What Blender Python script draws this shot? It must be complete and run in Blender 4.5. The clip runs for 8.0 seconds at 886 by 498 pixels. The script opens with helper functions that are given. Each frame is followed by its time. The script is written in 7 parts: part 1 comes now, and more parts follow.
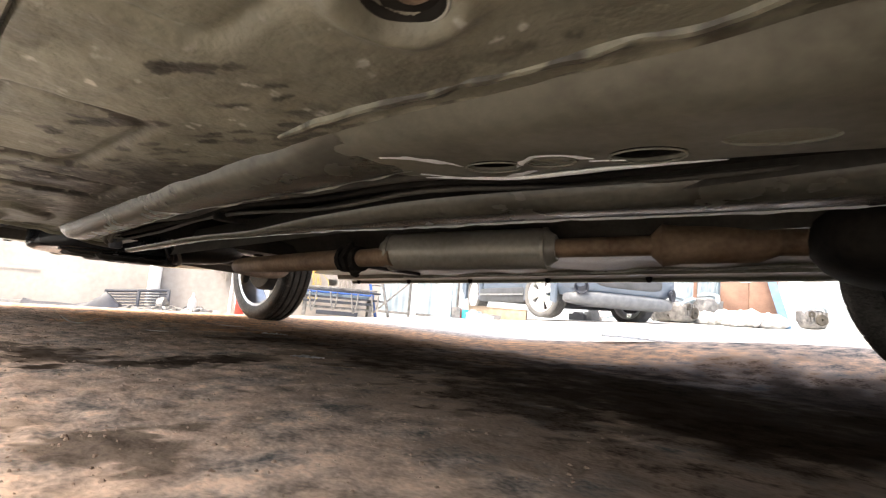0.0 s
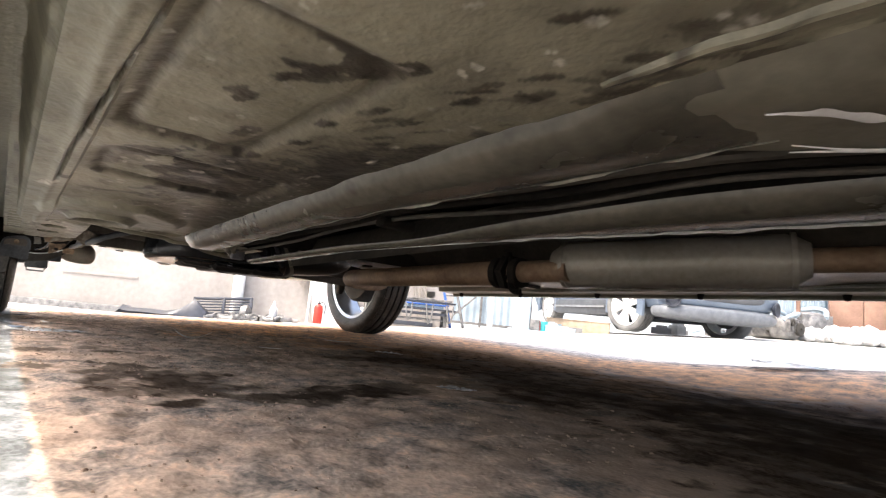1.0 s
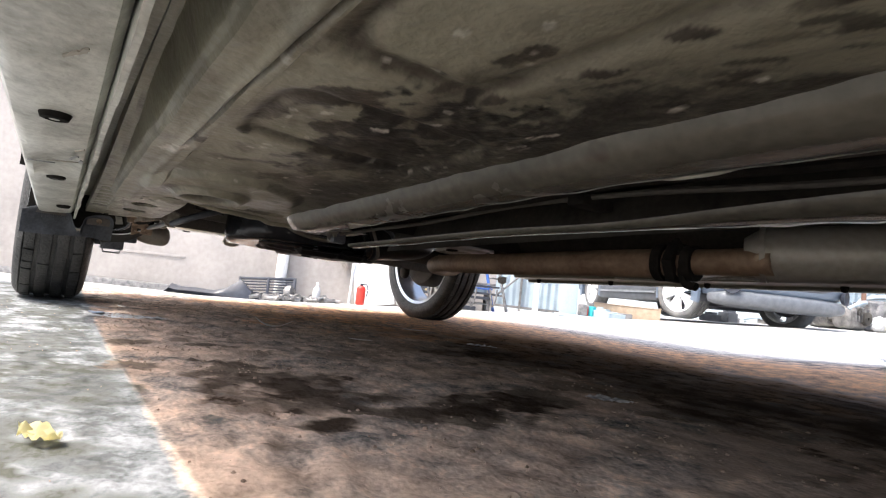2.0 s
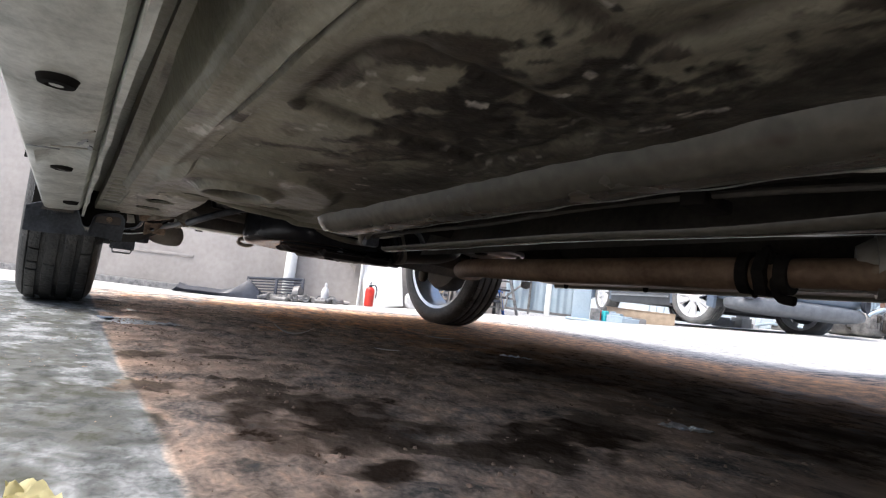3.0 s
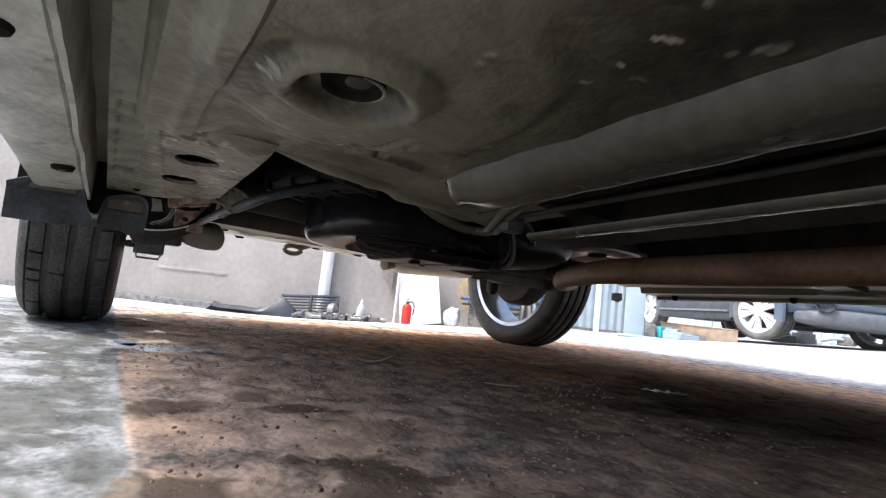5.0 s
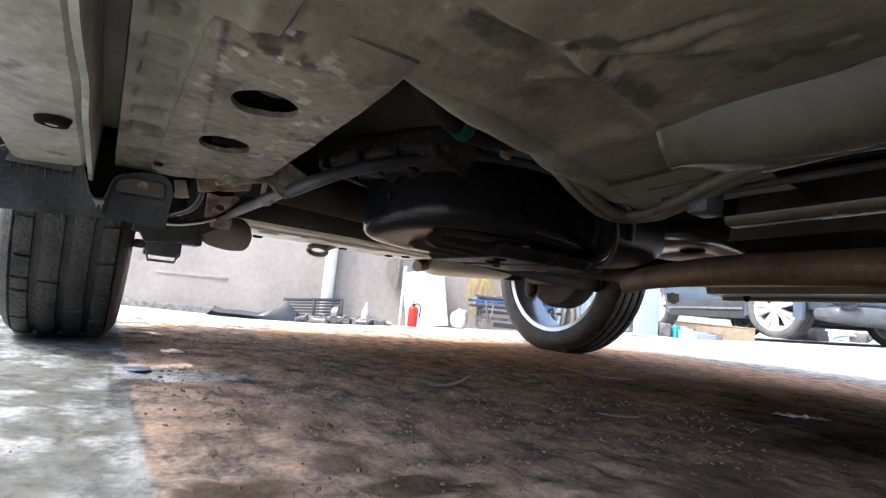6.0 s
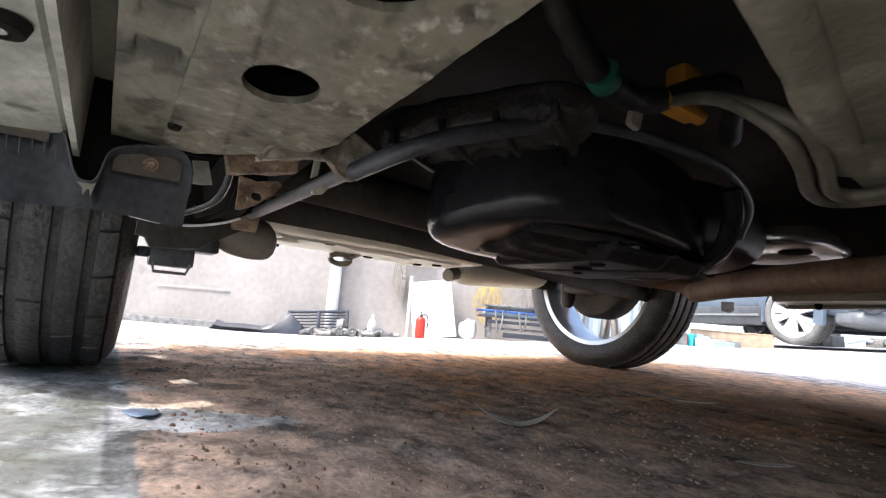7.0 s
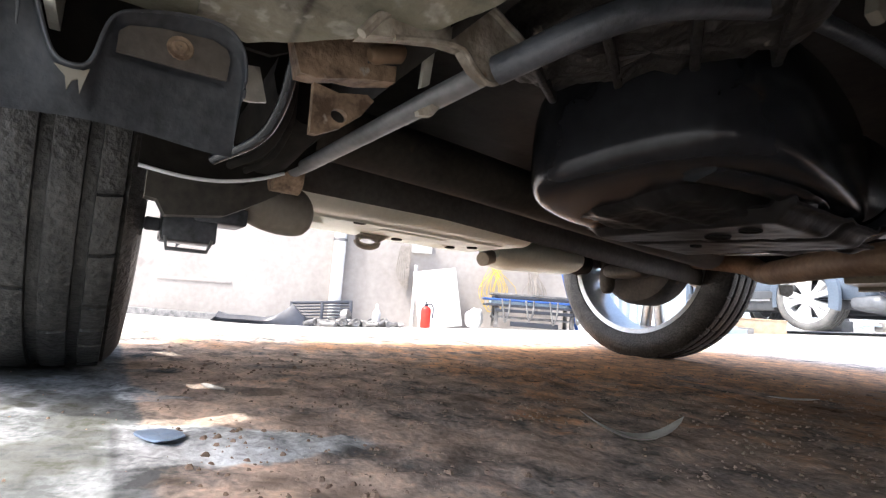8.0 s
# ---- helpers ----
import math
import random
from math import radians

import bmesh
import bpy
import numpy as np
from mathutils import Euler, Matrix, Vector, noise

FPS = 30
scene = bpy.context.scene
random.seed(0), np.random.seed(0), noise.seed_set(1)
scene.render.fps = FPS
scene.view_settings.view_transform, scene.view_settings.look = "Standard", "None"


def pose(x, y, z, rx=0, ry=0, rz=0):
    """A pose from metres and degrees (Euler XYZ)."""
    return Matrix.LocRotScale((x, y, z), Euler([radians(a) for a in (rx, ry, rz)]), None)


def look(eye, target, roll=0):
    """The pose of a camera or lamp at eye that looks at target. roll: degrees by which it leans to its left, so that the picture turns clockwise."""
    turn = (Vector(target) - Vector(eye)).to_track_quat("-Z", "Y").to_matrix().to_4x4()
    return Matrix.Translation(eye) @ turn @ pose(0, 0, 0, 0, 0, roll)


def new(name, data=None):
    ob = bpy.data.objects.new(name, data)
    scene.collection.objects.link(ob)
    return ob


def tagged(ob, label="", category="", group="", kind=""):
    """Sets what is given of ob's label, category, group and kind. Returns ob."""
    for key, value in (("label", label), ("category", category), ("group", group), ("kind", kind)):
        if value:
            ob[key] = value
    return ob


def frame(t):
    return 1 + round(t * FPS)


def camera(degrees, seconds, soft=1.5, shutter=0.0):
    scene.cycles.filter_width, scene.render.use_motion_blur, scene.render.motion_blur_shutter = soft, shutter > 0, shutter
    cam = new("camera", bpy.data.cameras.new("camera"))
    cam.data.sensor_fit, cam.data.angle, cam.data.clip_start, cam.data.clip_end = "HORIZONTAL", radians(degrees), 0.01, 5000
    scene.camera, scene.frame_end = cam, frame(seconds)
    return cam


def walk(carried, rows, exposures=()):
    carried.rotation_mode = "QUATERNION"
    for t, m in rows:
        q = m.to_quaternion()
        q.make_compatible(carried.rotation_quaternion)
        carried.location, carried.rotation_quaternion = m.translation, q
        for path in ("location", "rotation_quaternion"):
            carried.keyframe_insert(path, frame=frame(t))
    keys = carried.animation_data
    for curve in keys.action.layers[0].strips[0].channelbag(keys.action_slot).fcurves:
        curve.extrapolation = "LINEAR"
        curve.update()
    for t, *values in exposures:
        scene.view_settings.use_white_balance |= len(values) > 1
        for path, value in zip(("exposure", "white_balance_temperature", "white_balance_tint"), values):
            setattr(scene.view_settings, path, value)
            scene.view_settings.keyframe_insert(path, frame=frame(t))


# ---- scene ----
cam = camera(82.1, 8.0, 1.2, 0.15)
# seconds, eye in metres, then pitch from straight down, roll and yaw in degrees
ROWS = [
    (0.0, 0.0000, -0.0000, 0.1316, 96.58, -4.89, 42.25),
    (0.5, -0.1503, 0.0079, 0.1393, 96.64, -4.81, 45.94),
    (1.0, -0.2576, -0.0120, 0.1383, 96.96, -5.66, 49.30),
    (1.5, -0.3747, -0.0374, 0.1430, 95.97, -6.36, 52.98),
    (2.0, -0.4766, -0.0628, 0.1401, 94.52, -6.47, 52.77),
    (3.5, -0.6562, -0.0544, 0.1467, 94.62, -7.62, 53.95),
    (4.0, -0.7583, -0.0376, 0.1349, 94.69, -7.20, 55.33),
    (5.3, -0.9976, -0.0135, 0.1162, 96.25, -6.45, 56.50),
    (5.5, -1.0481, -0.0267, 0.1199, 95.81, -6.29, 56.26),
    (6.0, -1.1506, -0.0263, 0.1154, 96.21, -5.71, 56.22),
    (6.5, -1.2433, -0.0200, 0.1219, 96.71, -5.36, 56.19),
    (7.0, -1.3201, -0.0216, 0.1162, 97.29, -4.92, 56.36),
    (7.5, -1.4138, -0.0276, 0.1073, 97.29, -5.27, 56.48),
    (8.0, -1.4806, -0.0222, 0.1046, 96.14, -4.27, 56.21),
]
# the clip's camera darkens and cools its picture under the middle of the car
GAIN = [(0.0, 2.19, 7000, 10), (1.0, 2.06, 6650, 10), (1.5, 1.89, 6400, 10), (2.2, 1.60, 6200, 10), (3.5, 0.94, 5950, 10), (4.0, 0.99, 5950, 10), (5.5, 1.43, 5950, 10), (6.5, 1.68, 6000, 10), (8.0, 2.03, 6150, 10)]
walk(cam, [(t, pose(x, y, z, rx, ry, rz)) for t, x, y, z, rx, ry, rz in ROWS], GAIN)

# ---- light ----
SUN_ELEV, SUN_FROM = radians(61.0), Vector((-0.14, -1.0, 0)).normalized()
world = bpy.data.worlds.new("sky")
scene.world = world
world.use_nodes = True
_n = world.node_tree.nodes
sky = _n.new("ShaderNodeTexSky")
sky.sky_type, sky.sun_disc = "NISHITA", False
sky.air_density, sky.dust_density, sky.ozone_density = 1.0, 6.0, 0.6
sky.sun_elevation, sky.sun_rotation = SUN_ELEV, math.atan2(SUN_FROM.x, SUN_FROM.y)
world.node_tree.links.new(sky.outputs[0], _n["Background"].inputs[0])
_n["Background"].inputs[1].default_value = 0.15
sun = new("sun", bpy.data.lights.new("sun", "SUN"))
sun.data.energy, sun.data.angle, sun.data.color = 1.6, radians(1.0), (1.0, 0.95, 0.88)
_d = Vector((SUN_FROM.x * math.cos(SUN_ELEV), SUN_FROM.y * math.cos(SUN_ELEV), math.sin(SUN_ELEV)))
sun.matrix_world = look(_d * 30, (0, 0, 0))

# ---- materials ----
def ramp_mat(name, c1, c2, rough=0.7, metal=0.0, scale=8.0, fine=60.0, bump=0.15, c3=None, spots=0.0, rough2=None, bump_dist=0.004, coord="Object", fine_mix=0.35, marks=(), spec=0.5, sharp=0.14):
    """Two-scale noise between two colours, optional third colour in blotches, relief from the fine noise."""
    m = bpy.data.materials.new(name)
    m.use_nodes = True
    nt = m.node_tree
    N, L = nt.nodes, nt.links
    b = N["Principled BSDF"]
    tc = N.new("ShaderNodeTexCoord")
    big, small = N.new("ShaderNodeTexNoise"), N.new("ShaderNodeTexNoise")
    for n, s, d in ((big, scale, 6), (small, fine, 4)):
        n.inputs["Scale"].default_value, n.inputs["Detail"].default_value = s, d
        L.new(tc.outputs[coord], n.inputs["Vector"])
    mix = N.new("ShaderNodeMix")
    mix.inputs[0].default_value = fine_mix
    L.new(big.outputs[0], mix.inputs[2]), L.new(small.outputs[0], mix.inputs[3])
    r = N.new("ShaderNodeValToRGB")
    r.color_ramp.elements[0].position, r.color_ramp.elements[1].position = 0.5 - sharp, 0.5 + sharp
    r.color_ramp.elements[0].color, r.color_ramp.elements[1].color = (*c1, 1), (*c2, 1)
    L.new(mix.outputs[0], r.inputs[0])
    col = r.outputs[0]
    if c3:
        bl = N.new("ShaderNodeTexNoise")
        bl.inputs["Scale"].default_value, bl.inputs["Detail"].default_value = scale * 1.7, 3
        mp = N.new("ShaderNodeMapping")
        mp.inputs["Location"].default_value = (3.1, 7.7, 1.3)
        L.new(tc.outputs[coord], mp.inputs[0]), L.new(mp.outputs[0], bl.inputs["Vector"])
        st = N.new("ShaderNodeMapRange")
        st.inputs[1].default_value, st.inputs[2].default_value = 0.66 - spots, 0.72 - spots
        L.new(bl.outputs[0], st.inputs[0])
        mc = N.new("ShaderNodeMix")
        mc.data_type = "RGBA"
        mc.inputs[7].default_value = (*c3, 1)
        L.new(st.outputs[0], mc.inputs[0]), L.new(col, mc.inputs[6])
        col = mc.outputs[2]
    rough_out = None
    spread = N.new("ShaderNodeMapRange")
    spread.inputs[1].default_value, spread.inputs[2].default_value = 0.34, 0.66
    L.new(mix.outputs[0], spread.inputs[0])
    for key, tint, gloss in marks:
        at = N.new("ShaderNodeAttribute")
        at.attribute_name = key
        mc = N.new("ShaderNodeMix")
        mc.data_type, mc.blend_type = "RGBA", "MIX"
        vary = N.new("ShaderNodeMix")
        vary.data_type = "RGBA"
        vary.inputs[6].default_value, vary.inputs[7].default_value = (*[c * 0.5 for c in tint], 1), (*[c * 1.4 for c in tint], 1)
        L.new(spread.outputs[0], vary.inputs[0])
        # the fine noise breaks up a stain's rim: a + 4a(1 - a) * noise
        inv, hump, off, add = (N.new("ShaderNodeMath") for _ in range(4))
        inv.operation, hump.operation, off.operation, add.operation = "SUBTRACT", "MULTIPLY", "MULTIPLY_ADD", "MULTIPLY_ADD"
        inv.inputs[0].default_value = 1.0
        off.inputs[1].default_value, off.inputs[2].default_value = 13.0, -6.5
        L.new(at.outputs["Fac"], inv.inputs[1]), L.new(at.outputs["Fac"], hump.inputs[0]), L.new(inv.outputs[0], hump.inputs[1])
        L.new(mix.outputs[0], off.inputs[0]), L.new(hump.outputs[0], add.inputs[0]), L.new(off.outputs[0], add.inputs[1]), L.new(at.outputs["Fac"], add.inputs[2])
        add.use_clamp = True
        L.new(add.outputs[0], mc.inputs[0]), L.new(col, mc.inputs[6]), L.new(vary.outputs[2], mc.inputs[7])
        col = mc.outputs[2]
        if gloss is not None:
            gm = N.new("ShaderNodeMix")
            gm.inputs[3].default_value = gloss
            L.new(add.outputs[0], gm.inputs[0])
            if rough_out is not None:
                L.new(rough_out, gm.inputs[2])
            rough_out, gloss_in = gm.outputs[0], gm
    L.new(col, b.inputs["Base Color"])
    rr = N.new("ShaderNodeMapRange")
    rr.inputs[3].default_value, rr.inputs[4].default_value = rough, rough if rough2 is None else rough2
    L.new(big.outputs[0], rr.inputs[0]), L.new(rr.outputs[0], b.inputs["Roughness"])
    if rough_out is not None:
        L.new(rr.outputs[0], gloss_in.inputs[2]), L.new(rough_out, b.inputs["Roughness"])
    b.inputs["Metallic"].default_value, b.inputs["Specular IOR Level"].default_value = metal, spec
    bp = N.new("ShaderNodeBump")
    bp.inputs["Strength"].default_value, bp.inputs["Distance"].default_value = bump, bump_dist
    L.new(mix.outputs[0], bp.inputs["Height"]), L.new(bp.outputs[0], b.inputs["Normal"])
    return m


UNDER = ramp_mat("underbody_paint", (0.155, 0.147, 0.107), (0.285, 0.272, 0.205), 0.44, 0, 9, 150, 0.8, (0.088, 0.080, 0.057), -0.035, 0.30, sharp=0.15, marks=(("stain", (0.045, 0.039, 0.029), 0.42), ("wet", (0.016, 0.0145, 0.012), 0.13), ("scuff", (0.46, 0.44, 0.39), 0.30)))
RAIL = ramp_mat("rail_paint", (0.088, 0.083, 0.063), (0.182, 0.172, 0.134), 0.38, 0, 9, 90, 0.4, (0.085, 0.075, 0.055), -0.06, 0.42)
# Darker copy of the rail paint for the floor and tunnel rails.
RAILD = ramp_mat("dark_rail_paint", (0.054, 0.051, 0.040), (0.108, 0.102, 0.081), 0.32, 0, 9, 90, 0.4, (0.050, 0.044, 0.034), 0.0, 0.2)
SILL = ramp_mat("sill_paint", (0.27, 0.265, 0.225), (0.52, 0.515, 0.455), 0.44, 0, 14, 120, 0.8, (0.13, 0.118, 0.09), -0.04, 0.28, sharp=0.10)
BODY = ramp_mat("silver_body_paint", (0.45, 0.46, 0.45), (0.55, 0.56, 0.55), 0.3, 0.5, 4, 200, 0.02)
RUBBER = ramp_mat("tyre_rubber", (0.012, 0.012, 0.011), (0.058, 0.055, 0.049), 0.45, 0, 26, 190, 0.9, (0.16, 0.148, 0.12), -0.085, fine_mix=0.55, sharp=0.11, bump_dist=0.005)
FLAP = ramp_mat("black_plastic_flap", (0.028, 0.031, 0.036), (0.085, 0.092, 0.104), 0.40, 0, 26, 220, 0.35, (0.15, 0.14, 0.125), -0.10, sharp=0.12)
TANK = ramp_mat("black_tank_plastic", (0.010, 0.0108, 0.0125), (0.021, 0.022, 0.025), 0.16, 0, 10, 80, 0.04, (0.022, 0.021, 0.019), -0.08, 0.24, spec=0.4)
CARRIER = ramp_mat("dull_black_plastic", (0.007, 0.007, 0.0075), (0.020, 0.019, 0.018), 0.34, 0, 16, 110, 0.4, (0.05, 0.046, 0.04), -0.09, 0.5, spec=0.35)
# Near-black for black parts, and for cavities whose shade is put into colour.
DARK = ramp_mat("black_parts_and_cavity_shade", (0.008, 0.0075, 0.007), (0.024, 0.021, 0.018), 0.9, 0, 10, 90, 0.3, spec=0.08)
STEEL = ramp_mat("dusty_dark_steel", (0.035, 0.032, 0.028), (0.085, 0.077, 0.064), 0.6, 0.2, 12, 120, 0.3, (0.13, 0.10, 0.07), -0.06, spec=0.25)
ROD = ramp_mat("grey_steel_rod", (0.16, 0.165, 0.17), (0.26, 0.26, 0.26), 0.45, 0.4, 20, 160, 0.2, (0.12, 0.10, 0.08), -0.05)
RUST = ramp_mat("rusty_exhaust_pipe", (0.13, 0.075, 0.042), (0.27, 0.185, 0.115), 0.62, 0.2, 14, 120, 0.3, (0.36, 0.28, 0.19), -0.05)
MUFF = ramp_mat("aluminised_muffler", (0.24, 0.22, 0.18), (0.36, 0.335, 0.285), 0.45, 0.3, 9, 120, 0.2, (0.19, 0.12, 0.075), -0.08)
BEAM = ramp_mat("dusty_beam_steel", (0.060, 0.055, 0.048), (0.140, 0.128, 0.110), 0.55, 0.1, 10, 120, 0.3, (0.12, 0.105, 0.085), -0.08)
BRACKET = ramp_mat("corroded_bracket", (0.17, 0.14, 0.105), (0.42, 0.385, 0.32), 0.6, 0.1, 34, 190, 0.8, (0.15, 0.085, 0.045), -0.03, sharp=0.10)
CHEEK = ramp_mat("rusty_cheek", (0.10, 0.062, 0.038), (0.36, 0.255, 0.17), 0.6, 0.1, 48, 240, 1.0, (0.46, 0.42, 0.36), -0.02, sharp=0.10)
CANDUST = ramp_mat("dusty_black_moulding", (0.006, 0.005, 0.005), (0.033, 0.029, 0.024), 0.55, 0, 45, 240, 0.6, (0.17, 0.15, 0.12), -0.03, fine_mix=0.5, sharp=0.12)
PAD = ramp_mat("dusty_pad", (0.06, 0.052, 0.045), (0.12, 0.105, 0.088), 0.7, 0, 40, 220, 0.3, (0.15, 0.10, 0.06), -0.04)
# Shade of the space above the tank is put into this colour.
REARF = ramp_mat("shaded_rear_floor_paint", (0.013, 0.012, 0.011), (0.038, 0.034, 0.029), 0.6, 0, 8, 70, 0.4, (0.058, 0.050, 0.040), -0.07, 0.5, spec=0.15)
RIM_LIGHT = ramp_mat("bare_metal_and_light_gap", (0.74, 0.75, 0.75), (0.92, 0.93, 0.93), 0.4, 0.0, 30, 200, 0.1)
WHITEU = ramp_mat("pale_bumper_underside", (0.56, 0.62, 0.54), (0.72, 0.77, 0.69), 0.5, 0, 9, 120, 0.15, (0.34, 0.31, 0.25), -0.05)
ALLOY = ramp_mat("silver_alloy", (0.50, 0.50, 0.49), (0.70, 0.70, 0.69), 0.28, 0.85, 12, 150, 0.05)
DUSTP = ramp_mat("dusty_pale_pipe", (0.22, 0.20, 0.16), (0.34, 0.31, 0.255), 0.6, 0, 14, 120, 0.25, (0.12, 0.10, 0.07), -0.08)


def plain(name, c, rough=0.5, metal=0.0, vary=0.25, scale=14.0):
    """A nearly even colour with slight wear."""
    return ramp_mat(name, tuple(v * (1 - vary) for v in c), tuple(min(1.0, v * (1 + vary * 0.6)) for v in c), rough, metal, scale, scale * 9, 0.1)


GREEN, YELLOW = plain("green_plastic", (0.007, 0.105, 0.062)), plain("amber_plastic", (0.50, 0.22, 0.02))

# ---- building helpers ----
def flat(bm, smooth=True):
    for f in bm.faces:
        f.smooth = smooth


def part(name, bm, material, parent=None, label="", smooth=True, sharp=40):
    """Links a bmesh as one mesh object, under a thing or a part, keeping its place in the world."""
    me = bpy.data.meshes.new(name)
    bmesh.ops.recalc_face_normals(bm, faces=bm.faces[:])
    flat(bm, smooth)
    bm.to_mesh(me)
    bm.free()
    if smooth:
        me.set_sharp_from_angle(angle=radians(sharp))
    for m in material if isinstance(material, (list, tuple)) else (material,):
        me.materials.append(m)
    ob = new(name, me)
    if parent is not None:
        ob.parent = parent
        ob.matrix_parent_inverse = world_of(parent).inverted()
    if label:
        tagged(ob, label)
    return ob


def world_of(ob):
    m = ob.matrix_basis.copy()
    while ob.parent is not None:
        m = ob.parent.matrix_basis @ ob.matrix_parent_inverse @ m
        ob = ob.parent
    return m


def thing(name, label, category, at=(0, 0, 0), group="", kind=""):
    e = new(name)
    e.empty_display_size = 0.1
    e.matrix_basis = Matrix.Translation(at)
    return tagged(e, label, category, group, kind)


def box(bm, x0, x1, y0, y1, z0, z1, bevel=0.0, m=None):
    """A box, with its edges rounded, and turned by m."""
    g = bmesh.ops.create_cube(bm, size=1)
    vs = g["verts"]
    for v in vs:
        v.co = Vector(((x0 + x1) / 2 + v.co.x * (x1 - x0), (y0 + y1) / 2 + v.co.y * (y1 - y0), (z0 + z1) / 2 + v.co.z * (z1 - z0)))
    if bevel:
        es = list({e for v in vs for e in v.link_edges})
        r = bmesh.ops.bevel(bm, geom=es, offset=bevel, segments=2, affect="EDGES", profile=0.5)
        vs = list({v for f in r["faces"] for v in f.verts} | {v for v in vs if v.is_valid})
    if m is not None:
        bmesh.ops.transform(bm, matrix=m, verts=vs)
    return vs


def smooth_path(pts, n=6):
    """Catmull-Rom through the points."""
    P = [Vector(p) for p in pts]
    P = [P[0] * 2 - P[1]] + P + [P[-1] * 2 - P[-2]]
    out = []
    for i in range(1, len(P) - 2):
        for k in range(n):
            t = k / n
            a, b, c, d = P[i - 1:i + 3]
            out.append(0.5 * ((2 * b) + (c - a) * t + (2 * a - 5 * b + 4 * c - d) * t * t + (3 * b - a - 3 * c + d) * t ** 3))
    return out + [P[-2]]


def tube(bm, pts, r, seg=14, cap=True, wide=1.0):
    """A round bar along pts; r may be a list. wide: how much broader than high."""
    pts = [Vector(p) for p in pts]
    rs = r if isinstance(r, (list, tuple)) else [r] * len(pts)
    rings = []
    for i, p in enumerate(pts):
        d = (pts[min(i + 1, len(pts) - 1)] - pts[max(i - 1, 0)]).normalized()
        s = d.cross(Vector((0, 0, 1)))
        s = s.normalized() if s.length > 1e-4 else Vector((1, 0, 0))
        u = s.cross(d)
        rings.append([bm.verts.new(p + (s * math.cos(a) * wide + u * math.sin(a)) * rs[i]) for a in (2 * math.pi * k / seg for k in range(seg))])
    for a, b in zip(rings, rings[1:]):
        for k in range(seg):
            bm.faces.new((a[k], a[(k + 1) % seg], b[(k + 1) % seg], b[k]))
    if cap:
        bm.faces.new(rings[0][::-1]), bm.faces.new(rings[-1])


def lathe(bm, profile, centre, axis="y", seg=48, closed=True):
    """Turns (radius, along) pairs about an axis through centre."""
    c = Vector(centre)
    rings = []
    for k in range(seg):
        a = 2 * math.pi * k / seg
        ring = []
        for r, h in profile:
            v = {"y": (r * math.cos(a), h, r * math.sin(a)), "x": (h, r * math.cos(a), r * math.sin(a)), "z": (r * math.cos(a), r * math.sin(a), h)}[axis]
            ring.append(bm.verts.new(c + Vector(v)))
        rings.append(ring)
    n = len(profile)
    for k in range(seg):
        a, b = rings[k], rings[(k + 1) % seg]
        for i in range(n if closed else n - 1):
            j = (i + 1) % n
            bm.faces.new((a[i], a[j], b[j], b[i]))
    return rings


def sheet(bm, xs, ys, fz, keep=None):
    """A grid surface z = fz(x, y), without the cells that keep() turns down."""
    g = [[bm.verts.new((x, y, fz(x, y))) for y in ys] for x in xs]
    for i in range(len(xs) - 1):
        for j in range(len(ys) - 1):
            if keep is None or keep((xs[i] + xs[i + 1]) / 2, (ys[j] + ys[j + 1]) / 2):
                bm.faces.new((g[i][j], g[i][j + 1], g[i + 1][j + 1], g[i + 1][j]))
    bmesh.ops.delete(bm, geom=[v for v in bm.verts if not v.link_faces], context="VERTS")


def loft(bm, rings, close=True, cap=False):
    R = [[bm.verts.new(p) for p in r] for r in rings]
    for a, b in zip(R, R[1:]):
        n = len(a)
        for k in range(n if close else n - 1):
            bm.faces.new((a[k], a[(k + 1) % n], b[(k + 1) % n], b[k]))
    if cap:
        bm.faces.new(R[0][::-1]), bm.faces.new(R[-1])


def span(a, b, n):
    return [a + (b - a) * i / n for i in range(n + 1)]


def step(a, b, v):
    t = max(0.0, min(1.0, (v - a) / (b - a)))
    return t * t * (3 - 2 * t)


def pan(x):
    """Height of the car's floor along its length."""
    return 0.288 + 0.043 * x


def ground_z(x, y):
    """The yard is flat under the car, falls gently towards the back wall and rises beyond the front."""
    return -min(0.36, 0.06 * max(0.0, -x - 2.75)) + 0.034 * min(max(0.0, y - 2.4), 9.0) + 0.12 * step(1.4, 2.05, y) * step(-1.7, 0.0, x)


def blot(x, y, spots, rough=0.35, grain=30.0):
    """How much of a stain lies at a place: ragged ellipses (x, y, half length, half width, turn, strength)."""
    s = 0.0
    for cx, cy, a, b, turn, k in spots:
        dx, dy = x - cx, y - cy
        if abs(dx) > 2.2 * (a + b) or abs(dy) > 2.2 * (a + b):
            continue
        c, n = math.cos(turn), math.sin(turn)
        d = math.hypot((dx * c + dy * n) / a, (dy * c - dx * n) / b)
        d += rough * 2.0 * noise.fractal(Vector((x * grain, y * grain, cx * 7)), 0.6, 2.2, 3)
        s = max(s, k * step(1.12, 0.88, d))
    return s


def mark(bm, name, fn):
    """Stores fn(x, y) of every vertex as a named value for its material."""
    lay = bm.verts.layers.float.new(name)
    for v in bm.verts:
        v[lay] = fn(v.co.x, v.co.y)


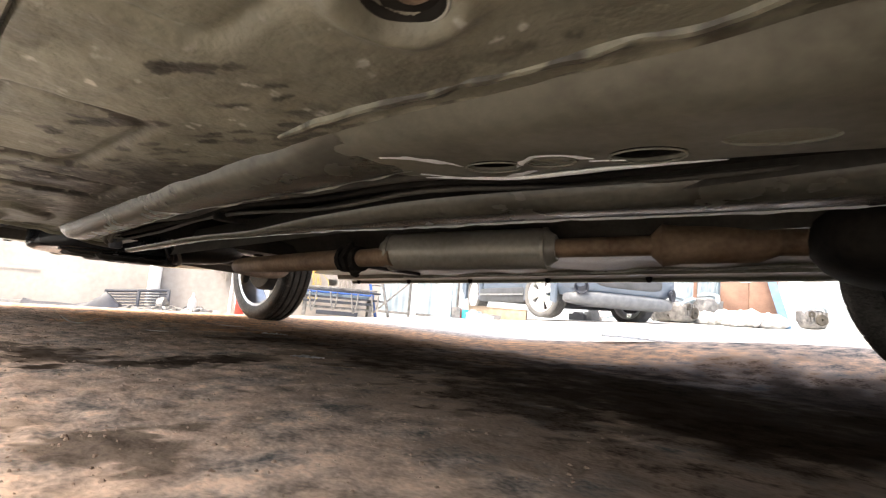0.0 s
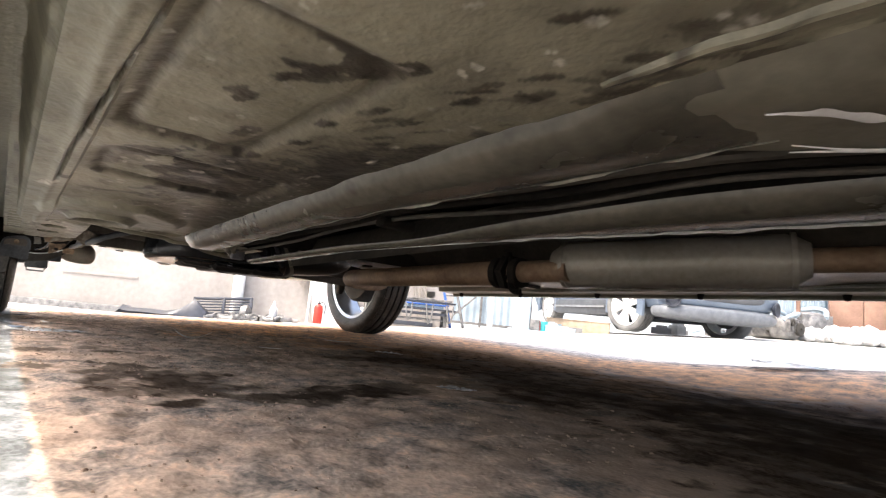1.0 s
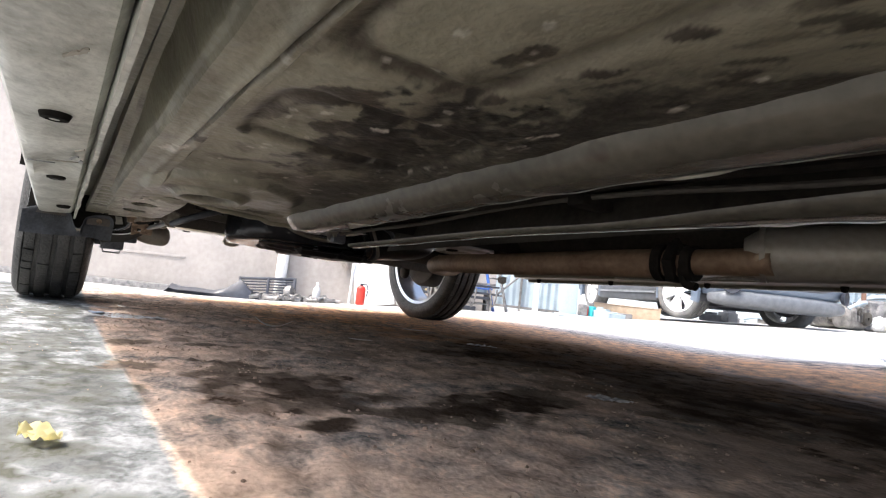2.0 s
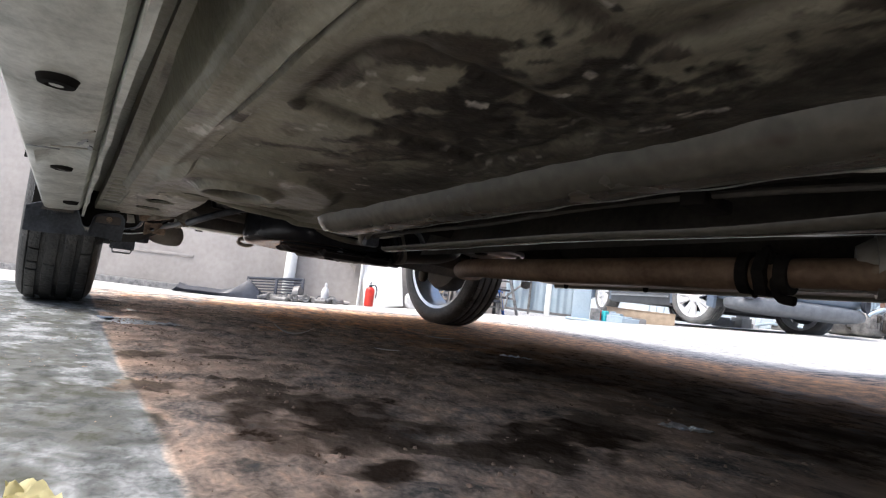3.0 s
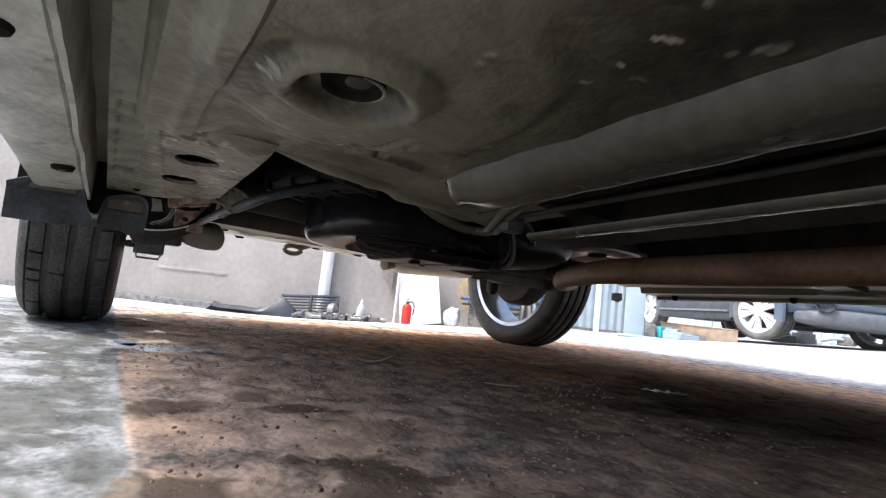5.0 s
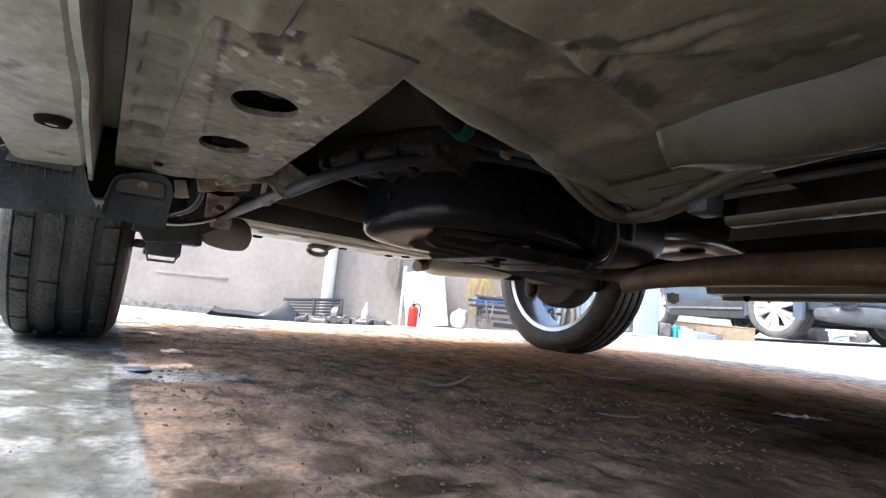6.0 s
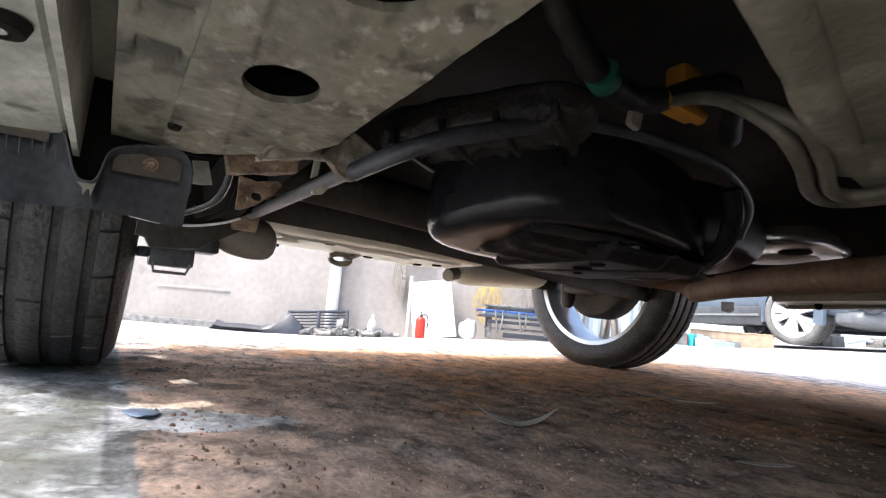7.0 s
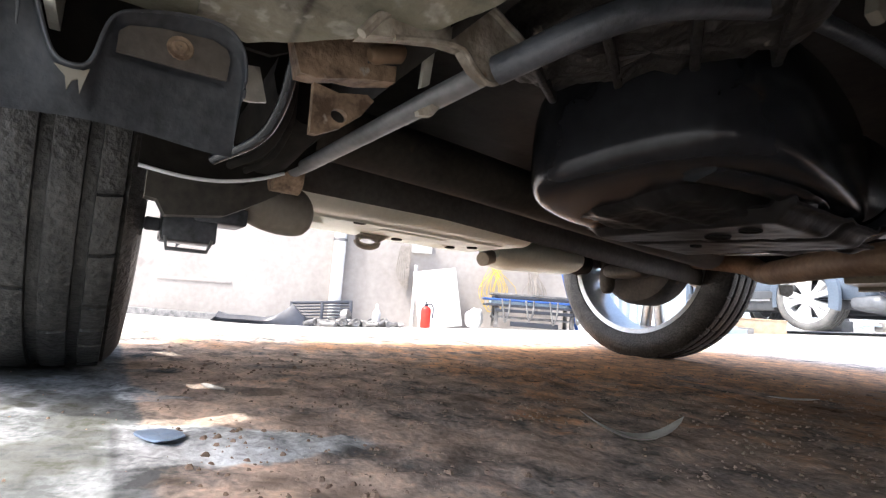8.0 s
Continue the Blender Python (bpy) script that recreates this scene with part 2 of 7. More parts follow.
def superbox(bm, c, a, n=4.0, nu=36, nv=20, f=None):
    """A rounded block: superellipsoid with half sizes a."""
    def pw(v, e):
        return math.copysign(abs(v) ** e, v)
    rings = []
    for j in range(nv + 1):
        ph = -math.pi / 2 + math.pi * j / nv
        ring = []
        for i in range(nu):
            th = 2 * math.pi * i / nu
            p = Vector((a[0] * pw(math.cos(ph), 2 / n) * pw(math.cos(th), 2 / n), a[1] * pw(math.cos(ph), 2 / n) * pw(math.sin(th), 2 / n), a[2] * pw(math.sin(ph), 2 / n)))
            if f:
                p = f(p)
            ring.append(tuple(Vector(c) + p))
        rings.append(ring)
    loft(bm, rings)

# ---- the car under which the camera slides ----
car = thing("car", "silver hatchback with a dusty beige underbody parked on stained concrete", "car", (-0.9, 0.65, 0))
AXLE_NEAR, AXLE_FAR, TYRE_R, TYRE_W = Vector((-2.26, -0.074, 0.283)), Vector((-2.405, 1.32, 0.278)), 0.286, 0.150


def seam(x):
    """The folded joint that runs along the floor."""
    return 0.013 + 0.012 * step(-0.85, -0.45, x) + 0.0012 * noise.noise(Vector((x * 14, 0, 7)))


def rounded(*d):
    """The least of several distances, with rounded corners."""
    return -0.009 * math.log(sum(math.exp(-max(-0.2, min(0.2, v)) / 0.009) for v in d))


def panel_a(x, y):
    """Signed depth inside the large four-sided panel pressed into the floor."""
    return rounded(x + 0.724, -0.482 - x, y - 0.030, 0.137 + 0.05 * (x + 0.715) - y)


def panel_b(x, y):
    return rounded(x + 0.908, -0.780 - x, y - 0.034, 0.208 - y)


def panel_c(x, y):
    return rounded(x + 0.318, 0.288 - x, y - 0.036, 0.120 - y)


def groove(d, w=0.0035):
    return math.exp(-(d / w) ** 2)


def floor_z(x, y):
    """Pressed steel floor: seam, embossed panels, a plugged dimple and dents."""
    z = pan(x)
    z -= 0.005 * step(0.026, 0.022, y) * step(-0.014, -0.010, y)
    z += 0.030 * step(-0.014, -0.028, y)
    z += 0.0045 * groove(y - seam(x), 0.0018) * step(-1.0, -0.94, x) - 0.0016 * step(seam(x), seam(x) - 0.003, y) * step(-1.0, -0.94, x)
    z -= 0.002 * groove(y - 0.010 - 0.003 * noise.noise(Vector((x * 6, 0, 2))), 0.004)
    for p, deep in ((panel_a, 0.006), (panel_b, 0.005), (panel_c, 0.004)):
        d = p(x, y)
        z += 0.6 * deep * step(0.002, 0.014, d) + 0.0042 * groove(d - 0.006, 0.0070)
    r = math.hypot(x + 1.195, (y - 0.083))
    z += -0.008 * math.exp(-((r - 0.038) / 0.008) ** 2) + 0.006 * step(0.032, 0.024, r)
    r = math.hypot(x + 0.182, y - 0.150)
    z += -0.006 * math.exp(-((r - 0.034) / 0.009) ** 2) + 0.006 * step(0.028, 0.018, r)
    # bulged rear corner with a curved rim, and a rib towards the tail
    e = math.hypot((x + 1.19) / 1.15, y - 0.10) - 0.088
    z -= 0.008 * step(0.014, -0.004, e) * step(-1.36, -1.33, x)
    u = x + 1.298 + 0.17 * (y - 0.09) + 0.004 * noise.noise(Vector((y * 20, 0, 4)))
    z += (0.0045 * step(0.004, -0.010, u) - 0.0045 * groove(u - 0.002, 0.006)) * step(0.02, 0.06, y) * step(0.235, 0.215, y)
    z += 0.0035 * (groove(y - 0.1365 - 0.27 * (x + 1.272), 0.003) * step(-1.312, -1.300, x) * step(-1.230, -1.245, x) + groove(y - 0.152 - 0.1 * (x + 1.277), 0.0025) * step(-1.308, -1.298, x) * step(-1.240, -1.25, x))
    z += 0.0022 * noise.noise(Vector((x * 14, y * 22, 0.3))) + 0.0012 * noise.noise(Vector((x * 45, y * 60, 2.3)))
    return z


def tail(y):
    """Where the floor ends in front of the tank."""
    return -1.384 - 0.21 * (y - 0.084)


STAINS = [(-0.347, 0.113, 0.030, 0.010, 0.55, 1), (-0.320, 0.165, 0.013, 0.004, 0.5, 1), (-0.337, 0.178, 0.012, 0.004, 0.4, 0.9), (-0.383, 0.163, 0.014, 0.004, 0.4, 0.9), (-0.481, 0.137, 0.012, 0.007, 0.7, 0.9), (-0.534, 0.109, 0.030, 0.007, 0.75, 0.9), (-0.503, 0.125, 0.014, 0.012, 0.4, 1),
          (-0.588, 0.080, 0.010, 0.006, 0.3, 0.9), (-0.669, 0.110, 0.014, 0.008, 0.6, 0.9), (-0.777, 0.066, 0.030, 0.020, 0.7, 1), (-0.80, 0.054, 0.018, 0.010, 0.3, 0.9), (-0.92, 0.15, 0.055, 0.022, 0.6, 0.8), (-0.87, 0.176, 0.045, 0.012, 0.4, 0.8), (-0.854, 0.045, 0.022, 0.009, 0.2, 0.7),
          (-0.905, 0.042, 0.009, 0.005, 0, 1), (-0.944, 0.019, 0.008, 0.005, 0, 1), (-0.986, 0.083, 0.026, 0.005, 0.9, 0.9), (-0.981, 0.112, 0.022, 0.010, 0.8, 0.8), (-1.02, 0.133, 0.05, 0.018, 0.6, 0.7), (-1.288, 0.125, 0.012, 0.009, 0, 0.9), (-1.273, 0.150, 0.03, 0.004, 0.8, 0.8), (-1.05, 0.205, 0.09, 0.020, 0.1, 0.7),
          (-1.20, 0.20, 0.07, 0.018, 0.2, 0.5), (-0.25, 0.215, 0.10, 0.012, 0.1, 0.5), (-0.10, 0.10, 0.05, 0.02, 0.4, 0.7), (0.05, 0.17, 0.06, 0.025, 0.3, 0.7)]
# The first four put the shade of the creases and rear recess into colour.
STAINS += [(-1.272, 0.1365, 0.036, 0.0028, 0.26, 0.9), (-1.277, 0.152, 0.030, 0.0022, 0.10, 0.8), (-1.315, 0.13, 0.010, 0.07, -0.17, 0.45), (-1.345, 0.16, 0.018, 0.07, -0.2, 0.4), (-1.10, 0.16, 0.05, 0.035, 0.4, 0.35), (-1.22, 0.03, 0.05, 0.018, 0.1, 0.4), (-0.493, 0.122, 0.026, 0.0042, 1.57, 1), (-0.522, 0.106, 0.018, 0.007, 1.0, 1), (-0.592, 0.086, 0.009, 0.006, 0.4, 1), (-0.655, 0.112, 0.010, 0.007, 0.5, 1), (-0.78, 0.085, 0.014, 0.020, 0.3, 1), (-0.835, 0.10, 0.03, 0.012, 0.8, 1), (-0.88, 0.13, 0.04, 0.014, 0.7, 0.9), (-0.93, 0.10, 0.025, 0.008, 0.6, 0.8)]
rng = random.Random(17)
for k in range(95):
    # drips thrown along the car's line
    sx = rng.uniform(-0.98, -0.30)
    sy = rng.uniform(0.10 + 0.10 * step(-0.7, -0.35, sx), 0.235)
    STAINS.append((sx, sy, rng.uniform(0.006, 0.019), rng.uniform(0.002, 0.0048), rng.uniform(0.3, 0.75), rng.uniform(0.55, 1.0)))
WET = [(-0.83, 0.150, 0.085, 0.036, 0.15, 1), (-0.76, 0.165, 0.05, 0.050, 0.3, 1), (-0.90, 0.175, 0.05, 0.022, 0.3, 0.9), (-0.70, 0.195, 0.07, 0.030, 0.1, 0.9), (-0.80, 0.115, 0.035, 0.012, 0.5, 0.9), (-0.60, 0.222, 0.07, 0.012, 0.1, 0.7), (-0.98, 0.200, 0.07, 0.020, 0.1, 0.7)]


def floor_shade_film(x, y):
    """Shade of the floor far from the light put into colour, with brown oily film beside the rail, thicker towards the
    engine.
    """
    n = noise.fractal(Vector((x * 11, y * 14, 21)), 0.7, 2.1, 4)
    return (0.28 + 0.50 * step(-0.50, -0.72, x) + 0.30 * step(-0.20, 0.10, x)) * step(0.05, 0.22, y + 0.05 * n) * (0.85 + 0.4 * n) * step(-1.36, -1.15, x)


def floor_stain_shade(x, y):
    # edge puts the shade of the pressed grooves and rings into the colour.
    edge = max(0.62 * groove(panel_a(x, y) - 0.006, 0.0060), 0.55 * groove(panel_b(x, y) - 0.006, 0.0070), 0.75 * groove(y - seam(x), 0.0016) * step(-1.0, -0.94, x), 0.7 * groove(math.hypot(x + 1.195, y - 0.083) - 0.028, 0.005), 0.5 * groove(math.hypot(x + 1.195, y - 0.083) - 0.052, 0.004))
    return min(1.0, edge + blot(x, y, STAINS, 0.30, 60) + 0.30 * step(0.05, 0.50, noise.fractal(Vector((x * 15, y * 22, 5)), 0.7, 2.1, 5)))


SCUFF_GLINTS = []
for k in range(150):
    SCUFF_GLINTS.append((rng.uniform(-1.37, -0.1), rng.uniform(0.02, 0.22), rng.uniform(0.0022, 0.0055), rng.uniform(0.0016, 0.0032), rng.uniform(0.0, 3.1), rng.uniform(0.25, 0.6)))


# Thin pale streaks paint the glints of the wet floor beside the rail.
for k in range(36):
    SCUFF_GLINTS.append((rng.uniform(-0.97, -0.72), rng.uniform(0.175, 0.222), rng.uniform(0.003, 0.008), rng.uniform(0.0007, 0.0013), rng.uniform(-0.25, 0.25), rng.uniform(0.3, 0.6)))
SCUFF_GLINTS += [(-1.0, 0.004, 0.016, 0.005, 0.1, 0.9), (-0.985, 0.012, 0.010, 0.003, 0.3, 0.7)]


def floor_scuff_glint(x, y):
    """Small pale chips and grains, and painted glints beside the rail."""
    return blot(x, y, SCUFF_GLINTS, 0.30, 80)


def floor_wet(x, y):
    """Where oil has crept along the floor and still shines."""
    # The film term puts shade under the car's middle into colour, besides the oil.
    film = 0.60 * step(0.14, 0.22, y + 0.05 * noise.noise(Vector((x * 12, y * 12, 8)))) * step(-0.55, -0.68, x) * step(-1.22, -0.98, x)
    return min(1.0, max(film, 1.0 * blot(x, y, WET, 0.6, 34)) * (0.8 + 0.5 * noise.fractal(Vector((x * 90, y * 130, 3)), 0.7, 2.1, 3)))


bm = bmesh.new()
xs, ys = span(0.95, 0.30, 30) + span(0.295, -1.372, 640), span(-0.030, 0.150, 110) + span(0.1525, 0.305, 64) + [0.325, 0.345]
grid = [[bm.verts.new((x, y, floor_z(x, y))) for y in ys] for x in xs]
for row in range(2):
    grid.append([bm.verts.new((tail(y) - 0.006 * row, y, floor_z(tail(y), y) + 0.010 * row)) if y > 0.084 else None for y in ys])
for i in range(len(grid) - 1):
    for j in range(len(ys) - 1):
        q = (grid[i][j], grid[i][j + 1], grid[i + 1][j + 1], grid[i + 1][j])
        if None not in q and (ys[j] < 0.276 or i >= len(xs) - 30):
            bm.faces.new(q)
mark(bm, "stain", lambda x, y: max(floor_stain_shade(x, y), floor_shade_film(x, y)))
mark(bm, "wet", floor_wet)
mark(bm, "scuff", floor_scuff_glint)
part("floor_pan", bm, UNDER, car, "dusty beige pressed floor pan with dark stains")
# rolled lip along the floor's rear edge
bm = bmesh.new()
tube(bm, [(tail(y) + 0.001, y, floor_z(tail(y), y) + 0.0008) for y in span(0.090, 0.345, 60)], [0.0020 + 0.0050 * step(0.09, 0.15, y) for y in span(0.090, 0.345, 60)], 12, True, 1.5)
part("floor_lip", bm, UNDER, car)

bm = bmesh.new()
sheet(bm, span(-1.315, -1.462, 20), span(0.300, 0.385, 14), lambda x, y: pan(x) - 0.0035 - 0.003 * step(0.33, 0.38, y) + 0.0015 * noise.noise(Vector((x * 30, y * 30, 0))), lambda x, y: x > tail(y) + 0.002)
mark(bm, "stain", lambda x, y: 0.0)
part("floor_corner", bm, UNDER, car)

# dimple hole and front drain, black grommets set into the floor
for gx, gy, gr, core in ((-1.195, 0.083, 0.0175, STEEL), (-0.182, 0.152, 0.0225, CHEEK)):
    bm = bmesh.new()
    lathe(bm, [(0.0005, 0.0035), (gr * 0.80, 0.0035), (gr * 0.88, 0.0005), (gr, -0.0005), (gr * 1.08, 0.006)], (gx, gy, floor_z(gx, gy) - 0.005), "z", 24, False)
    grommet = part("grommet", bm, DARK, car, "black rubber floor grommet")
    # Pale arc along one side of the rim.
    bm = bmesh.new()
    tube(bm, [(gx + gr * 1.02 * math.cos(a), gy + gr * 1.02 * math.sin(a), floor_z(gx, gy) - 0.0050) for a in span(-0.1, 2.3, 20)], [0.0004 + 0.0008 * math.sin(math.pi * k / 20) for k in range(21)], 8)
    part("pale_rim", bm, SILL, grommet, "pale rim")
    bm = bmesh.new()
    superbox(bm, (gx + gr * 0.2, gy + gr * 0.1, floor_z(gx, gy) - 0.0018), (gr * 0.5, gr * 0.42, 0.0016), 2.4, 20, 8)
    part("core", bm, core, grommet)


def plate(bm, outline, holes, fz, up=0.004, dense=0):
    """A flat plate with holes through it, given thickness."""
    edges = []
    for loop in [outline] + holes:
        vs = [bm.verts.new((x, y, fz(x, y))) for x, y in loop]
        edges += [bm.edges.new((a, b)) for a, b in zip(vs, vs[1:] + vs[:1])]
    bmesh.ops.triangle_fill(bm, edges=edges, use_beauty=True)
    if dense:
        bmesh.ops.subdivide_edges(bm, edges=bm.edges[:], cuts=dense, use_grid_fill=True)
        for v in bm.verts:
            v.co.z += 0.0007 * noise.noise(v.co * 40) + 0.0004 * noise.noise(v.co * 130)
    g = bmesh.ops.extrude_face_region(bm, geom=bm.faces[:])
    for v in g["geom"]:
        if isinstance(v, bmesh.types.BMVert):
            v.co.z += up


def ellipse(cx, cy, rx, ry, n=28, turn=0.0):
    c, s = math.cos(turn), math.sin(turn)
    return [(cx + rx * math.cos(a) * c - ry * math.sin(a) * s, cy + rx * math.cos(a) * s + ry * math.sin(a) * c) for a in (2 * math.pi * k / n for k in range(n))]


def yz_plate(bm, outline, holes, x, thick):
    """A flat plate that stands across the car, with holes through it."""
    plate(bm, outline, holes, lambda y, z: 0.0, thick)
    for v in bm.verts:
        v.co = Vector((x + v.co.z, v.co.x, v.co.y))


def member_edge(x):
    """Inner edge of the side member plate: straight, then cut off at a slant."""
    if x > -1.62:
        return 0.0885
    return 0.0885 - 0.0085 * step(-1.62, -1.655, x) - 0.062 * max(0.0, min(1.0, (-1.650 - x) / 0.064)) ** 1.15


def punched(bm, xs, edge, holes, fz, up):
    """A sheet on an even grid up to edge(x), with elliptic holes cut cleanly through it, given thickness."""
    rows = [[Vector((x, -0.004 + (edge(x) + 0.004) * k / 72, 0)) for k in range(73)] for x in xs]

    def depth(v, h):
        return math.hypot((v.x - h[0]) / h[2], (v.y - h[1]) / h[3])
    for row in rows:
        for v in row:
            for h in holes:
                d = depth(v, h)
                if 0.90 < d < 1.10:
                    v.x, v.y = h[0] + (v.x - h[0]) / d, h[1] + (v.y - h[1]) / d
    g = [[bm.verts.new((v.x, v.y, fz(v.x, v.y))) for v in row] for row in rows]
    for i in range(len(rows) - 1):
        for j in range(72):
            q = (g[i][j], g[i][j + 1], g[i + 1][j + 1], g[i + 1][j])
            mid = sum((v.co for v in q), Vector()) / 4
            if all(depth(mid, h) > 0.985 for h in holes):
                bm.faces.new(q)
    bmesh.ops.delete(bm, geom=[v for v in bm.verts if not v.link_faces], context="VERTS")
    r = bmesh.ops.extrude_face_region(bm, geom=bm.faces[:])
    for v in r["geom"]:
        if isinstance(v, bmesh.types.BMVert):
            v.co.z += up


bm = bmesh.new()
punched(bm, span(-1.365, -1.714, 240), member_edge, [(-1.464, 0.040, 0.0200, 0.0196), (-1.566, 0.036, 0.0215, 0.0180)],
        lambda x, y: pan(x) - 0.001 + 0.004 * step(-1.40, -1.366, x) + 0.0012 * noise.noise(Vector((x * 30, y * 40, 3))) + 0.0005 * noise.noise(Vector((x * 130, y * 130, 3))), 0.004)
mark(bm, "stain", lambda x, y: min(1.0, 0.55 * step(0.02, 0.42, noise.fractal(Vector((x * 22, y * 26, 12)), 0.7, 2.1, 5)) + 0.6 * groove(y - 0.014 + 0.10 * (x + 1.5), 0.0016)))
mark(bm, "scuff", lambda x, y: 0.5 * step(0.30, 0.48, noise.fractal(Vector((x * 60, y * 70, 31)), 0.7, 2.1, 4)))
part("side_member_plate", bm, UNDER, car, "beige steel plate with two round holes")

# Near-black lining; the shade inside the plate's holes is its colour.
bm = bmesh.new()
loft(bm, [[(x, -0.004, pan(x) + 0.006), (x, 0.0, pan(x) + 0.05), (x, 0.085, pan(x) + 0.05), (x, 0.088, pan(x) + 0.005)] for x in span(-1.365, -1.66, 8)], False)
part("side_member_inside", bm, DARK, car)
bm = bmesh.new()
tube(bm, smooth_path([(-1.47, 0.02, pan(-1.47) + 0.02), (-1.466, 0.04, pan(-1.47) + 0.010), (-1.462, 0.052, pan(-1.47) + 0.012), (-1.46, 0.06, pan(-1.47) + 0.03)], 4), 0.0035, 8)
part("inner_clip", bm, STEEL, car)

# inner sill with pressed ribs beside the flange, towards the wheel
bm = bmesh.new()
def sill_rib(x, y):
    """Pressed ribs across the inner sill."""
    wave = step(-0.7, 0.7, math.sin(x * 2 * math.pi / 0.036))
    return 0.0032 * wave * step(-1.32, -1.34, x) * step(-1.60, -1.58, x) * step(-0.006, -0.009, y) * step(-0.028, -0.025, y)


sheet(bm, span(0.95, -1.15, 60) + span(-1.1525, -1.714, 220), span(-0.034, -0.003, 22), lambda x, y: pan(x) + 0.0006 + 0.028 * step(-1.40, -0.75, x) + sill_rib(x, y) - 0.001 * step(-1.60, -1.64, x) + 0.0008 * noise.noise(Vector((x * 50, y * 70, 0))) + 0.012 * step(-0.0325, -0.034, y))
# The rib term paints the ribs' shading; the noise term is real staining.
mark(bm, "stain", lambda x, y: 0.30 * step(0.0012, 0.0030, sill_rib(x, y)) + 0.6 * step(0.10, 0.35, noise.fractal(Vector((x * 30, y * 40, 2)), 0.7, 2.1, 4)))
part("inner_sill", bm, UNDER, car)

# channel roof and flange of the sill
bm = bmesh.new()
rings = []
for x in span(0.95, -1.765, 320):
    b = pan(x) - 0.020 + 0.0015 * noise.noise(Vector((x * 9, 0, 0))) - 0.004 * step(0.5, 0.7, math.sin(x * 14)) * step(-1.3, -1.2, x)
    b += 0.012 * step(-1.70, -1.765, x) * 0.4 + 0.0022 * max(0.0, noise.noise(Vector((x * 55, 3, 0))))
    y = -0.048 + 0.0018 * noise.noise(Vector((x * 12, 4, 0)))
    rings.append([(x, y - 0.0018, pan(x) + 0.06), (x, y - 0.0022, b), (x, y + 0.0012, b), (x, y + 0.0018, pan(x) + 0.06)])
loft(bm, rings, False)
part("pinch_flange", bm, SILL, car, "bare welded sill flange with chipped edge")
bm = bmesh.new()
loft(bm, [[(x, -0.050, pan(x) + 0.03), (x, -0.024, pan(x) + 0.03)] for x in span(0.95, -1.70, 60)], False)
part("channel_roof", bm, UNDER, car)


def sill_ring(x):
    p = pan(x)
    d = 0.0020 * noise.noise(Vector((x * 11, 1, 5))) + 0.0010 * noise.noise(Vector((x * 40, 1, 5)))
    k = step(-1.10, -1.14, x) * step(-1.24, -1.20, x) * 0.006
    return [(x, -0.051, p - 0.002 + d), (x, -0.056, p - 0.010 + d), (x, -0.068, p - 0.012 + d + k), (x, -0.085, p - 0.013 + d + k), (x, -0.098, p - 0.014 + d),
            (x, -0.104, p - 0.012), (x, -0.110, p + 0.0), (x, -0.118, p + 0.04), (x, -0.125, p + 0.09)]


bm = bmesh.new()
loft(bm, [sill_ring(x) for x in span(0.95, -1.745, 220)], False)
sill = part("sill", bm, SILL, car, "scuffed pale sill panel with dents")
for k, (cx, cy, a, b, turn) in enumerate(((-1.09, -0.064, 0.016, 0.0016, 0.2), (-1.125, -0.070, 0.020, 0.0014, 0.9), (-1.15, -0.090, 0.012, 0.0012, 1.2), (-1.045, -0.061, 0.010, 0.0015, 0.4), (-1.11, -0.058, 0.012, 0.0018, 0.0), (-0.80, -0.07, 0.012, 0.0012, 0.5))):
    # bare metal scrapes with ragged outlines, just proud of the paint
    bm = bmesh.new()
    out = [(x + 0.002 * noise.noise(Vector((x * 300, y * 300, k))), y + 0.002 * noise.noise(Vector((x * 300, y * 300, k + 9)))) for x, y in ellipse(cx, cy, a, b, 26, turn)]
    plate(bm, out, [], lambda x, y: min(q[2] for q in sill_ring(x)[1:5]) - 0.0012, 0.001)
    part("scrape", bm, ROD if k % 2 == 0 else DUSTP, sill)
for sx, sy in ((-0.945, -0.079), (-1.24, -0.078), (-1.56, -0.068), (-0.60, -0.08)):
    c = (sx, sy, pan(sx) - 0.0135)
    plug = bmesh.new()
    lathe(plug, [(0.0005, -0.0012), (0.0042, -0.0012), (0.0055, -0.0034), (0.0088, -0.0026), (0.0105, 0.002)], c, "z", 24, False)
    plug = part("sill_plug", plug, DARK, car, "black rubber sill plug")
    bm = bmesh.new()
    lathe(bm, [(0.0003, -0.0030), (0.0034, -0.0028), (0.0042, -0.001)], c, "z", 16, False)
    part("plug_centre", bm, SILL, plug)


def rail_y(x):
    """Far edge of the floor rail; it widens and flattens towards the front rail."""
    return 0.277 + 0.060 * step(-0.78, -0.40, x)


def rail_d(x):
    return 0.022 + 0.003 * step(-0.8, -1.2, x) - 0.0125 * step(-0.78, -0.40, x)


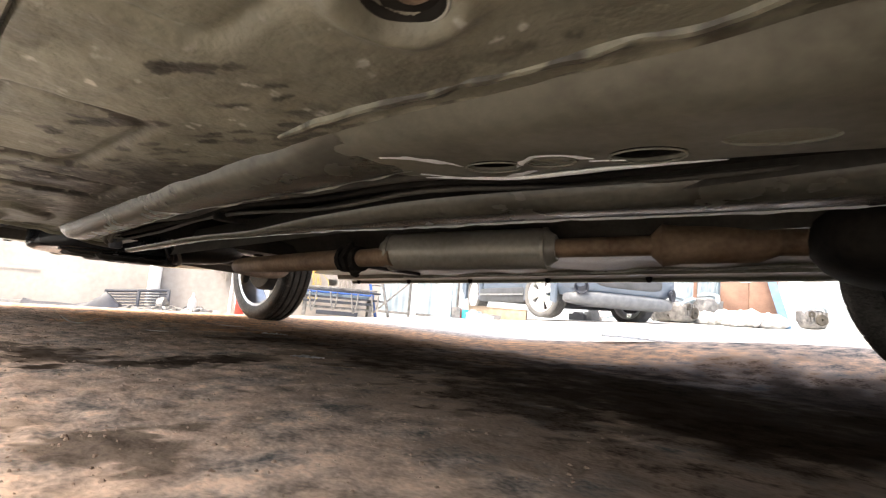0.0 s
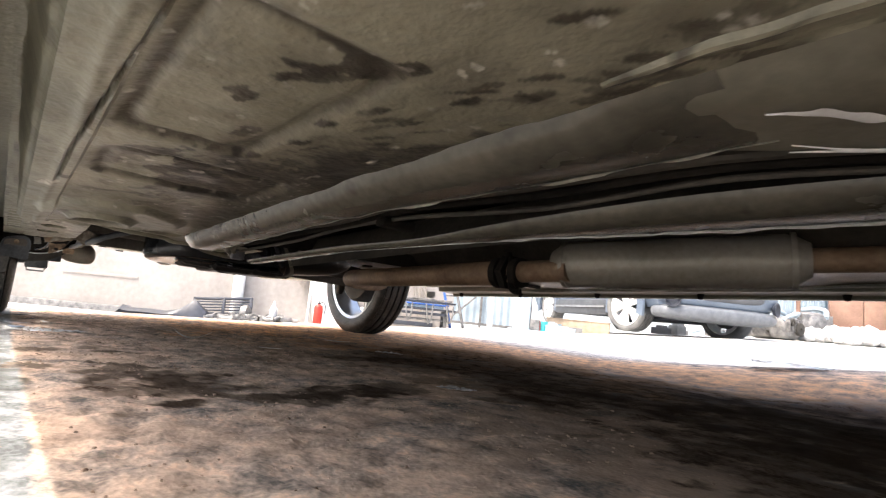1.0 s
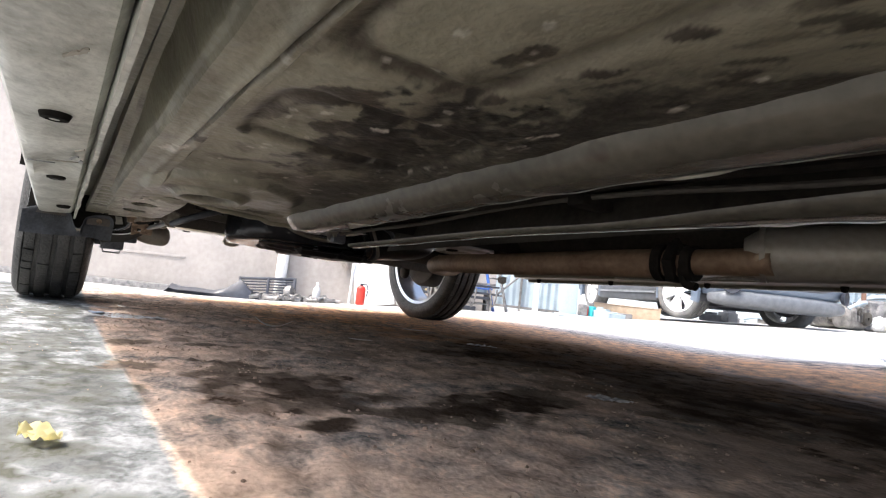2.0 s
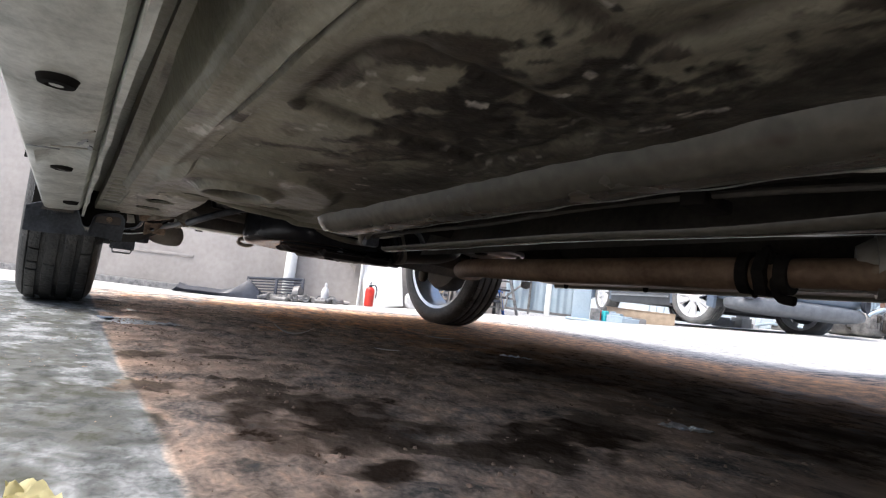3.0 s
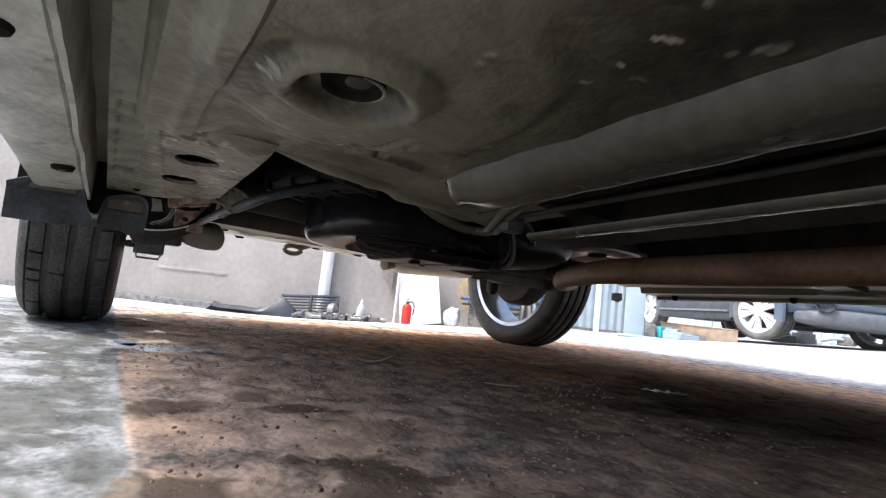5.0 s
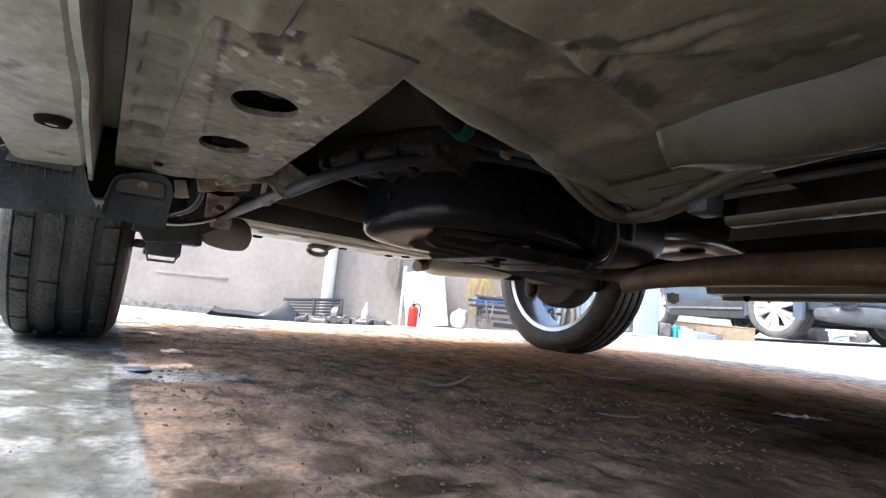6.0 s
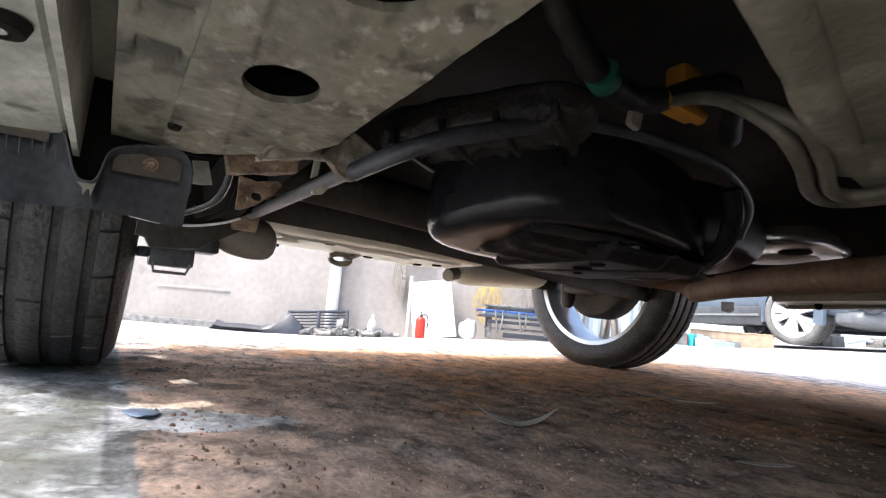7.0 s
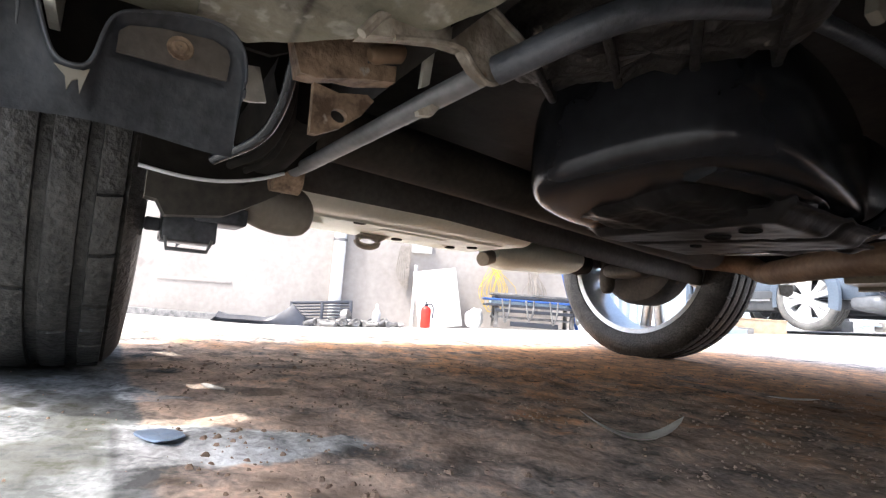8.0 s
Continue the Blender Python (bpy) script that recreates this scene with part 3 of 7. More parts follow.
def rail(bm, stations):
    """A pressed hat-section beam: stations of x, near y, far y, depth below the floor."""
    rings = []
    for x, ya, yb, d in stations:
        p = pan(x) + 0.001
        w = yb - ya
        m = max(d, (0.008 + 0.0115 * step(-0.37, -0.46, x)) * min(1.0, d / 0.009))
        rings.append([(x, ya, p), (x, ya + 0.004, p - m * 0.42), (x, ya + 0.011, p - m * 0.80), (x, ya + w * 0.36, p - m * 0.98), (x, ya + w * 0.50, p - m),
                      (x, ya + w * 0.75, p - 0.5 * (m + d)), (x, ya + w * 0.92, p - d), (x, yb, p - d * 0.96), (x, yb + 0.002, p - d * 0.6), (x, yb + 0.002, p + 0.05)])
    loft(bm, rings, False)


bm = bmesh.new()
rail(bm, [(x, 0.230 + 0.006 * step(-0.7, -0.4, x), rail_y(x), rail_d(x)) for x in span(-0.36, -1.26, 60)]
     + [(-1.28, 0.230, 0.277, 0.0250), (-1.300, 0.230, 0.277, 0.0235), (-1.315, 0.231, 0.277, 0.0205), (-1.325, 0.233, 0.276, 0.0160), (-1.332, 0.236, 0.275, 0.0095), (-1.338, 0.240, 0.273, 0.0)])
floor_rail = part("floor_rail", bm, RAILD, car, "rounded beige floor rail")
bm = bmesh.new()
rings = []
for x in span(-0.36, -1.29, 150):
    z = pan(x) - 0.0005 - rail_d(x) - 0.0016 * (0.5 + noise.noise(Vector((x * 26, 5, 0))))
    y = rail_y(x) + 0.001 + 0.0030 * noise.noise(Vector((x * 19, 2, 0)))
    k = 0.45 * step(0.10, 0.30, noise.noise(Vector((x * 13, 7, 0))))
    rings.append([(x, y - 0.004, z + 0.0015), (x, y - 0.003 + 0.006 * k, z + 0.0016 - 0.0030 * k), (x, y - 0.002 + 0.0065 * k, z + 0.0018 - 0.001 * k), (x, y - 0.002, z + 0.003)])
loft(bm, rings, True, True)
part("weld_flange", bm, SILL, floor_rail, "worn pale flange edge")
RAIL_HOLES = ((-0.276, 0.356, 0.0265, 0.0150, 0.25), (-0.148, 0.383, 0.0290, 0.0185, 0.25), (0.05, 0.425, 0.034, 0.021, 0.2), (-0.221, 0.364, 0.0215, 0.0125, 0.25), (-0.062, 0.386, 0.034, 0.017, 0.3))


def front_near(x):
    return 0.236 + 0.045 * step(-0.40, 0.0, x) + 0.005 * noise.noise(Vector((x * 16, 0, 0)))


def front_far(x):
    return 0.340 + 0.060 * step(-0.42, -0.25, x) + 0.080 * step(-0.25, 0.25, x)


def front_depth(x):
    return 0.004 + (min(pan(x) - 0.2615, 0.034) - 0.004) * step(-0.41, -0.375, x)


bm = bmesh.new()
rings, flange = [], []
for x in span(0.95, -0.41, 190):
    ya, w, p, d = front_near(x), front_far(x) - front_near(x), pan(x) + 0.001, front_depth(x)
    e = 0.005 * noise.noise(Vector((x * 22, 3, 0)))
    u = 0.0035 * (0.5 + noise.noise(Vector((x * 34, 8, 0))))
    flange.append([(x, ya - 0.022 + e, p + 0.001), (x, ya - 0.0205 + e, p - 0.002 - u), (x, ya - 0.018 + e, p - 0.0030 - u), (x, ya - 0.012 + 0.6 * e, p - 0.0012 - 0.5 * u), (x, ya - 0.004 + 0.3 * e, p - 0.0006), (x, ya + 0.002, p - 0.0022)])
    rings.append([(x, ya, p - 0.001), (x, ya + w * 0.06, p - d * 0.42), (x, ya + w * 0.13, p - d * 0.76), (x, ya + w * 0.22, p - d * 0.96), (x, ya + w * 0.33, p - d)])
loft(bm, rings, False)
front = part("front_rail", bm, RAIL, car, "wide beige front rail with wavy weld flange")
bm = bmesh.new()
loft(bm, flange, False)
mark(bm, "stain", lambda x, y: 0.85 * step(-0.12, 0.14, noise.fractal(Vector((x * 24, y * 40, 31)), 0.7, 2.1, 4)))
part("weld_flange", bm, UNDER, front, "wavy stained weld flange")
bm = bmesh.new()
xs = span(0.95, -0.41, 60)
plate(bm, [(x, front_near(x) + 0.32 * (front_far(x) - front_near(x))) for x in xs] + [(x, front_far(x)) for x in xs[::-1]],
      [ellipse(cx, cy, rx, ry, 28, turn) for cx, cy, rx, ry, turn in RAIL_HOLES], lambda x, y: pan(x) + 0.0013 - front_depth(x), 0.003)
part("rail_bottom", bm, RAIL, front)
for cx, cy, rx, ry, turn in RAIL_HOLES[:4]:
    bm = bmesh.new()
    rim = [Vector((x, y, pan(x) - 0.0005 - front_depth(x))) for x, y in ellipse(cx, cy, rx, ry, 32, turn)]
    tube(bm, rim + rim[:1], 0.0009, 8, False)
    part("hole_rim", bm, RAIL, front)
for off, x0, x1 in ((0.0, -0.36, -0.10),):
    bm = bmesh.new()
    path = [(x, front_far(x) - 0.002 + off + 0.002 * noise.noise(Vector((x * 40, 1, off))), pan(x) - front_depth(x) - 0.0005) for x in span(x0, x1, 30)]
    tube(bm, path, [0.0004 + 0.0016 * math.sin(math.pi * k / 30) for k in range(31)], 8, True, 2.2)
    part("bare_edge", bm, RIM_LIGHT, front)
# chipped paint round the rail's holes
for k, pts in enumerate((((-0.352, 0.285, 0.001), (-0.335, 0.296, 0.005), (-0.318, 0.312, 0.010), (-0.306, 0.327, 0.009), (-0.300, 0.340, 0.002)),
                         ((-0.355, 0.342, 0.0008), (-0.330, 0.368, 0.003), (-0.308, 0.383, 0.006), (-0.285, 0.389, 0.007), (-0.262, 0.384, 0.006), (-0.245, 0.380, 0.001)),
                         ((-0.256, 0.364, 0.001), (-0.243, 0.353, 0.005), (-0.225, 0.346, 0.003), (-0.206, 0.352, 0.003), (-0.196, 0.364, 0.006), (-0.186, 0.370, 0.001)),
                         ((-0.192, 0.374, 0.0006), (-0.180, 0.379, 0.0016), (-0.166, 0.384, 0.0006)))):
    bm = bmesh.new()
    line = smooth_path([(x, y, w) for x, y, w in pts], 8)
    rows = []
    for j, (x, y, w) in enumerate(line):
        a, b = (max(0.0005, w * (0.8 + 0.9 * noise.noise(Vector((x * 90, q, k))))) for q in (0, 5))
        rows.append([(x, y - a, pan(x) - front_depth(x) - 0.0004), (x, y, pan(x) - front_depth(x) - 0.0012), (x, y + b, pan(x) - front_depth(x) - 0.0004)])
    loft(bm, rows, False)
    part("bare_patch", bm, RIM_LIGHT, front, "bright chipped bare metal")
bm = bmesh.new()
lathe(bm, [(0.0003, -0.002), (0.7, -0.0022), (0.95, -0.001), (1.0, 0.003)], (0, 0, 0), "z", 28, False)
bmesh.ops.transform(bm, matrix=Matrix.Translation((-0.222, 0.364, pan(-0.222) - front_depth(-0.222) + 0.0045)) @ Matrix.Rotation(0.25, 4, "Z") @ Matrix.Diagonal((0.0220, 0.0130, 1, 1)), verts=bm.verts)
part("rail_plug", bm, UNDER, front, "dusty round plug")
bm = bmesh.new()
lathe(bm, [(0.0003, -0.0012), (0.8, -0.0014), (0.97, -0.0018), (1.0, 0.002)], (0, 0, 0), "z", 28, False)
bmesh.ops.transform(bm, matrix=Matrix.Translation((-0.062, 0.386, pan(-0.062) - front_depth(-0.062) + 0.0050)) @ Matrix.Rotation(0.3, 4, "Z") @ Matrix.Diagonal((0.0345, 0.0175, 1, 1)), verts=bm.verts)
part("rail_plug", bm, UNDER, front, "dark dusty oval cover")
# Near-black lining paints the shade inside the rail's holes.
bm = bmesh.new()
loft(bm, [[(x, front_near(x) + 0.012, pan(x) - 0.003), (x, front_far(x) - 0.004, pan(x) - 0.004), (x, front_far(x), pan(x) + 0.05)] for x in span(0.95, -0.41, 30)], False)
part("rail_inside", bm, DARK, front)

# transmission tunnel: dark roof, lines, far rail
def line_side(x):
    """Near side of the tunnel, along the far edge of the rails."""
    return max(rail_y(min(x, -0.40)), front_far(x) if x > -0.405 else 0.0)


# Near-black roof; the tunnel's shade is put into its colour.
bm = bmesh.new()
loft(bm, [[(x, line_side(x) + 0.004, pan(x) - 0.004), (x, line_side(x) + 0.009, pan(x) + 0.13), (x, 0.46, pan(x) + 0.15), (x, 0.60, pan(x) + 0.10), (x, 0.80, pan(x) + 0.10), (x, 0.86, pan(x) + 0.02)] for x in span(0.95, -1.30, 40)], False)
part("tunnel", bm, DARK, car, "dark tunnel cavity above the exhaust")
bm = bmesh.new()
def rail_far(x):
    """The tunnel rail swings outwards towards the front."""
    return 0.388 + 0.032 * step(-1.0, -0.70, x) + 0.065 * step(-0.75, -0.40, x) + 0.11 * step(-0.50, 0.05, x)


rings = []
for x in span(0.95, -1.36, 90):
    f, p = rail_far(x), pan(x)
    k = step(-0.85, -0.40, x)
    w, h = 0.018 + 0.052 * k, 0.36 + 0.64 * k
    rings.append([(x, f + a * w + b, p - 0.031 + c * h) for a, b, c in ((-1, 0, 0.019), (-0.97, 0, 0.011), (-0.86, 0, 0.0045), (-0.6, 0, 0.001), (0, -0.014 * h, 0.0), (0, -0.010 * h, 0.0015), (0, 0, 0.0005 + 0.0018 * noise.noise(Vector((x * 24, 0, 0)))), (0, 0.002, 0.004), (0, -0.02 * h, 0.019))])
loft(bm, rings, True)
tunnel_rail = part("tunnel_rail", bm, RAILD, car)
# White strip stands for the bright light gap below the rail.
bm = bmesh.new()
rings = []
for x in span(0.60, -1.30, 260):
    jag = 0.5 + noise.noise(Vector((x * 33, 9, 0)))
    y, z = rail_far(x) + 0.003, pan(x) - 0.0310 - 0.0022 * jag * step(-0.85, -0.5, x)
    k = max(step(-0.62, -0.5, x), step(0.0, 0.2, noise.noise(Vector((x * 8, 3, 0)))))
    rings.append([(x, y - 0.006, z + 0.001), (x, y - 0.005 + (0.004 + 0.003 * jag) * k, z), (x, y - 0.0045 + (0.0045 + 0.003 * jag) * k, z + 0.0014), (x, y - 0.003, z + 0.003)])
loft(bm, rings, True, True)
part("weld_flange", bm, RIM_LIGHT, tunnel_rail, "jagged white strip along the light gap")
for k, (ly, lz, lr) in enumerate(((0.316, 0.012, 0.004), (0.330, 0.004, 0.005), (0.345, 0.000, 0.004), (0.352, -0.008, 0.003))):
    bm = bmesh.new()
    tube(bm, smooth_path([(x, ly + line_side(x) - 0.277 + 0.008 * noise.noise(Vector((x * 3, k, 0))), pan(x) + lz + 0.008 * noise.noise(Vector((x * 4, k, 9)))) for x in span(0.9, -1.40, 14)], 4), lr, 8)
    part("brake_line", bm, (DARK, STEEL, DARK, STEEL)[k], car, "thin dark brake or fuel line")
bm = bmesh.new()
box(bm, -0.812, -0.790, 0.335, 0.385, pan(-0.8) - 0.016, pan(-0.8) - 0.004, 0.003)
part("line_clip", bm, DARK, car, "black plastic line clip")

# far half of the floor and far sill
bm = bmesh.new()
sheet(bm, span(0.95, -1.44, 60), span(0.86, 1.50, 24), lambda x, y: pan(x) + 0.020 + 0.004 * math.sin(x * 22) * step(0.95, 1.0, y) + 0.003 * noise.noise(Vector((x * 8, y * 8, 0))))
part("far_floor_pan", bm, UNDER, car)
bm = bmesh.new()
loft(bm, [[(x, 1.40, f + 0.040), (x, 1.41, f + 0.012), (x, 1.492, f + 0.010), (x, 1.497, f), (x, 1.502, f), (x, 1.508, f + 0.010), (x, 1.57, f + 0.012), (x, 1.60, f + 0.03), (x, 1.62, f + 0.10)] for x, f in ((x, 0.277 + 0.035 * x) for x in span(0.95, -1.95, 60))], False)
far_sill = part("far_sill", bm, UNDER, car, "dark dusty far sill")
bm = bmesh.new()
loft(bm, [[(x, 1.4925 + a, 0.277 + 0.035 * x + b - 0.0012 * (1 + noise.noise(Vector((x * 21, 3, 0))))) for a, b in ((0.0, 0.004), (0.0, 0.0), (0.009, 0.0), (0.009, 0.004))] for x in span(0.95, -1.95, 150)], True, True)
part("weld_flange", bm, SILL, far_sill, "pale worn flange edge")
# Wavy pale edge of a heat shield, drawn as a thin tube.
bm = bmesh.new()
tube(bm, [(x, 1.345 + 0.02 * noise.noise(Vector((x * 3, 2, 0))), pan(x) + 0.008 + 0.008 * noise.noise(Vector((x * 5, 0, 4)))) for x in span(0.4, -1.44, 60)], 0.0035, 8)
part("brake_line", bm, SILL, car, "pale wavy heat shield edge along the far sill")
bm = bmesh.new()
def far_member_z(x, y):
    return 0.243 + 0.030 * (x + 1.7) + 0.02 * (y - 1.25) + 0.003 * noise.noise(Vector((x * 13, y * 13, 0)))
plate(bm, [(-1.40, 1.12), (-1.62, 1.13), (-1.80, 1.20), (-1.95, 1.28), (-2.00, 1.40), (-1.40, 1.40)], [ellipse(-1.62, 1.24, 0.04, 0.024, 24), ellipse(-1.82, 1.30, 0.03, 0.018, 24)], far_member_z, 0.003)
part("far_side_member", bm, WHITEU, car, "pale far side member with two holes")
bm = bmesh.new()
yz_plate(bm, [(1.478, 0.222), (1.512, 0.224), (1.514, 0.200), (1.500, 0.190), (1.480, 0.196)], [], -2.11, 0.003)
for v in bm.verts:
    v.co.x += 0.5 * (v.co.y - 1.495)
part("hanging_tab", bm, SILL, car, "pale bent tab at the sill's end")
for k in range(5):
    bm = bmesh.new()
    x = -0.55 - 0.33 * k
    lathe(bm, [(0.0005, -0.014), (0.007, -0.012), (0.010, 0.004)], (x, 1.47, 0.286 + 0.035 * x), "z", 12, False)
    part("drain_plug", bm, DARK, car)

# exhaust
bm = bmesh.new()
tube(bm, smooth_path([(-0.86, 0.66, 0.217), (-1.04, 0.675, 0.214), (-1.29, 0.69, 0.207), (-1.52, 0.735, 0.208), (-1.66, 0.80, 0.208), (-1.80, 0.90, 0.209), (-1.93, 1.03, 0.210), (-2.01, 1.15, 0.222), (-2.10, 1.2, 0.25), (-2.40, 1.2, 0.28)], 8), 0.0225, 20)
part("exhaust_pipe", bm, RUST, car, "rust-brown exhaust pipe")
bm = bmesh.new()
tube(bm, [(-0.90, 0.66, 0.217), (-0.74, 0.66, 0.222)], 0.0185, 18)
part("exhaust_pipe", bm, RUST, car, "short rusty exhaust coupling")
for fx, fr in ((-0.890, 0.028), (-0.868, 0.033), (-0.846, 0.026)):
    bm = bmesh.new()
    tube(bm, [(fx - 0.007, 0.66, 0.217), (fx + 0.007, 0.66, 0.217)], fr, 6 if fr > 0.03 else 18, True)
    part("flange_clamp", bm, DARK, car, "black bolted exhaust flange")
bm = bmesh.new()
tube(bm, smooth_path([(-0.868, 0.652, 0.25), (-0.86, 0.65, 0.235), (-0.85, 0.648, 0.19), (-0.83, 0.645, 0.183)], 4), 0.006, 8)
part("rubber_hanger", bm, DARK, car, "black rubber exhaust hanger")
bm = bmesh.new()
def muffler_line(x):
    """The exhaust swings outwards towards the front."""
    t = (x + 0.78) / 0.33
    return (x, 0.670 + 0.105 * t, 0.2315 + 0.019 * t)


mx = span(-0.780, -0.450, 24)
tube(bm, [muffler_line(x) for x in mx], [0.0365 * (0.60 + 0.40 * step(-0.785, -0.755, x) * step(-0.445, -0.475, x)) for x in mx], 32)
muffler = part("muffler", bm, MUFF, car, "dull grey cylindrical centre muffler")
for x in (-0.760, -0.468):
    bm = bmesh.new()
    tube(bm, [muffler_line(x - 0.003), muffler_line(x + 0.003)], 0.0378, 32)
    part("seam_ring", bm, MUFF, muffler)
bm = bmesh.new()
tube(bm, [muffler_line(-0.46), muffler_line(-0.24)], 0.0165, 18)
part("exhaust_pipe", bm, RUST, car)
bm = bmesh.new()
tube(bm, [muffler_line(x) for x in (-0.305, -0.290, -0.262, -0.165, -0.135)], [0.018, 0.034, 0.030, 0.030, 0.018], 24)
part("catalyst", bm, RUST, car, "rusty catalytic converter can")
bm = bmesh.new()
tube(bm, smooth_path([muffler_line(-0.14), (0.10, 0.93, 0.275), (0.30, 0.85, 0.31), (0.45, 0.7, 0.38)], 6), 0.02, 16)
part("exhaust_pipe", bm, RUST, car)
# heat shield floor above the exhaust
bm = bmesh.new()
superbox(bm, (-1.724, 0.913, 0.274), (0.085, 0.13, 0.016), 3.0, 36, 14, lambda p: p + Vector((0, 0, 0.004 * noise.noise(p * 24))))
shield = part("heat_shield", bm, ALLOY, car, "pale dented heat shield above the pipe bend")
# Near-black pads stand for the dark holes in the shield.
for dx, dy, rx, ry in ((-0.03, 0.03, 0.020, 0.013), (0.045, -0.045, 0.024, 0.014)):
    bm = bmesh.new()
    superbox(bm, (-1.724 + dx, 0.913 + dy, 0.2585), (rx, ry, 0.004), 2.2, 20, 8)
    part("shield_hole", bm, DARK, shield)
bm = bmesh.new()
loft(bm, [[(x, 0.492, pan(x) - 0.02), (x, 0.52, pan(x) + 0.045), (x, 0.66, pan(x) + 0.07), (x, 0.80, pan(x) + 0.045), (x, 0.84, pan(x) + 0.0)] for x in span(0.1, -1.42, 30)], False)
part("tunnel_shield", bm, STEEL, car, "dark heat shield above the exhaust")

# unseen engine tray and front bumper, added ahead of the wheels against light
bm = bmesh.new()
sheet(bm, span(0.62, 1.60, 30), span(0.12, 1.36, 30), lambda x, y: 0.215 + 0.03 * step(1.45, 1.60, x) + 0.004 * math.sin(x * 30))
part("unseen_tray", bm, CARRIER, car)
bm = bmesh.new()
box(bm, 1.52, 1.66, 0.04, 1.44, 0.20, 0.50, 0.04)
part("front_bumper", bm, BODY, car)
# dark engine bay and front suspension
bm = bmesh.new()
loft(bm, [[(x, 0.36, pan(x) + 0.02), (x, 0.5, 0.44), (x, 1.1, 0.42), (x, 1.20, 0.24)] for x in span(0.0, 1.4, 8)], False)
part("engine_bay", bm, DARK, car, "dark engine bay")
bm = bmesh.new()
superbox(bm, (0.10, 0.95, 0.268), (0.21, 0.22, 0.060), 3.0, 32, 14)
part("subframe", bm, DARK, car, "black front subframe")
bm = bmesh.new()
tube(bm, smooth_path([(0.02, 0.95, 0.235), (0.08, 1.1, 0.215), (0.14, 1.25, 0.21)], 5), 0.022, 12, True, 1.6)
part("control_arm", bm, DARK, car)


# wheels
def tyre_mesh(bm, c, r, w, pitches=56, bead=0.745):
    """A tyre about y: four ribs between three grooves, cut across by narrow slots."""
    h = w / 2
    k0 = bead
    prof = [(k0, -0.80), (k0 + 0.02, -0.95), (k0 + 0.10, -1.04), (0.915, -1.01), (0.955, -0.93), (0.982, -0.82)]
    for a, b in ((-0.78, -0.50), (-0.38, -0.06), (0.06, 0.38), (0.50, 0.78)):
        prof += [(0.974, a), (0.996, a + 0.012), (1.0, a * 0.6 + b * 0.4), (1.0, a * 0.4 + b * 0.6), (0.996, b - 0.012), (0.974, b)]
    prof += [(0.982, 0.82), (0.955, 0.93), (0.915, 1.01), (k0 + 0.10, 1.04), (k0 + 0.02, 0.95), (k0, 0.80)]
    cv = Vector(c)
    rings = []
    for p in range(pitches):
        for frac, cut in ((0.0, 0), (0.40, 0), (0.44, 1), (0.54, 1), (0.58, 0)):
            ring = []
            for i, (k, u) in enumerate(prof):
                ang = 2 * math.pi * (p + frac + 0.30 * abs(u) * (1 if abs(u) < 0.9 else 0.6) + 0.12 * math.sin(p * 2.4)) / pitches
                rr = k * r
                shoulder = 0.5 < abs(u) < 0.95
                if cut and k > 0.985 and ((shoulder and p % 2 == 0) or (p * 5 + 3 * (u > 0)) % 7 == 0):
                    rr -= 0.0045 if shoulder else 0.0030
                ring.append(bm.verts.new(cv + Vector((rr * math.cos(ang), u * h, rr * math.sin(ang)))))
            rings.append(ring)
    n = len(prof)
    for k in range(len(rings)):
        a, b = rings[k], rings[(k + 1) % len(rings)]
        for i in range(n):
            j = (i + 1) % n
            bm.faces.new((a[i], a[j], b[j], b[i]))
    for v in bm.verts:
        if v.co.z < cv.z - r + 0.004:
            v.co.z = cv.z - r + 0.004


def rim_parts(wheel, c, r, w, out, spokes=5):
    """Alloy rim: barrel, spokes and hub; out: +1 or -1, the side of the wheel's face."""
    c = Vector(c)
    h = w / 2
    bm = bmesh.new()
    lathe(bm, [(r * 0.79, -h * 0.86), (r * 0.735, -h * 0.80), (r * 0.72, -h * 0.5), (r * 0.70, 0.0), (r * 0.72, h * 0.7), (r * 0.79, h * 0.86), (r * 0.775, h * 0.9), (r * 0.705, h * 0.72), (r * 0.675, 0.0), (r * 0.70, -h * 0.5), (r * 0.715, -h * 0.84), (r * 0.775, -h * 0.92)], c, "y", 64, True)
    rim = part("rim", bm, ALLOY, wheel, "silver alloy rim")
    for k in range(spokes):
        bm = bmesh.new()
        a = 2 * math.pi * (k + 0.25) / spokes
        m = Matrix.Translation(c) @ Matrix.Rotation(a, 4, "Y")
        for side in (-1, 1):
            q = m @ Matrix.Rotation(side * 0.13, 4, "Y")
            box(bm, r * 0.15, r * 0.70, out * h * 0.45 - 0.012, out * h * 0.45 + 0.014, -r * 0.045, r * 0.045, 0.006, q)
        part("spoke", bm, ALLOY, rim)
    bm = bmesh.new()
    lathe(bm, [(0.001, out * h * 0.75), (r * 0.16, out * h * 0.72), (r * 0.21, out * h * 0.4), (r * 0.2, out * h * 0.1), (0.001, out * h * 0.1)], c, "y", 32, False)
    part("hub", bm, ALLOY, rim)
    return rim


def brake(wheel, c, r, w, out):
    bm = bmesh.new()
    lathe(bm, [(0.001, -out * w * 0.42), (r * 0.43, -out * w * 0.40), (r * 0.47, -out * w * 0.30), (r * 0.47, out * w * 0.1), (0.001, out * w * 0.1)], c, "y", 40, False)
    return part("brake_drum", bm, STEEL, wheel, "dusty dark brake drum")


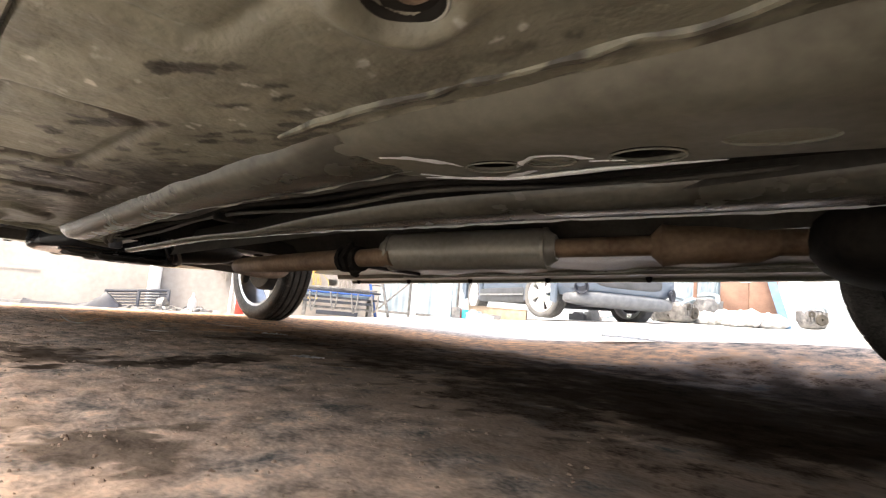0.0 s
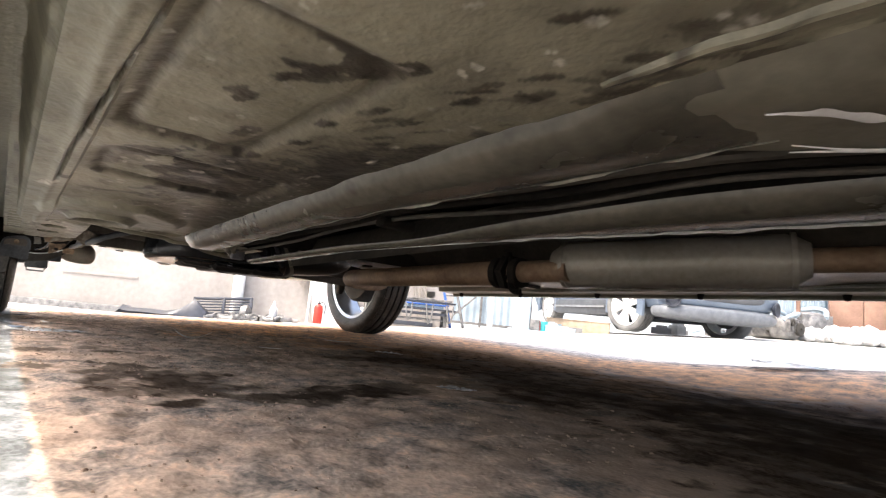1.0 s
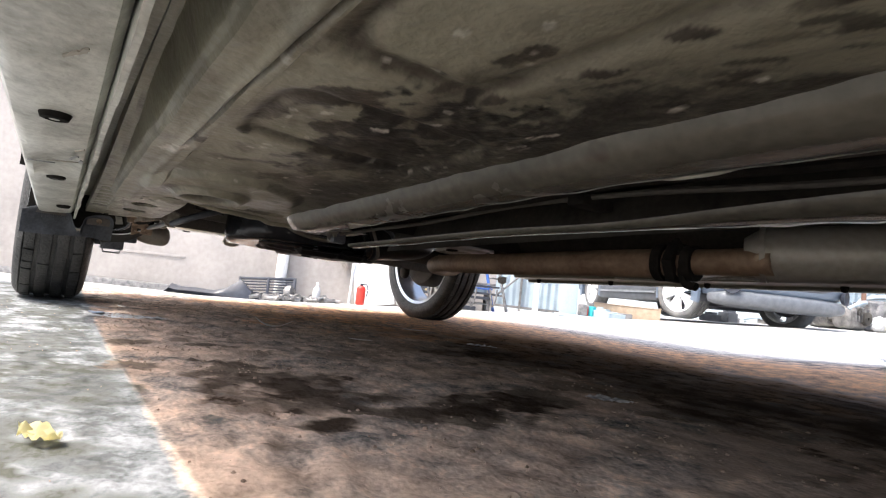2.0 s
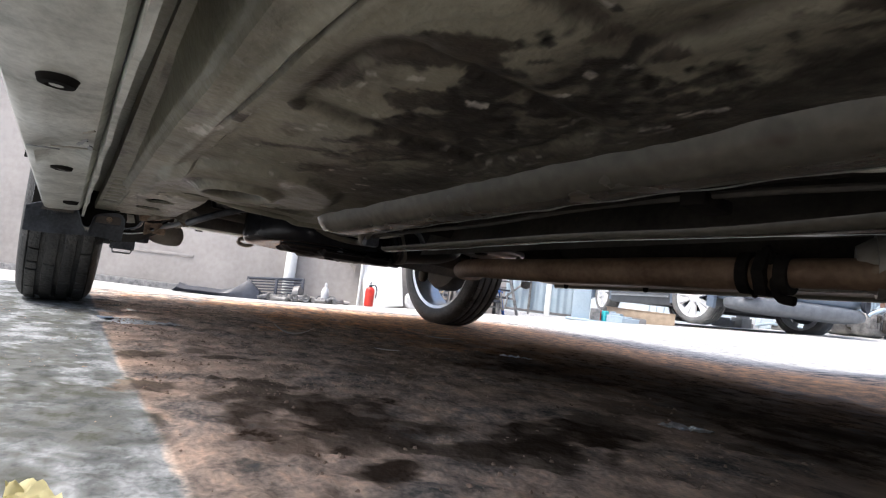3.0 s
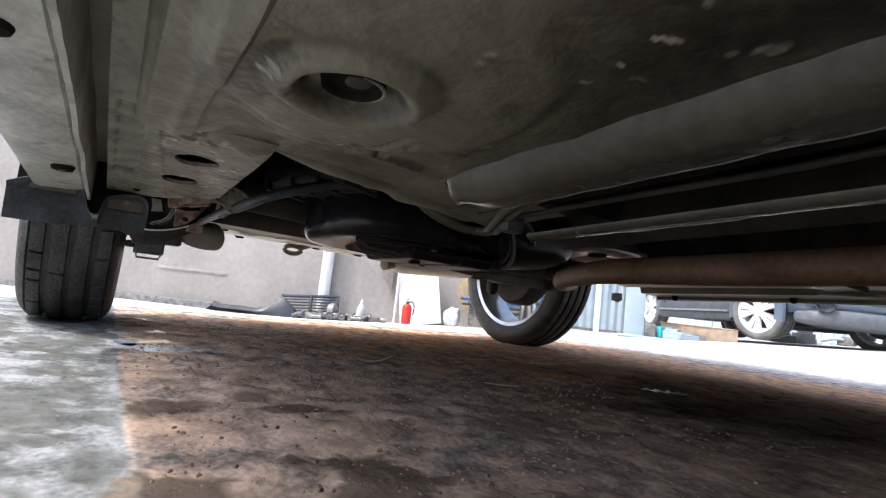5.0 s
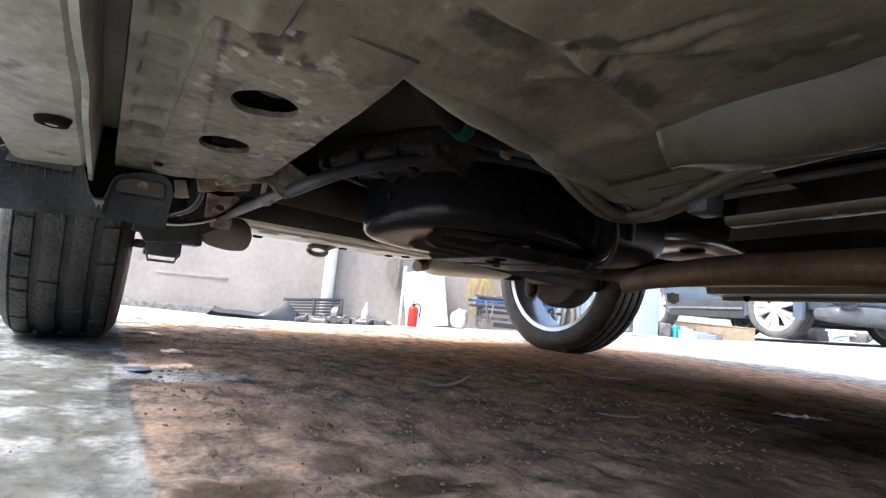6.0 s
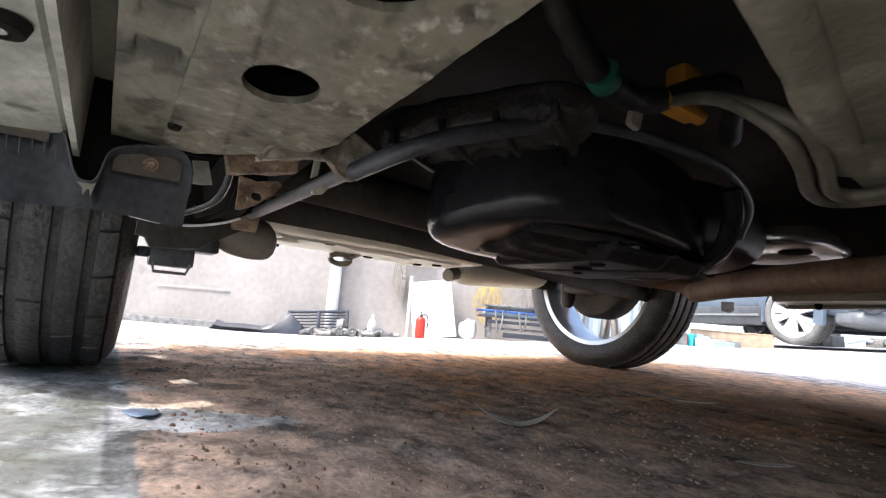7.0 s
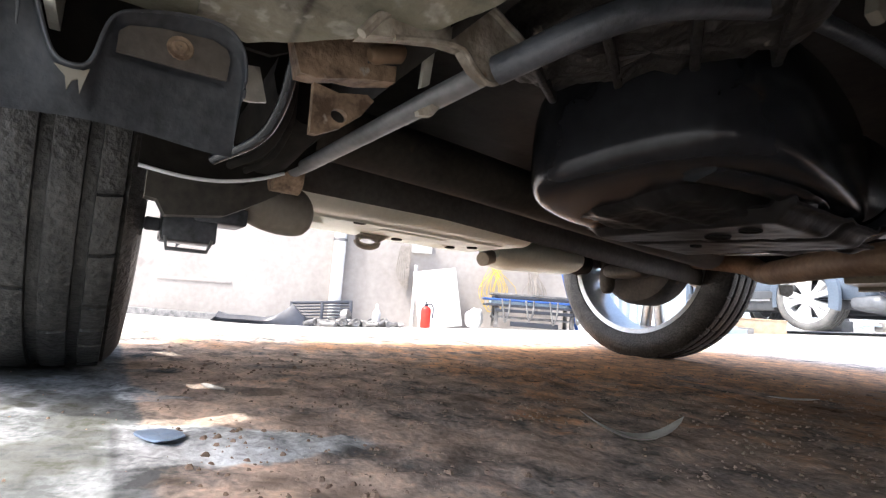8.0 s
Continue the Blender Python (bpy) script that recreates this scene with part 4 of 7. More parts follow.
def car_wheel(c, out, parent=None, r=TYRE_R, w=TYRE_W, drum=True):
    bm = bmesh.new()
    tyre_mesh(bm, c, r, w)
    tyre = part("wheel", bm, RUBBER, parent, "black tyre with worn ribbed tread on a silver alloy rim", sharp=30)
    rim_parts(tyre, c, r, w, out)
    if drum:
        brake(tyre, c, r, w, out)
    return tyre


car_wheel(AXLE_NEAR, -1, car)
car_wheel(AXLE_FAR, 1, car)
car_wheel(Vector((0.17, 1.45, 0.295)), 1, car)
car_wheel(Vector((0.46, -0.074, 0.283)), -1, car)

# hub carrier and shield inside the far wheel
bm = bmesh.new()
superbox(bm, (-2.40, 1.215, 0.235), (0.075, 0.03, 0.022), 3, 24, 10)
superbox(bm, (-2.47, 1.22, 0.215), (0.02, 0.02, 0.045), 3, 16, 10)
part("hub_carrier", bm, STEEL, car, "dark dusty hub carrier")
# rear axle beam and arms
bm = bmesh.new()
loft(bm, [[(x + a, y, z + b) for a, b in ((-0.035, 0.03), (0.0, 0.036), (0.035, 0.028), (0.042, 0.0), (0.040, -0.020), (0.036, -0.026), (0.030, -0.022), (-0.04, 0.004))]
          for y, x, z in ((0.08, -2.13, 0.258), (0.16, -2.14, 0.258), (0.4, -2.158, 0.258), (0.7, -2.186, 0.245), (0.95, -2.21, 0.232), (1.15, -2.23, 0.227), (1.34, -2.25, 0.224))], True, True)
beam = part("axle_beam", bm, BEAM, car, "dark dusty torsion axle beam")
# Lighter tube paints the highlight on the beam's upper edge.
bm = bmesh.new()
tube(bm, smooth_path([(-2.102, 0.2, 0.285), (-2.118, 0.4, 0.284), (-2.146, 0.7, 0.271), (-2.17, 0.95, 0.258), (-2.19, 1.15, 0.253)], 6), 0.0035, 8)
part("beam_highlight", bm, ROD, beam, "grey highlight along the beam's edge")
bm = bmesh.new()
tube(bm, smooth_path([(-2.05, 0.13, 0.30), (-2.06, 0.4, 0.29), (-2.08, 0.8, 0.27), (-2.1, 1.1, 0.26)], 5), 0.035, 14)
part("cross_tube", bm, STEEL, car, "dark heat-shielded cross tube")
bm = bmesh.new()
tube(bm, smooth_path([(-1.80, 0.075, 0.240), (-1.90, 0.07, 0.222), (-2.02, 0.06, 0.225), (-2.15, 0.05, 0.255), (-2.27, 0.02, 0.29)], 5), [0.030] * 6 + [0.026] * 15, 14, True, 0.8)
arm = part("trailing_arm", bm, DARK, car, "black trailing arm")
bm = bmesh.new()
tube(bm, smooth_path([(-1.88, -0.012, 0.183), (-1.88, 0.015, 0.1805), (-1.88, 0.042, 0.182), (-1.88, 0.068, 0.189), (-1.88, 0.086, 0.197)], 6), 0.0014, 8)
part("arm_lip", bm, RIM_LIGHT, arm, "thin bright edge of the arm")
bm = bmesh.new()
yz_plate(bm, [(-0.012, 0.184), (0.015, 0.1815), (0.042, 0.183), (0.068, 0.190), (0.086, 0.198), (0.11, 0.215), (0.115, 0.30), (-0.012, 0.30)], [], -1.884, -0.004)
part("arm_shell", bm, DARK, arm)
bm = bmesh.new()
yz_plate(bm, [(-0.003, 0.196), (0.10, 0.206), (0.104, 0.194), (0.076, 0.176), (0.058, 0.166), (0.013, 0.160), (0.006, 0.172), (-0.003, 0.173)], [], -1.95, -0.02)
part("arm_foot", bm, STEEL, arm)
bm = bmesh.new()
tube(bm, [(-1.662, 0.113, 0.212), (-1.70, 0.112, 0.212), (-1.88, 0.104, 0.208), (-1.915, 0.102, 0.207)], [0.0050, 0.0054, 0.0052, 0.0042], 12, True, 1.3)
part("link_rod", bm, ROD, car, "flattened grey steel link rod")
bm = bmesh.new()
lathe(bm, [(0.006, -0.012), (0.015, -0.012), (0.015, 0.012), (0.006, 0.012)], (-1.925, 0.10, 0.205), "y", 20)
part("link_bush", bm, CHEEK, car)

# bracket that carries the link: folded sheet, rusty inside
ARM = [(0.0481, 0.2044), (0.059, 0.2174), (0.0798, 0.2237), (0.1026, 0.2385), (0.1214, 0.233), (0.1384, 0.2241), (0.123, 0.2129), (0.1119, 0.2047), (0.1025, 0.2093), (0.0958, 0.2154), (0.0835, 0.2145), (0.0624, 0.2083)]
bm = bmesh.new()
yz_plate(bm, ARM, [], -1.655, -0.008)
for v in bm.verts:
    v.co += 0.0009 * noise.noise_vector(v.co * 150)
brk = part("link_bracket", bm, BRACKET, car, "corroded pressed steel bracket", sharp=25)
bm = bmesh.new()
tube(bm, smooth_path([(-1.655, y, z) for y, z in ARM[:6]], 5), 0.0022, 8)
part("bracket_rim", bm, BRACKET, brk)
bm = bmesh.new()
tube(bm, smooth_path([(-1.656, y, z) for y, z in ARM[6:]], 5), 0.0015, 8)
part("bracket_rim", bm, BRACKET, brk)
bm = bmesh.new()
yz_plate(bm, [(0.0359, 0.2209), (0.068, 0.2358), (0.0914, 0.2409), (0.0929, 0.2359), (0.0735, 0.226), (0.0727, 0.2193), (0.0898, 0.2232), (0.0899, 0.2151), (0.0706, 0.2099), (0.0591, 0.2074), (0.0482, 0.2048), (0.0403, 0.2041)], [], -1.705, -0.010)
for v in bm.verts:
    v.co += 0.0013 * noise.noise_vector(v.co * 110)
part("bracket_cheek", bm, CHEEK, brk, "rusty brown cheek with a slot", sharp=25)
bm = bmesh.new()
yz_plate(bm, [(0.049, 0.2039), (0.0617, 0.2022), (0.0764, 0.2057), (0.0804, 0.2034), (0.0744, 0.1943), (0.0635, 0.1848), (0.0527, 0.1792), (0.0494, 0.1792), (0.0494, 0.1902)], [ellipse(0.0628, 0.1911, 0.0042, 0.0034, 16)], -1.710, -0.004)
part("bracket_ear", bm, CHEEK, brk, "rusty ear with a bolt hole", sharp=25)
bm = bmesh.new()
tube(bm, [(-1.700, 0.0715, 0.2213), (-1.700, 0.0731, 0.2219), (-1.700, 0.0889, 0.2274), (-1.700, 0.0905, 0.2280)], [0.0032, 0.0046, 0.0046, 0.0032], 16)
part("bracket_bush", bm, RUST, brk, "rusty round bush")
bm = bmesh.new()
yz_plate(bm, [(0.0972, 0.233), (0.1022, 0.2338), (0.1002, 0.2118), (0.0955, 0.209)], [], -1.690, -0.003)
part("bracket_fin", bm, SILL, brk, "pale bare edge of the bracket")
bm = bmesh.new()
yz_plate(bm, [(0.1006, 0.2017), (0.1153, 0.2121), (0.1124, 0.205), (0.1092, 0.2008), (0.1015, 0.1993)], [], -1.700, -0.004)
part("bracket_tab", bm, BRACKET, brk)
bm = bmesh.new()
yz_plate(bm, [(0.020, 0.2155), (0.031, 0.2175), (0.0335, 0.209), (0.036, 0.200), (0.029, 0.1985), (0.022, 0.198), (0.0225, 0.206)], [], -1.744, -0.002)
for v in bm.verts:
    v.co.x += 12 * (v.co.y - 0.028) ** 2
part("folded_tab", bm, SILL, car, "pale folded sheet tab")
# dark lines that curl down beside the arm
for k in range(3):
    bm = bmesh.new()
    tube(bm, smooth_path([(-1.70 - 0.02 * k, 0.040 + 0.004 * k, 0.232), (-1.735 - 0.02 * k, 0.046 + 0.006 * k, 0.222), (-1.77 - 0.015 * k, 0.050 + 0.007 * k, 0.208), (-1.80 - 0.02 * k, 0.046 + 0.009 * k, 0.196), (-1.85 - 0.008 * k, 0.030 + 0.012 * k, 0.190)], 5), 0.0036 - 0.0006 * k, 10)
    part("brake_hose", bm, (TANK, DARK, DARK)[k], car, "dark curled brake hose")
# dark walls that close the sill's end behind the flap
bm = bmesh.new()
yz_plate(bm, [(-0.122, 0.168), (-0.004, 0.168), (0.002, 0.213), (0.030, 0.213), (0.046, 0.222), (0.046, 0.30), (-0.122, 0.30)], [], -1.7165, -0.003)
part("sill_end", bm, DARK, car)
# Small dark disc stands for a hole near the sill's end.
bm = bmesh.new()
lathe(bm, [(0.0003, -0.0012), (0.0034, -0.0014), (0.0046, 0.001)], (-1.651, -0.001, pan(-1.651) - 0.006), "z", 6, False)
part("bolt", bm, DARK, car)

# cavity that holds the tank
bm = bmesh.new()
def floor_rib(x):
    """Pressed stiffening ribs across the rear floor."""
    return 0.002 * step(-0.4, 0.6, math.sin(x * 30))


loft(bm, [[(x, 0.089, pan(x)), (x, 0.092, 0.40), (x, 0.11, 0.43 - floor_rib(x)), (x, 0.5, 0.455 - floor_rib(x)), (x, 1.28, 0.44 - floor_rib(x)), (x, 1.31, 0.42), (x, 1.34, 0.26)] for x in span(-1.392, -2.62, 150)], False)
part("rear_floor", bm, REARF, car, "ribbed rear floor above the tank, coloured dark for shade")
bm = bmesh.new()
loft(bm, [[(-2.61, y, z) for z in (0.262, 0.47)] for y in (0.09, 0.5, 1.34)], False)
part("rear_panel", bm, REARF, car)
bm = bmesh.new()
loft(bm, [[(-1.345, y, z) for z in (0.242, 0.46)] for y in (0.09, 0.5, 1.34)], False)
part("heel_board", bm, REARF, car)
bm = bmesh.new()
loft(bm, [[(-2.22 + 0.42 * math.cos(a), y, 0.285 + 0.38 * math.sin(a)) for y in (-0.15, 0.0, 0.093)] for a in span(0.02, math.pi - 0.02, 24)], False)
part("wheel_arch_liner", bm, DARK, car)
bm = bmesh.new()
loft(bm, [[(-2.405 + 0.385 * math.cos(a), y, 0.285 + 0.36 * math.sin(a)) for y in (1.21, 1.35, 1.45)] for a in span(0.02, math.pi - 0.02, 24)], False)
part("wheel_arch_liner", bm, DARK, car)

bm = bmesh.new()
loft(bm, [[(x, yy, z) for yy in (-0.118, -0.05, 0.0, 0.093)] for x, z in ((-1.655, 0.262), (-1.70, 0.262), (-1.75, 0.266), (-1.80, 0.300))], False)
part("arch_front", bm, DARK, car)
# Hidden block added behind the flap to cut the sun off the slab.
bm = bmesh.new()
box(bm, -1.778, -1.7205, -0.122, -0.114, 0.205, 0.31)
part("arch_sun_block", bm, DARK, car)

# unseen panel between the sill's end and wheel opening, added to block sun
bm = bmesh.new()
arc = [(AXLE_NEAR.x + 0.318 * math.cos(a), AXLE_NEAR.z + 0.318 * math.sin(a)) for a in span(radians(-13), radians(75), 24)]
plate(bm, [(-1.748, 0.212)] + arc + [(arc[-1][0], 0.70), (-1.748, 0.70)], [], lambda x, z: 0.0, 0.003)
for v in bm.verts:
    v.co = Vector((v.co.x, -0.124 + v.co.z, v.co.y))
part("fender_sun_block", bm, BODY, car, "unseen silver panel that blocks sun beside the wheel opening")

# tank: a black moulded shell lying across the car, on a dusty pressed tray
def turned(c, deg):
    return Matrix.Translation(c) @ Matrix.Rotation(radians(deg), 4, "Z") @ Matrix.Translation(-Vector(c))


TC = (-1.735, 0.438, 0.256)
bm = bmesh.new()
rings = []
for k, z in ((0.60, 0.2015), (0.80, 0.2000), (0.90, 0.2000), (0.945, 0.2012), (0.972, 0.2040), (0.988, 0.2085), (0.996, 0.2150), (1.0, 0.224), (1.0, 0.245), (0.992, 0.262), (0.975, 0.276), (0.94, 0.290), (0.88, 0.300), (0.7, 0.306), (0.2, 0.308)):
    ring = []
    for i in range(112):
        a = 2 * math.pi * i / 112
        u, v = (math.copysign(abs(q) ** (2 / 3.0), q) for q in (math.cos(a), math.sin(a)))
        x, y = TC[0] + 0.106 * k * u, TC[1] + 0.198 * k * v
        ring.append((x, y, z + 0.09 * (x - TC[0]) + 0.0007 * noise.noise(Vector((x * 24, y * 24, z * 24)))))
    rings.append(ring)
loft(bm, rings, True, True)
bmesh.ops.transform(bm, matrix=turned(TC, 8.5), verts=bm.verts)
tank = part("fuel_tank", bm, TANK, car, "glossy black moulded fuel tank")
# welded flange along the foot of the front wall, bent into a tab with a bolt
bm = bmesh.new()
rows = []
for y in span(0.300, 0.505, 60):
    x = -1.648 - 0.022 * ((y - 0.43) / 0.11) ** 2 - 0.15 * (y - 0.43)
    w = 0.007 + 0.016 * step(0.40, 0.43, y) * step(0.50, 0.46, y)
    z = 0.2075 + 0.0012 * noise.noise(Vector((y * 60, 0, 2)))
    rows.append([(x - 0.012, y, z + 0.001), (x + 0.004, y, z), (x + 0.006, y, z - 0.0018), (x + 0.004, y, z - 0.004), (x - 0.003 - w, y, z - 0.009), (x - 0.012 - w, y, z - 0.006)])
loft(bm, rows, True, True)
part("tank_flange", bm, TANK, tank, "folded glossy flange")
bm = bmesh.new()
lathe(bm, [(0.0003, -0.0065), (0.0040, -0.0060), (0.0062, -0.0035), (0.0062, 0.004)], (-1.652, 0.430, 0.204), "z", 14, False)
part("flange_bolt", bm, ROD, tank)
# tray below the tank: pressed, dusty, with two long swages and three holes
def tray_z(x, y):
    u = (x + 1.735) - 0.15 * (y - 0.43)
    z = 0.1935 + 0.0018 * noise.noise(Vector((x * 40, y * 40, 0))) + 0.0008 * noise.noise(Vector((x * 150, y * 150, 0)))
    z -= 0.0045 * (groove(u - 0.030, 0.010) + groove(u + 0.022, 0.012)) * step(0.30, 0.34, y)
    return z + 0.016 * step(0.060, 0.078, abs(u)) + 0.016 * step(0.335, 0.305, y) - 0.004 * step(0.36, 0.40, y)


bm = bmesh.new()
sheet(bm, span(-1.66, -1.81, 90), span(0.305, 0.60, 130), tray_z)
bmesh.ops.solidify(bm, geom=bm.faces[:], thickness=-0.003)
tray = part("tank_tray", bm, CARRIER, tank, "dusty dark pressed tray under the tank")
bm = bmesh.new()
sheet(bm, span(-1.645, -1.845, 80), span(0.385, 0.575, 80), lambda x, y: 0.1845 + 0.010 * step(0.0, 0.012, 0.372 + 0.0 - y + 0.025) + 0.012 * step(-1.662, -1.648, x) + 0.010 * step(-1.825, -1.842, x) + 0.010 * step(0.555, 0.573, y) + 0.0035 * groove(y - 0.47 - 0.3 * (x + 1.74), 0.006) + 0.0008 * noise.noise(Vector((x * 60, y * 60, 4))), lambda x, y: x < -1.645 + 0.9 * (0.47 - y) + 0.03 or y > 0.44)
bmesh.ops.solidify(bm, geom=bm.faces[:], thickness=-0.003)
skid = part("skid_plate", bm, CARRIER, tank, "dark stepped skid plate with round holes")
# Near-black discs stand for the holes' dark inside.
for cx, cy, r in ((-1.728, 0.440, 0.0105), (-1.690, 0.420, 0.0085), (-1.774, 0.484, 0.0055)):
    bm = bmesh.new()
    lathe(bm, [(0.0003, -0.0005), (r * 0.85, -0.0005), (r, -0.0016), (r * 1.15, 0.002)], (cx, cy, 0.1842), "z", 20, False)
    part("drain_hole", bm, DARK, skid)
bm = bmesh.new()
superbox(bm, (-1.79, 0.69, 0.272), (0.125, 0.165, 0.068), 3.2, 64, 24, lambda p: Vector((p.x - 0.12 * p.y, p.y, p.z + 0.10 * p.y)))
part("tank_shell", bm, CARRIER, tank, "dull black saddle of the tank")
for k in range(3):
    bm = bmesh.new()
    o = 0.016 * k
    tube(bm, smooth_path([(-1.600 - 0.5 * o, 0.520 + o, 0.275 + 0.2 * o), (-1.612 - 0.5 * o, 0.545 + o, 0.238), (-1.648 - 0.4 * o, 0.572 + o, 0.208), (-1.72, 0.590 + o, 0.1965), (-1.80, 0.595 + o, 0.196), (-1.86, 0.575 + o, 0.202)], 6), 0.0075 - 0.001 * k, 10, True, 1.5)
    part("tank_strap", bm, (TANK, CARRIER, DUSTP)[k], tank, ("glossy moulded rib", "dark steel tank strap", "pale worn strap edge")[k])
bm = bmesh.new()
tube(bm, smooth_path([(-1.655, 0.114, 0.211), (-1.616, 0.132, 0.222), (-1.602, 0.160, 0.236), (-1.600, 0.206, 0.2545), (-1.600, 0.255, 0.272), (-1.600, 0.295, 0.283), (-1.596, 0.36, 0.290), (-1.592, 0.418, 0.291), (-1.592, 0.499, 0.288), (-1.622, 0.605, 0.276), (-1.66, 0.66, 0.25)], 6), [0.0066] * 24 + [0.0056] * 37, 12)
part("filler_hose", bm, FLAP, car, "black rubber hose arching past the tank")
can_m = Matrix.Translation((-1.655, 0.228, 0.268)) @ Matrix.Rotation(radians(-58), 4, "Z") @ Matrix.Rotation(radians(4), 4, "X")
bm = bmesh.new()
superbox(bm, (0, 0, 0.010), (0.040, 0.092, 0.017), 4.0, 150, 60, lambda p: p + Vector((0, 0, 1)) * (p.z < 0.004) * (0.005 * noise.fractal(Vector((p.x * 60, p.y * 28, 3)), 0.7, 2.2, 4) - 0.003 * max(0.0, math.sin(p.y * 180 + 4 * noise.noise(p * 30)))) + 0.002 * noise.noise_vector(p * 50))
bmesh.ops.transform(bm, matrix=can_m, verts=bm.verts)
canister = part("canister", bm, CANDUST, car, "dusty black ribbed vapour canister", sharp=60)
for k in range(4):
    bm = bmesh.new()
    y = -0.070 + 0.045 * k
    box(bm, -0.042, 0.042, y, y + 0.006, -0.012, 0.004, 0.002)
    bmesh.ops.transform(bm, matrix=can_m, verts=bm.verts)
    part("canister_rib", bm, CANDUST, canister)
# plumbing seen in the gap
bm = bmesh.new()
tube(bm, smooth_path([(-1.52, 0.16, 0.315), (-1.53, 0.20, 0.292), (-1.538, 0.24, 0.280), (-1.545, 0.30, 0.288), (-1.52, 0.36, 0.31), (-1.56, 0.44, 0.30)], 6), [0.0095 + 0.0012 * math.sin(k * 2.2) for k in range(31)], 14)
part("filler_pipe", bm, CARRIER, car, "dark ribbed filler pipe")
bm = bmesh.new()
tube(bm, [(-1.532, 0.226, 0.2815), (-1.534, 0.229, 0.2812), (-1.537, 0.237, 0.2805), (-1.538, 0.240, 0.2802)], [0.0105, 0.0115, 0.0115, 0.0105], 18)
part("hose_clip", bm, GREEN, car, "green plastic hose clip")
bm = bmesh.new()
box(bm, -1.548, -1.530, 0.318, 0.342, 0.296, 0.322, 0.004)
box(bm, -1.550, -1.532, 0.312, 0.350, 0.284, 0.296, 0.003)
tube(bm, [(-1.54, 0.305, 0.290), (-1.54, 0.356, 0.290)], 0.0065, 12)
part("connector", bm, YELLOW, car, "amber plastic connector")
bm = bmesh.new()
box(bm, -1.582, -1.574, 0.322, 0.336, 0.281, 0.322, 0.003, Matrix.Translation((-1.578, 0.329, 0.31)) @ Matrix.Rotation(-0.25, 4, "X") @ Matrix.Translation((1.578, -0.329, -0.31)))
part("pale_tab", bm, DUSTP, car, "pale hanging metal tab")
PIPE = ramp_mat("dusty_brown_pipe", (0.065, 0.058, 0.043), (0.15, 0.135, 0.10), 0.45, 0, 30, 150, 0.3, (0.04, 0.035, 0.028), 0.0)
# two dusty pipes that bend round the floor's corner into the tunnel
for k in range(2):
    bm = bmesh.new()
    o = 0.011 * k
    tube(bm, smooth_path([(-1.56, 0.330, 0.300), (-1.49, 0.285, 0.268), (-1.440 - o, 0.275, 0.236), (-1.436 - o, 0.300, 0.2200), (-1.4485 - o, 0.345, 0.2140), (-1.4450 - o, 0.364 + o, 0.2130), (-1.428, 0.3655 + 1.2 * o, 0.2130), (-1.4048, 0.3530 + 1.2 * o, 0.2135), (-1.3703, 0.3350 + 1.2 * o, 0.2160), (-1.33, 0.320 + o, 0.2230), (-1.2, 0.305 + o, 0.250)], 7), 0.0046, 12)
    part("fuel_pipe", bm, PIPE, car, "brown dusty fuel pipe")
bm = bmesh.new()
box(bm, -1.374, -1.356, 0.338, 0.364, 0.203, 0.232, 0.004)
part("line_clip", bm, FLAP, car, "black plastic pipe clip")
bm = bmesh.new()
superbox(bm, (-1.735, 0.93, 0.282), (0.09, 0.075, 0.030), 2.6, 36, 14)
part("heat_shield", bm, MUFF, car, "pale pressed heat shield")
bm = bmesh.new()
tube(bm, smooth_path([(-1.66, 0.98, 0.275), (-1.64, 0.99, 0.25), (-1.66, 1.0, 0.232), (-1.69, 0.995, 0.235)], 5), 0.006, 8)
part("exhaust_hanger", bm, ROD, car, "bent wire exhaust hanger")

# mud flap ahead of the near wheel
FLAP_TOP = [(-0.128, 0.200), (-0.112, 0.208), (-0.098, 0.213), (-0.086, 0.2155), (-0.077, 0.217), (-0.070, 0.2165), (-0.064, 0.2145), (-0.059, 0.2105), (-0.055, 0.204), (-0.052, 0.196), (-0.049, 0.187), (-0.046, 0.1805), (-0.0425, 0.178), (-0.037, 0.1785), (-0.0345, 0.183), (-0.033, 0.191), (-0.031, 0.198), (-0.027, 0.2025), (-0.018, 0.206),
            (-0.008, 0.2085), (0.002, 0.2095), (0.008, 0.2085), (0.012, 0.2055), (0.015, 0.2005), (0.0165, 0.192), (0.0165, 0.182)]


def flap_low(y):
    return 0.1585 + 0.004 * step(-0.10, -0.03, y) - 0.003 * step(-0.02, 0.012, y)


def pad_dip(y, z):
    """The two fixing pads are set back into the flap."""
    right = min(y + 0.0305, 0.0118 - y, z - 0.1865, 0.2025 + 0.09 * (y + 0.02) - z)
    left = min(y + 0.110, -0.0605 - y, z - 0.196, 0.2135 - z)
    return 0.0012 * step(0.0, 0.0025, max(right, left))


bm = bmesh.new()
tops = smooth_path([(y, z, 0) for y, z in FLAP_TOP], 3)
fl = []
for q in tops:
    low = min(flap_low(q.x), q.y - 0.004)
    fl.append([(-1.6965 - 0.003 * step(0.0, 0.12, t) - 0.010 * t + 0.0010 * math.sin(q.x * 130) * t - pad_dip(q.x, q.y + (low - q.y) * t), q.x, q.y + (low - q.y) * t) for t in span(0, 1, 44)])
loft(bm, fl, False)
bmesh.ops.solidify(bm, geom=bm.faces[:], thickness=0.003)
flap = part("mud_flap", bm, FLAP, car, "black plastic mud flap with a notch", sharp=30)
bm = bmesh.new()
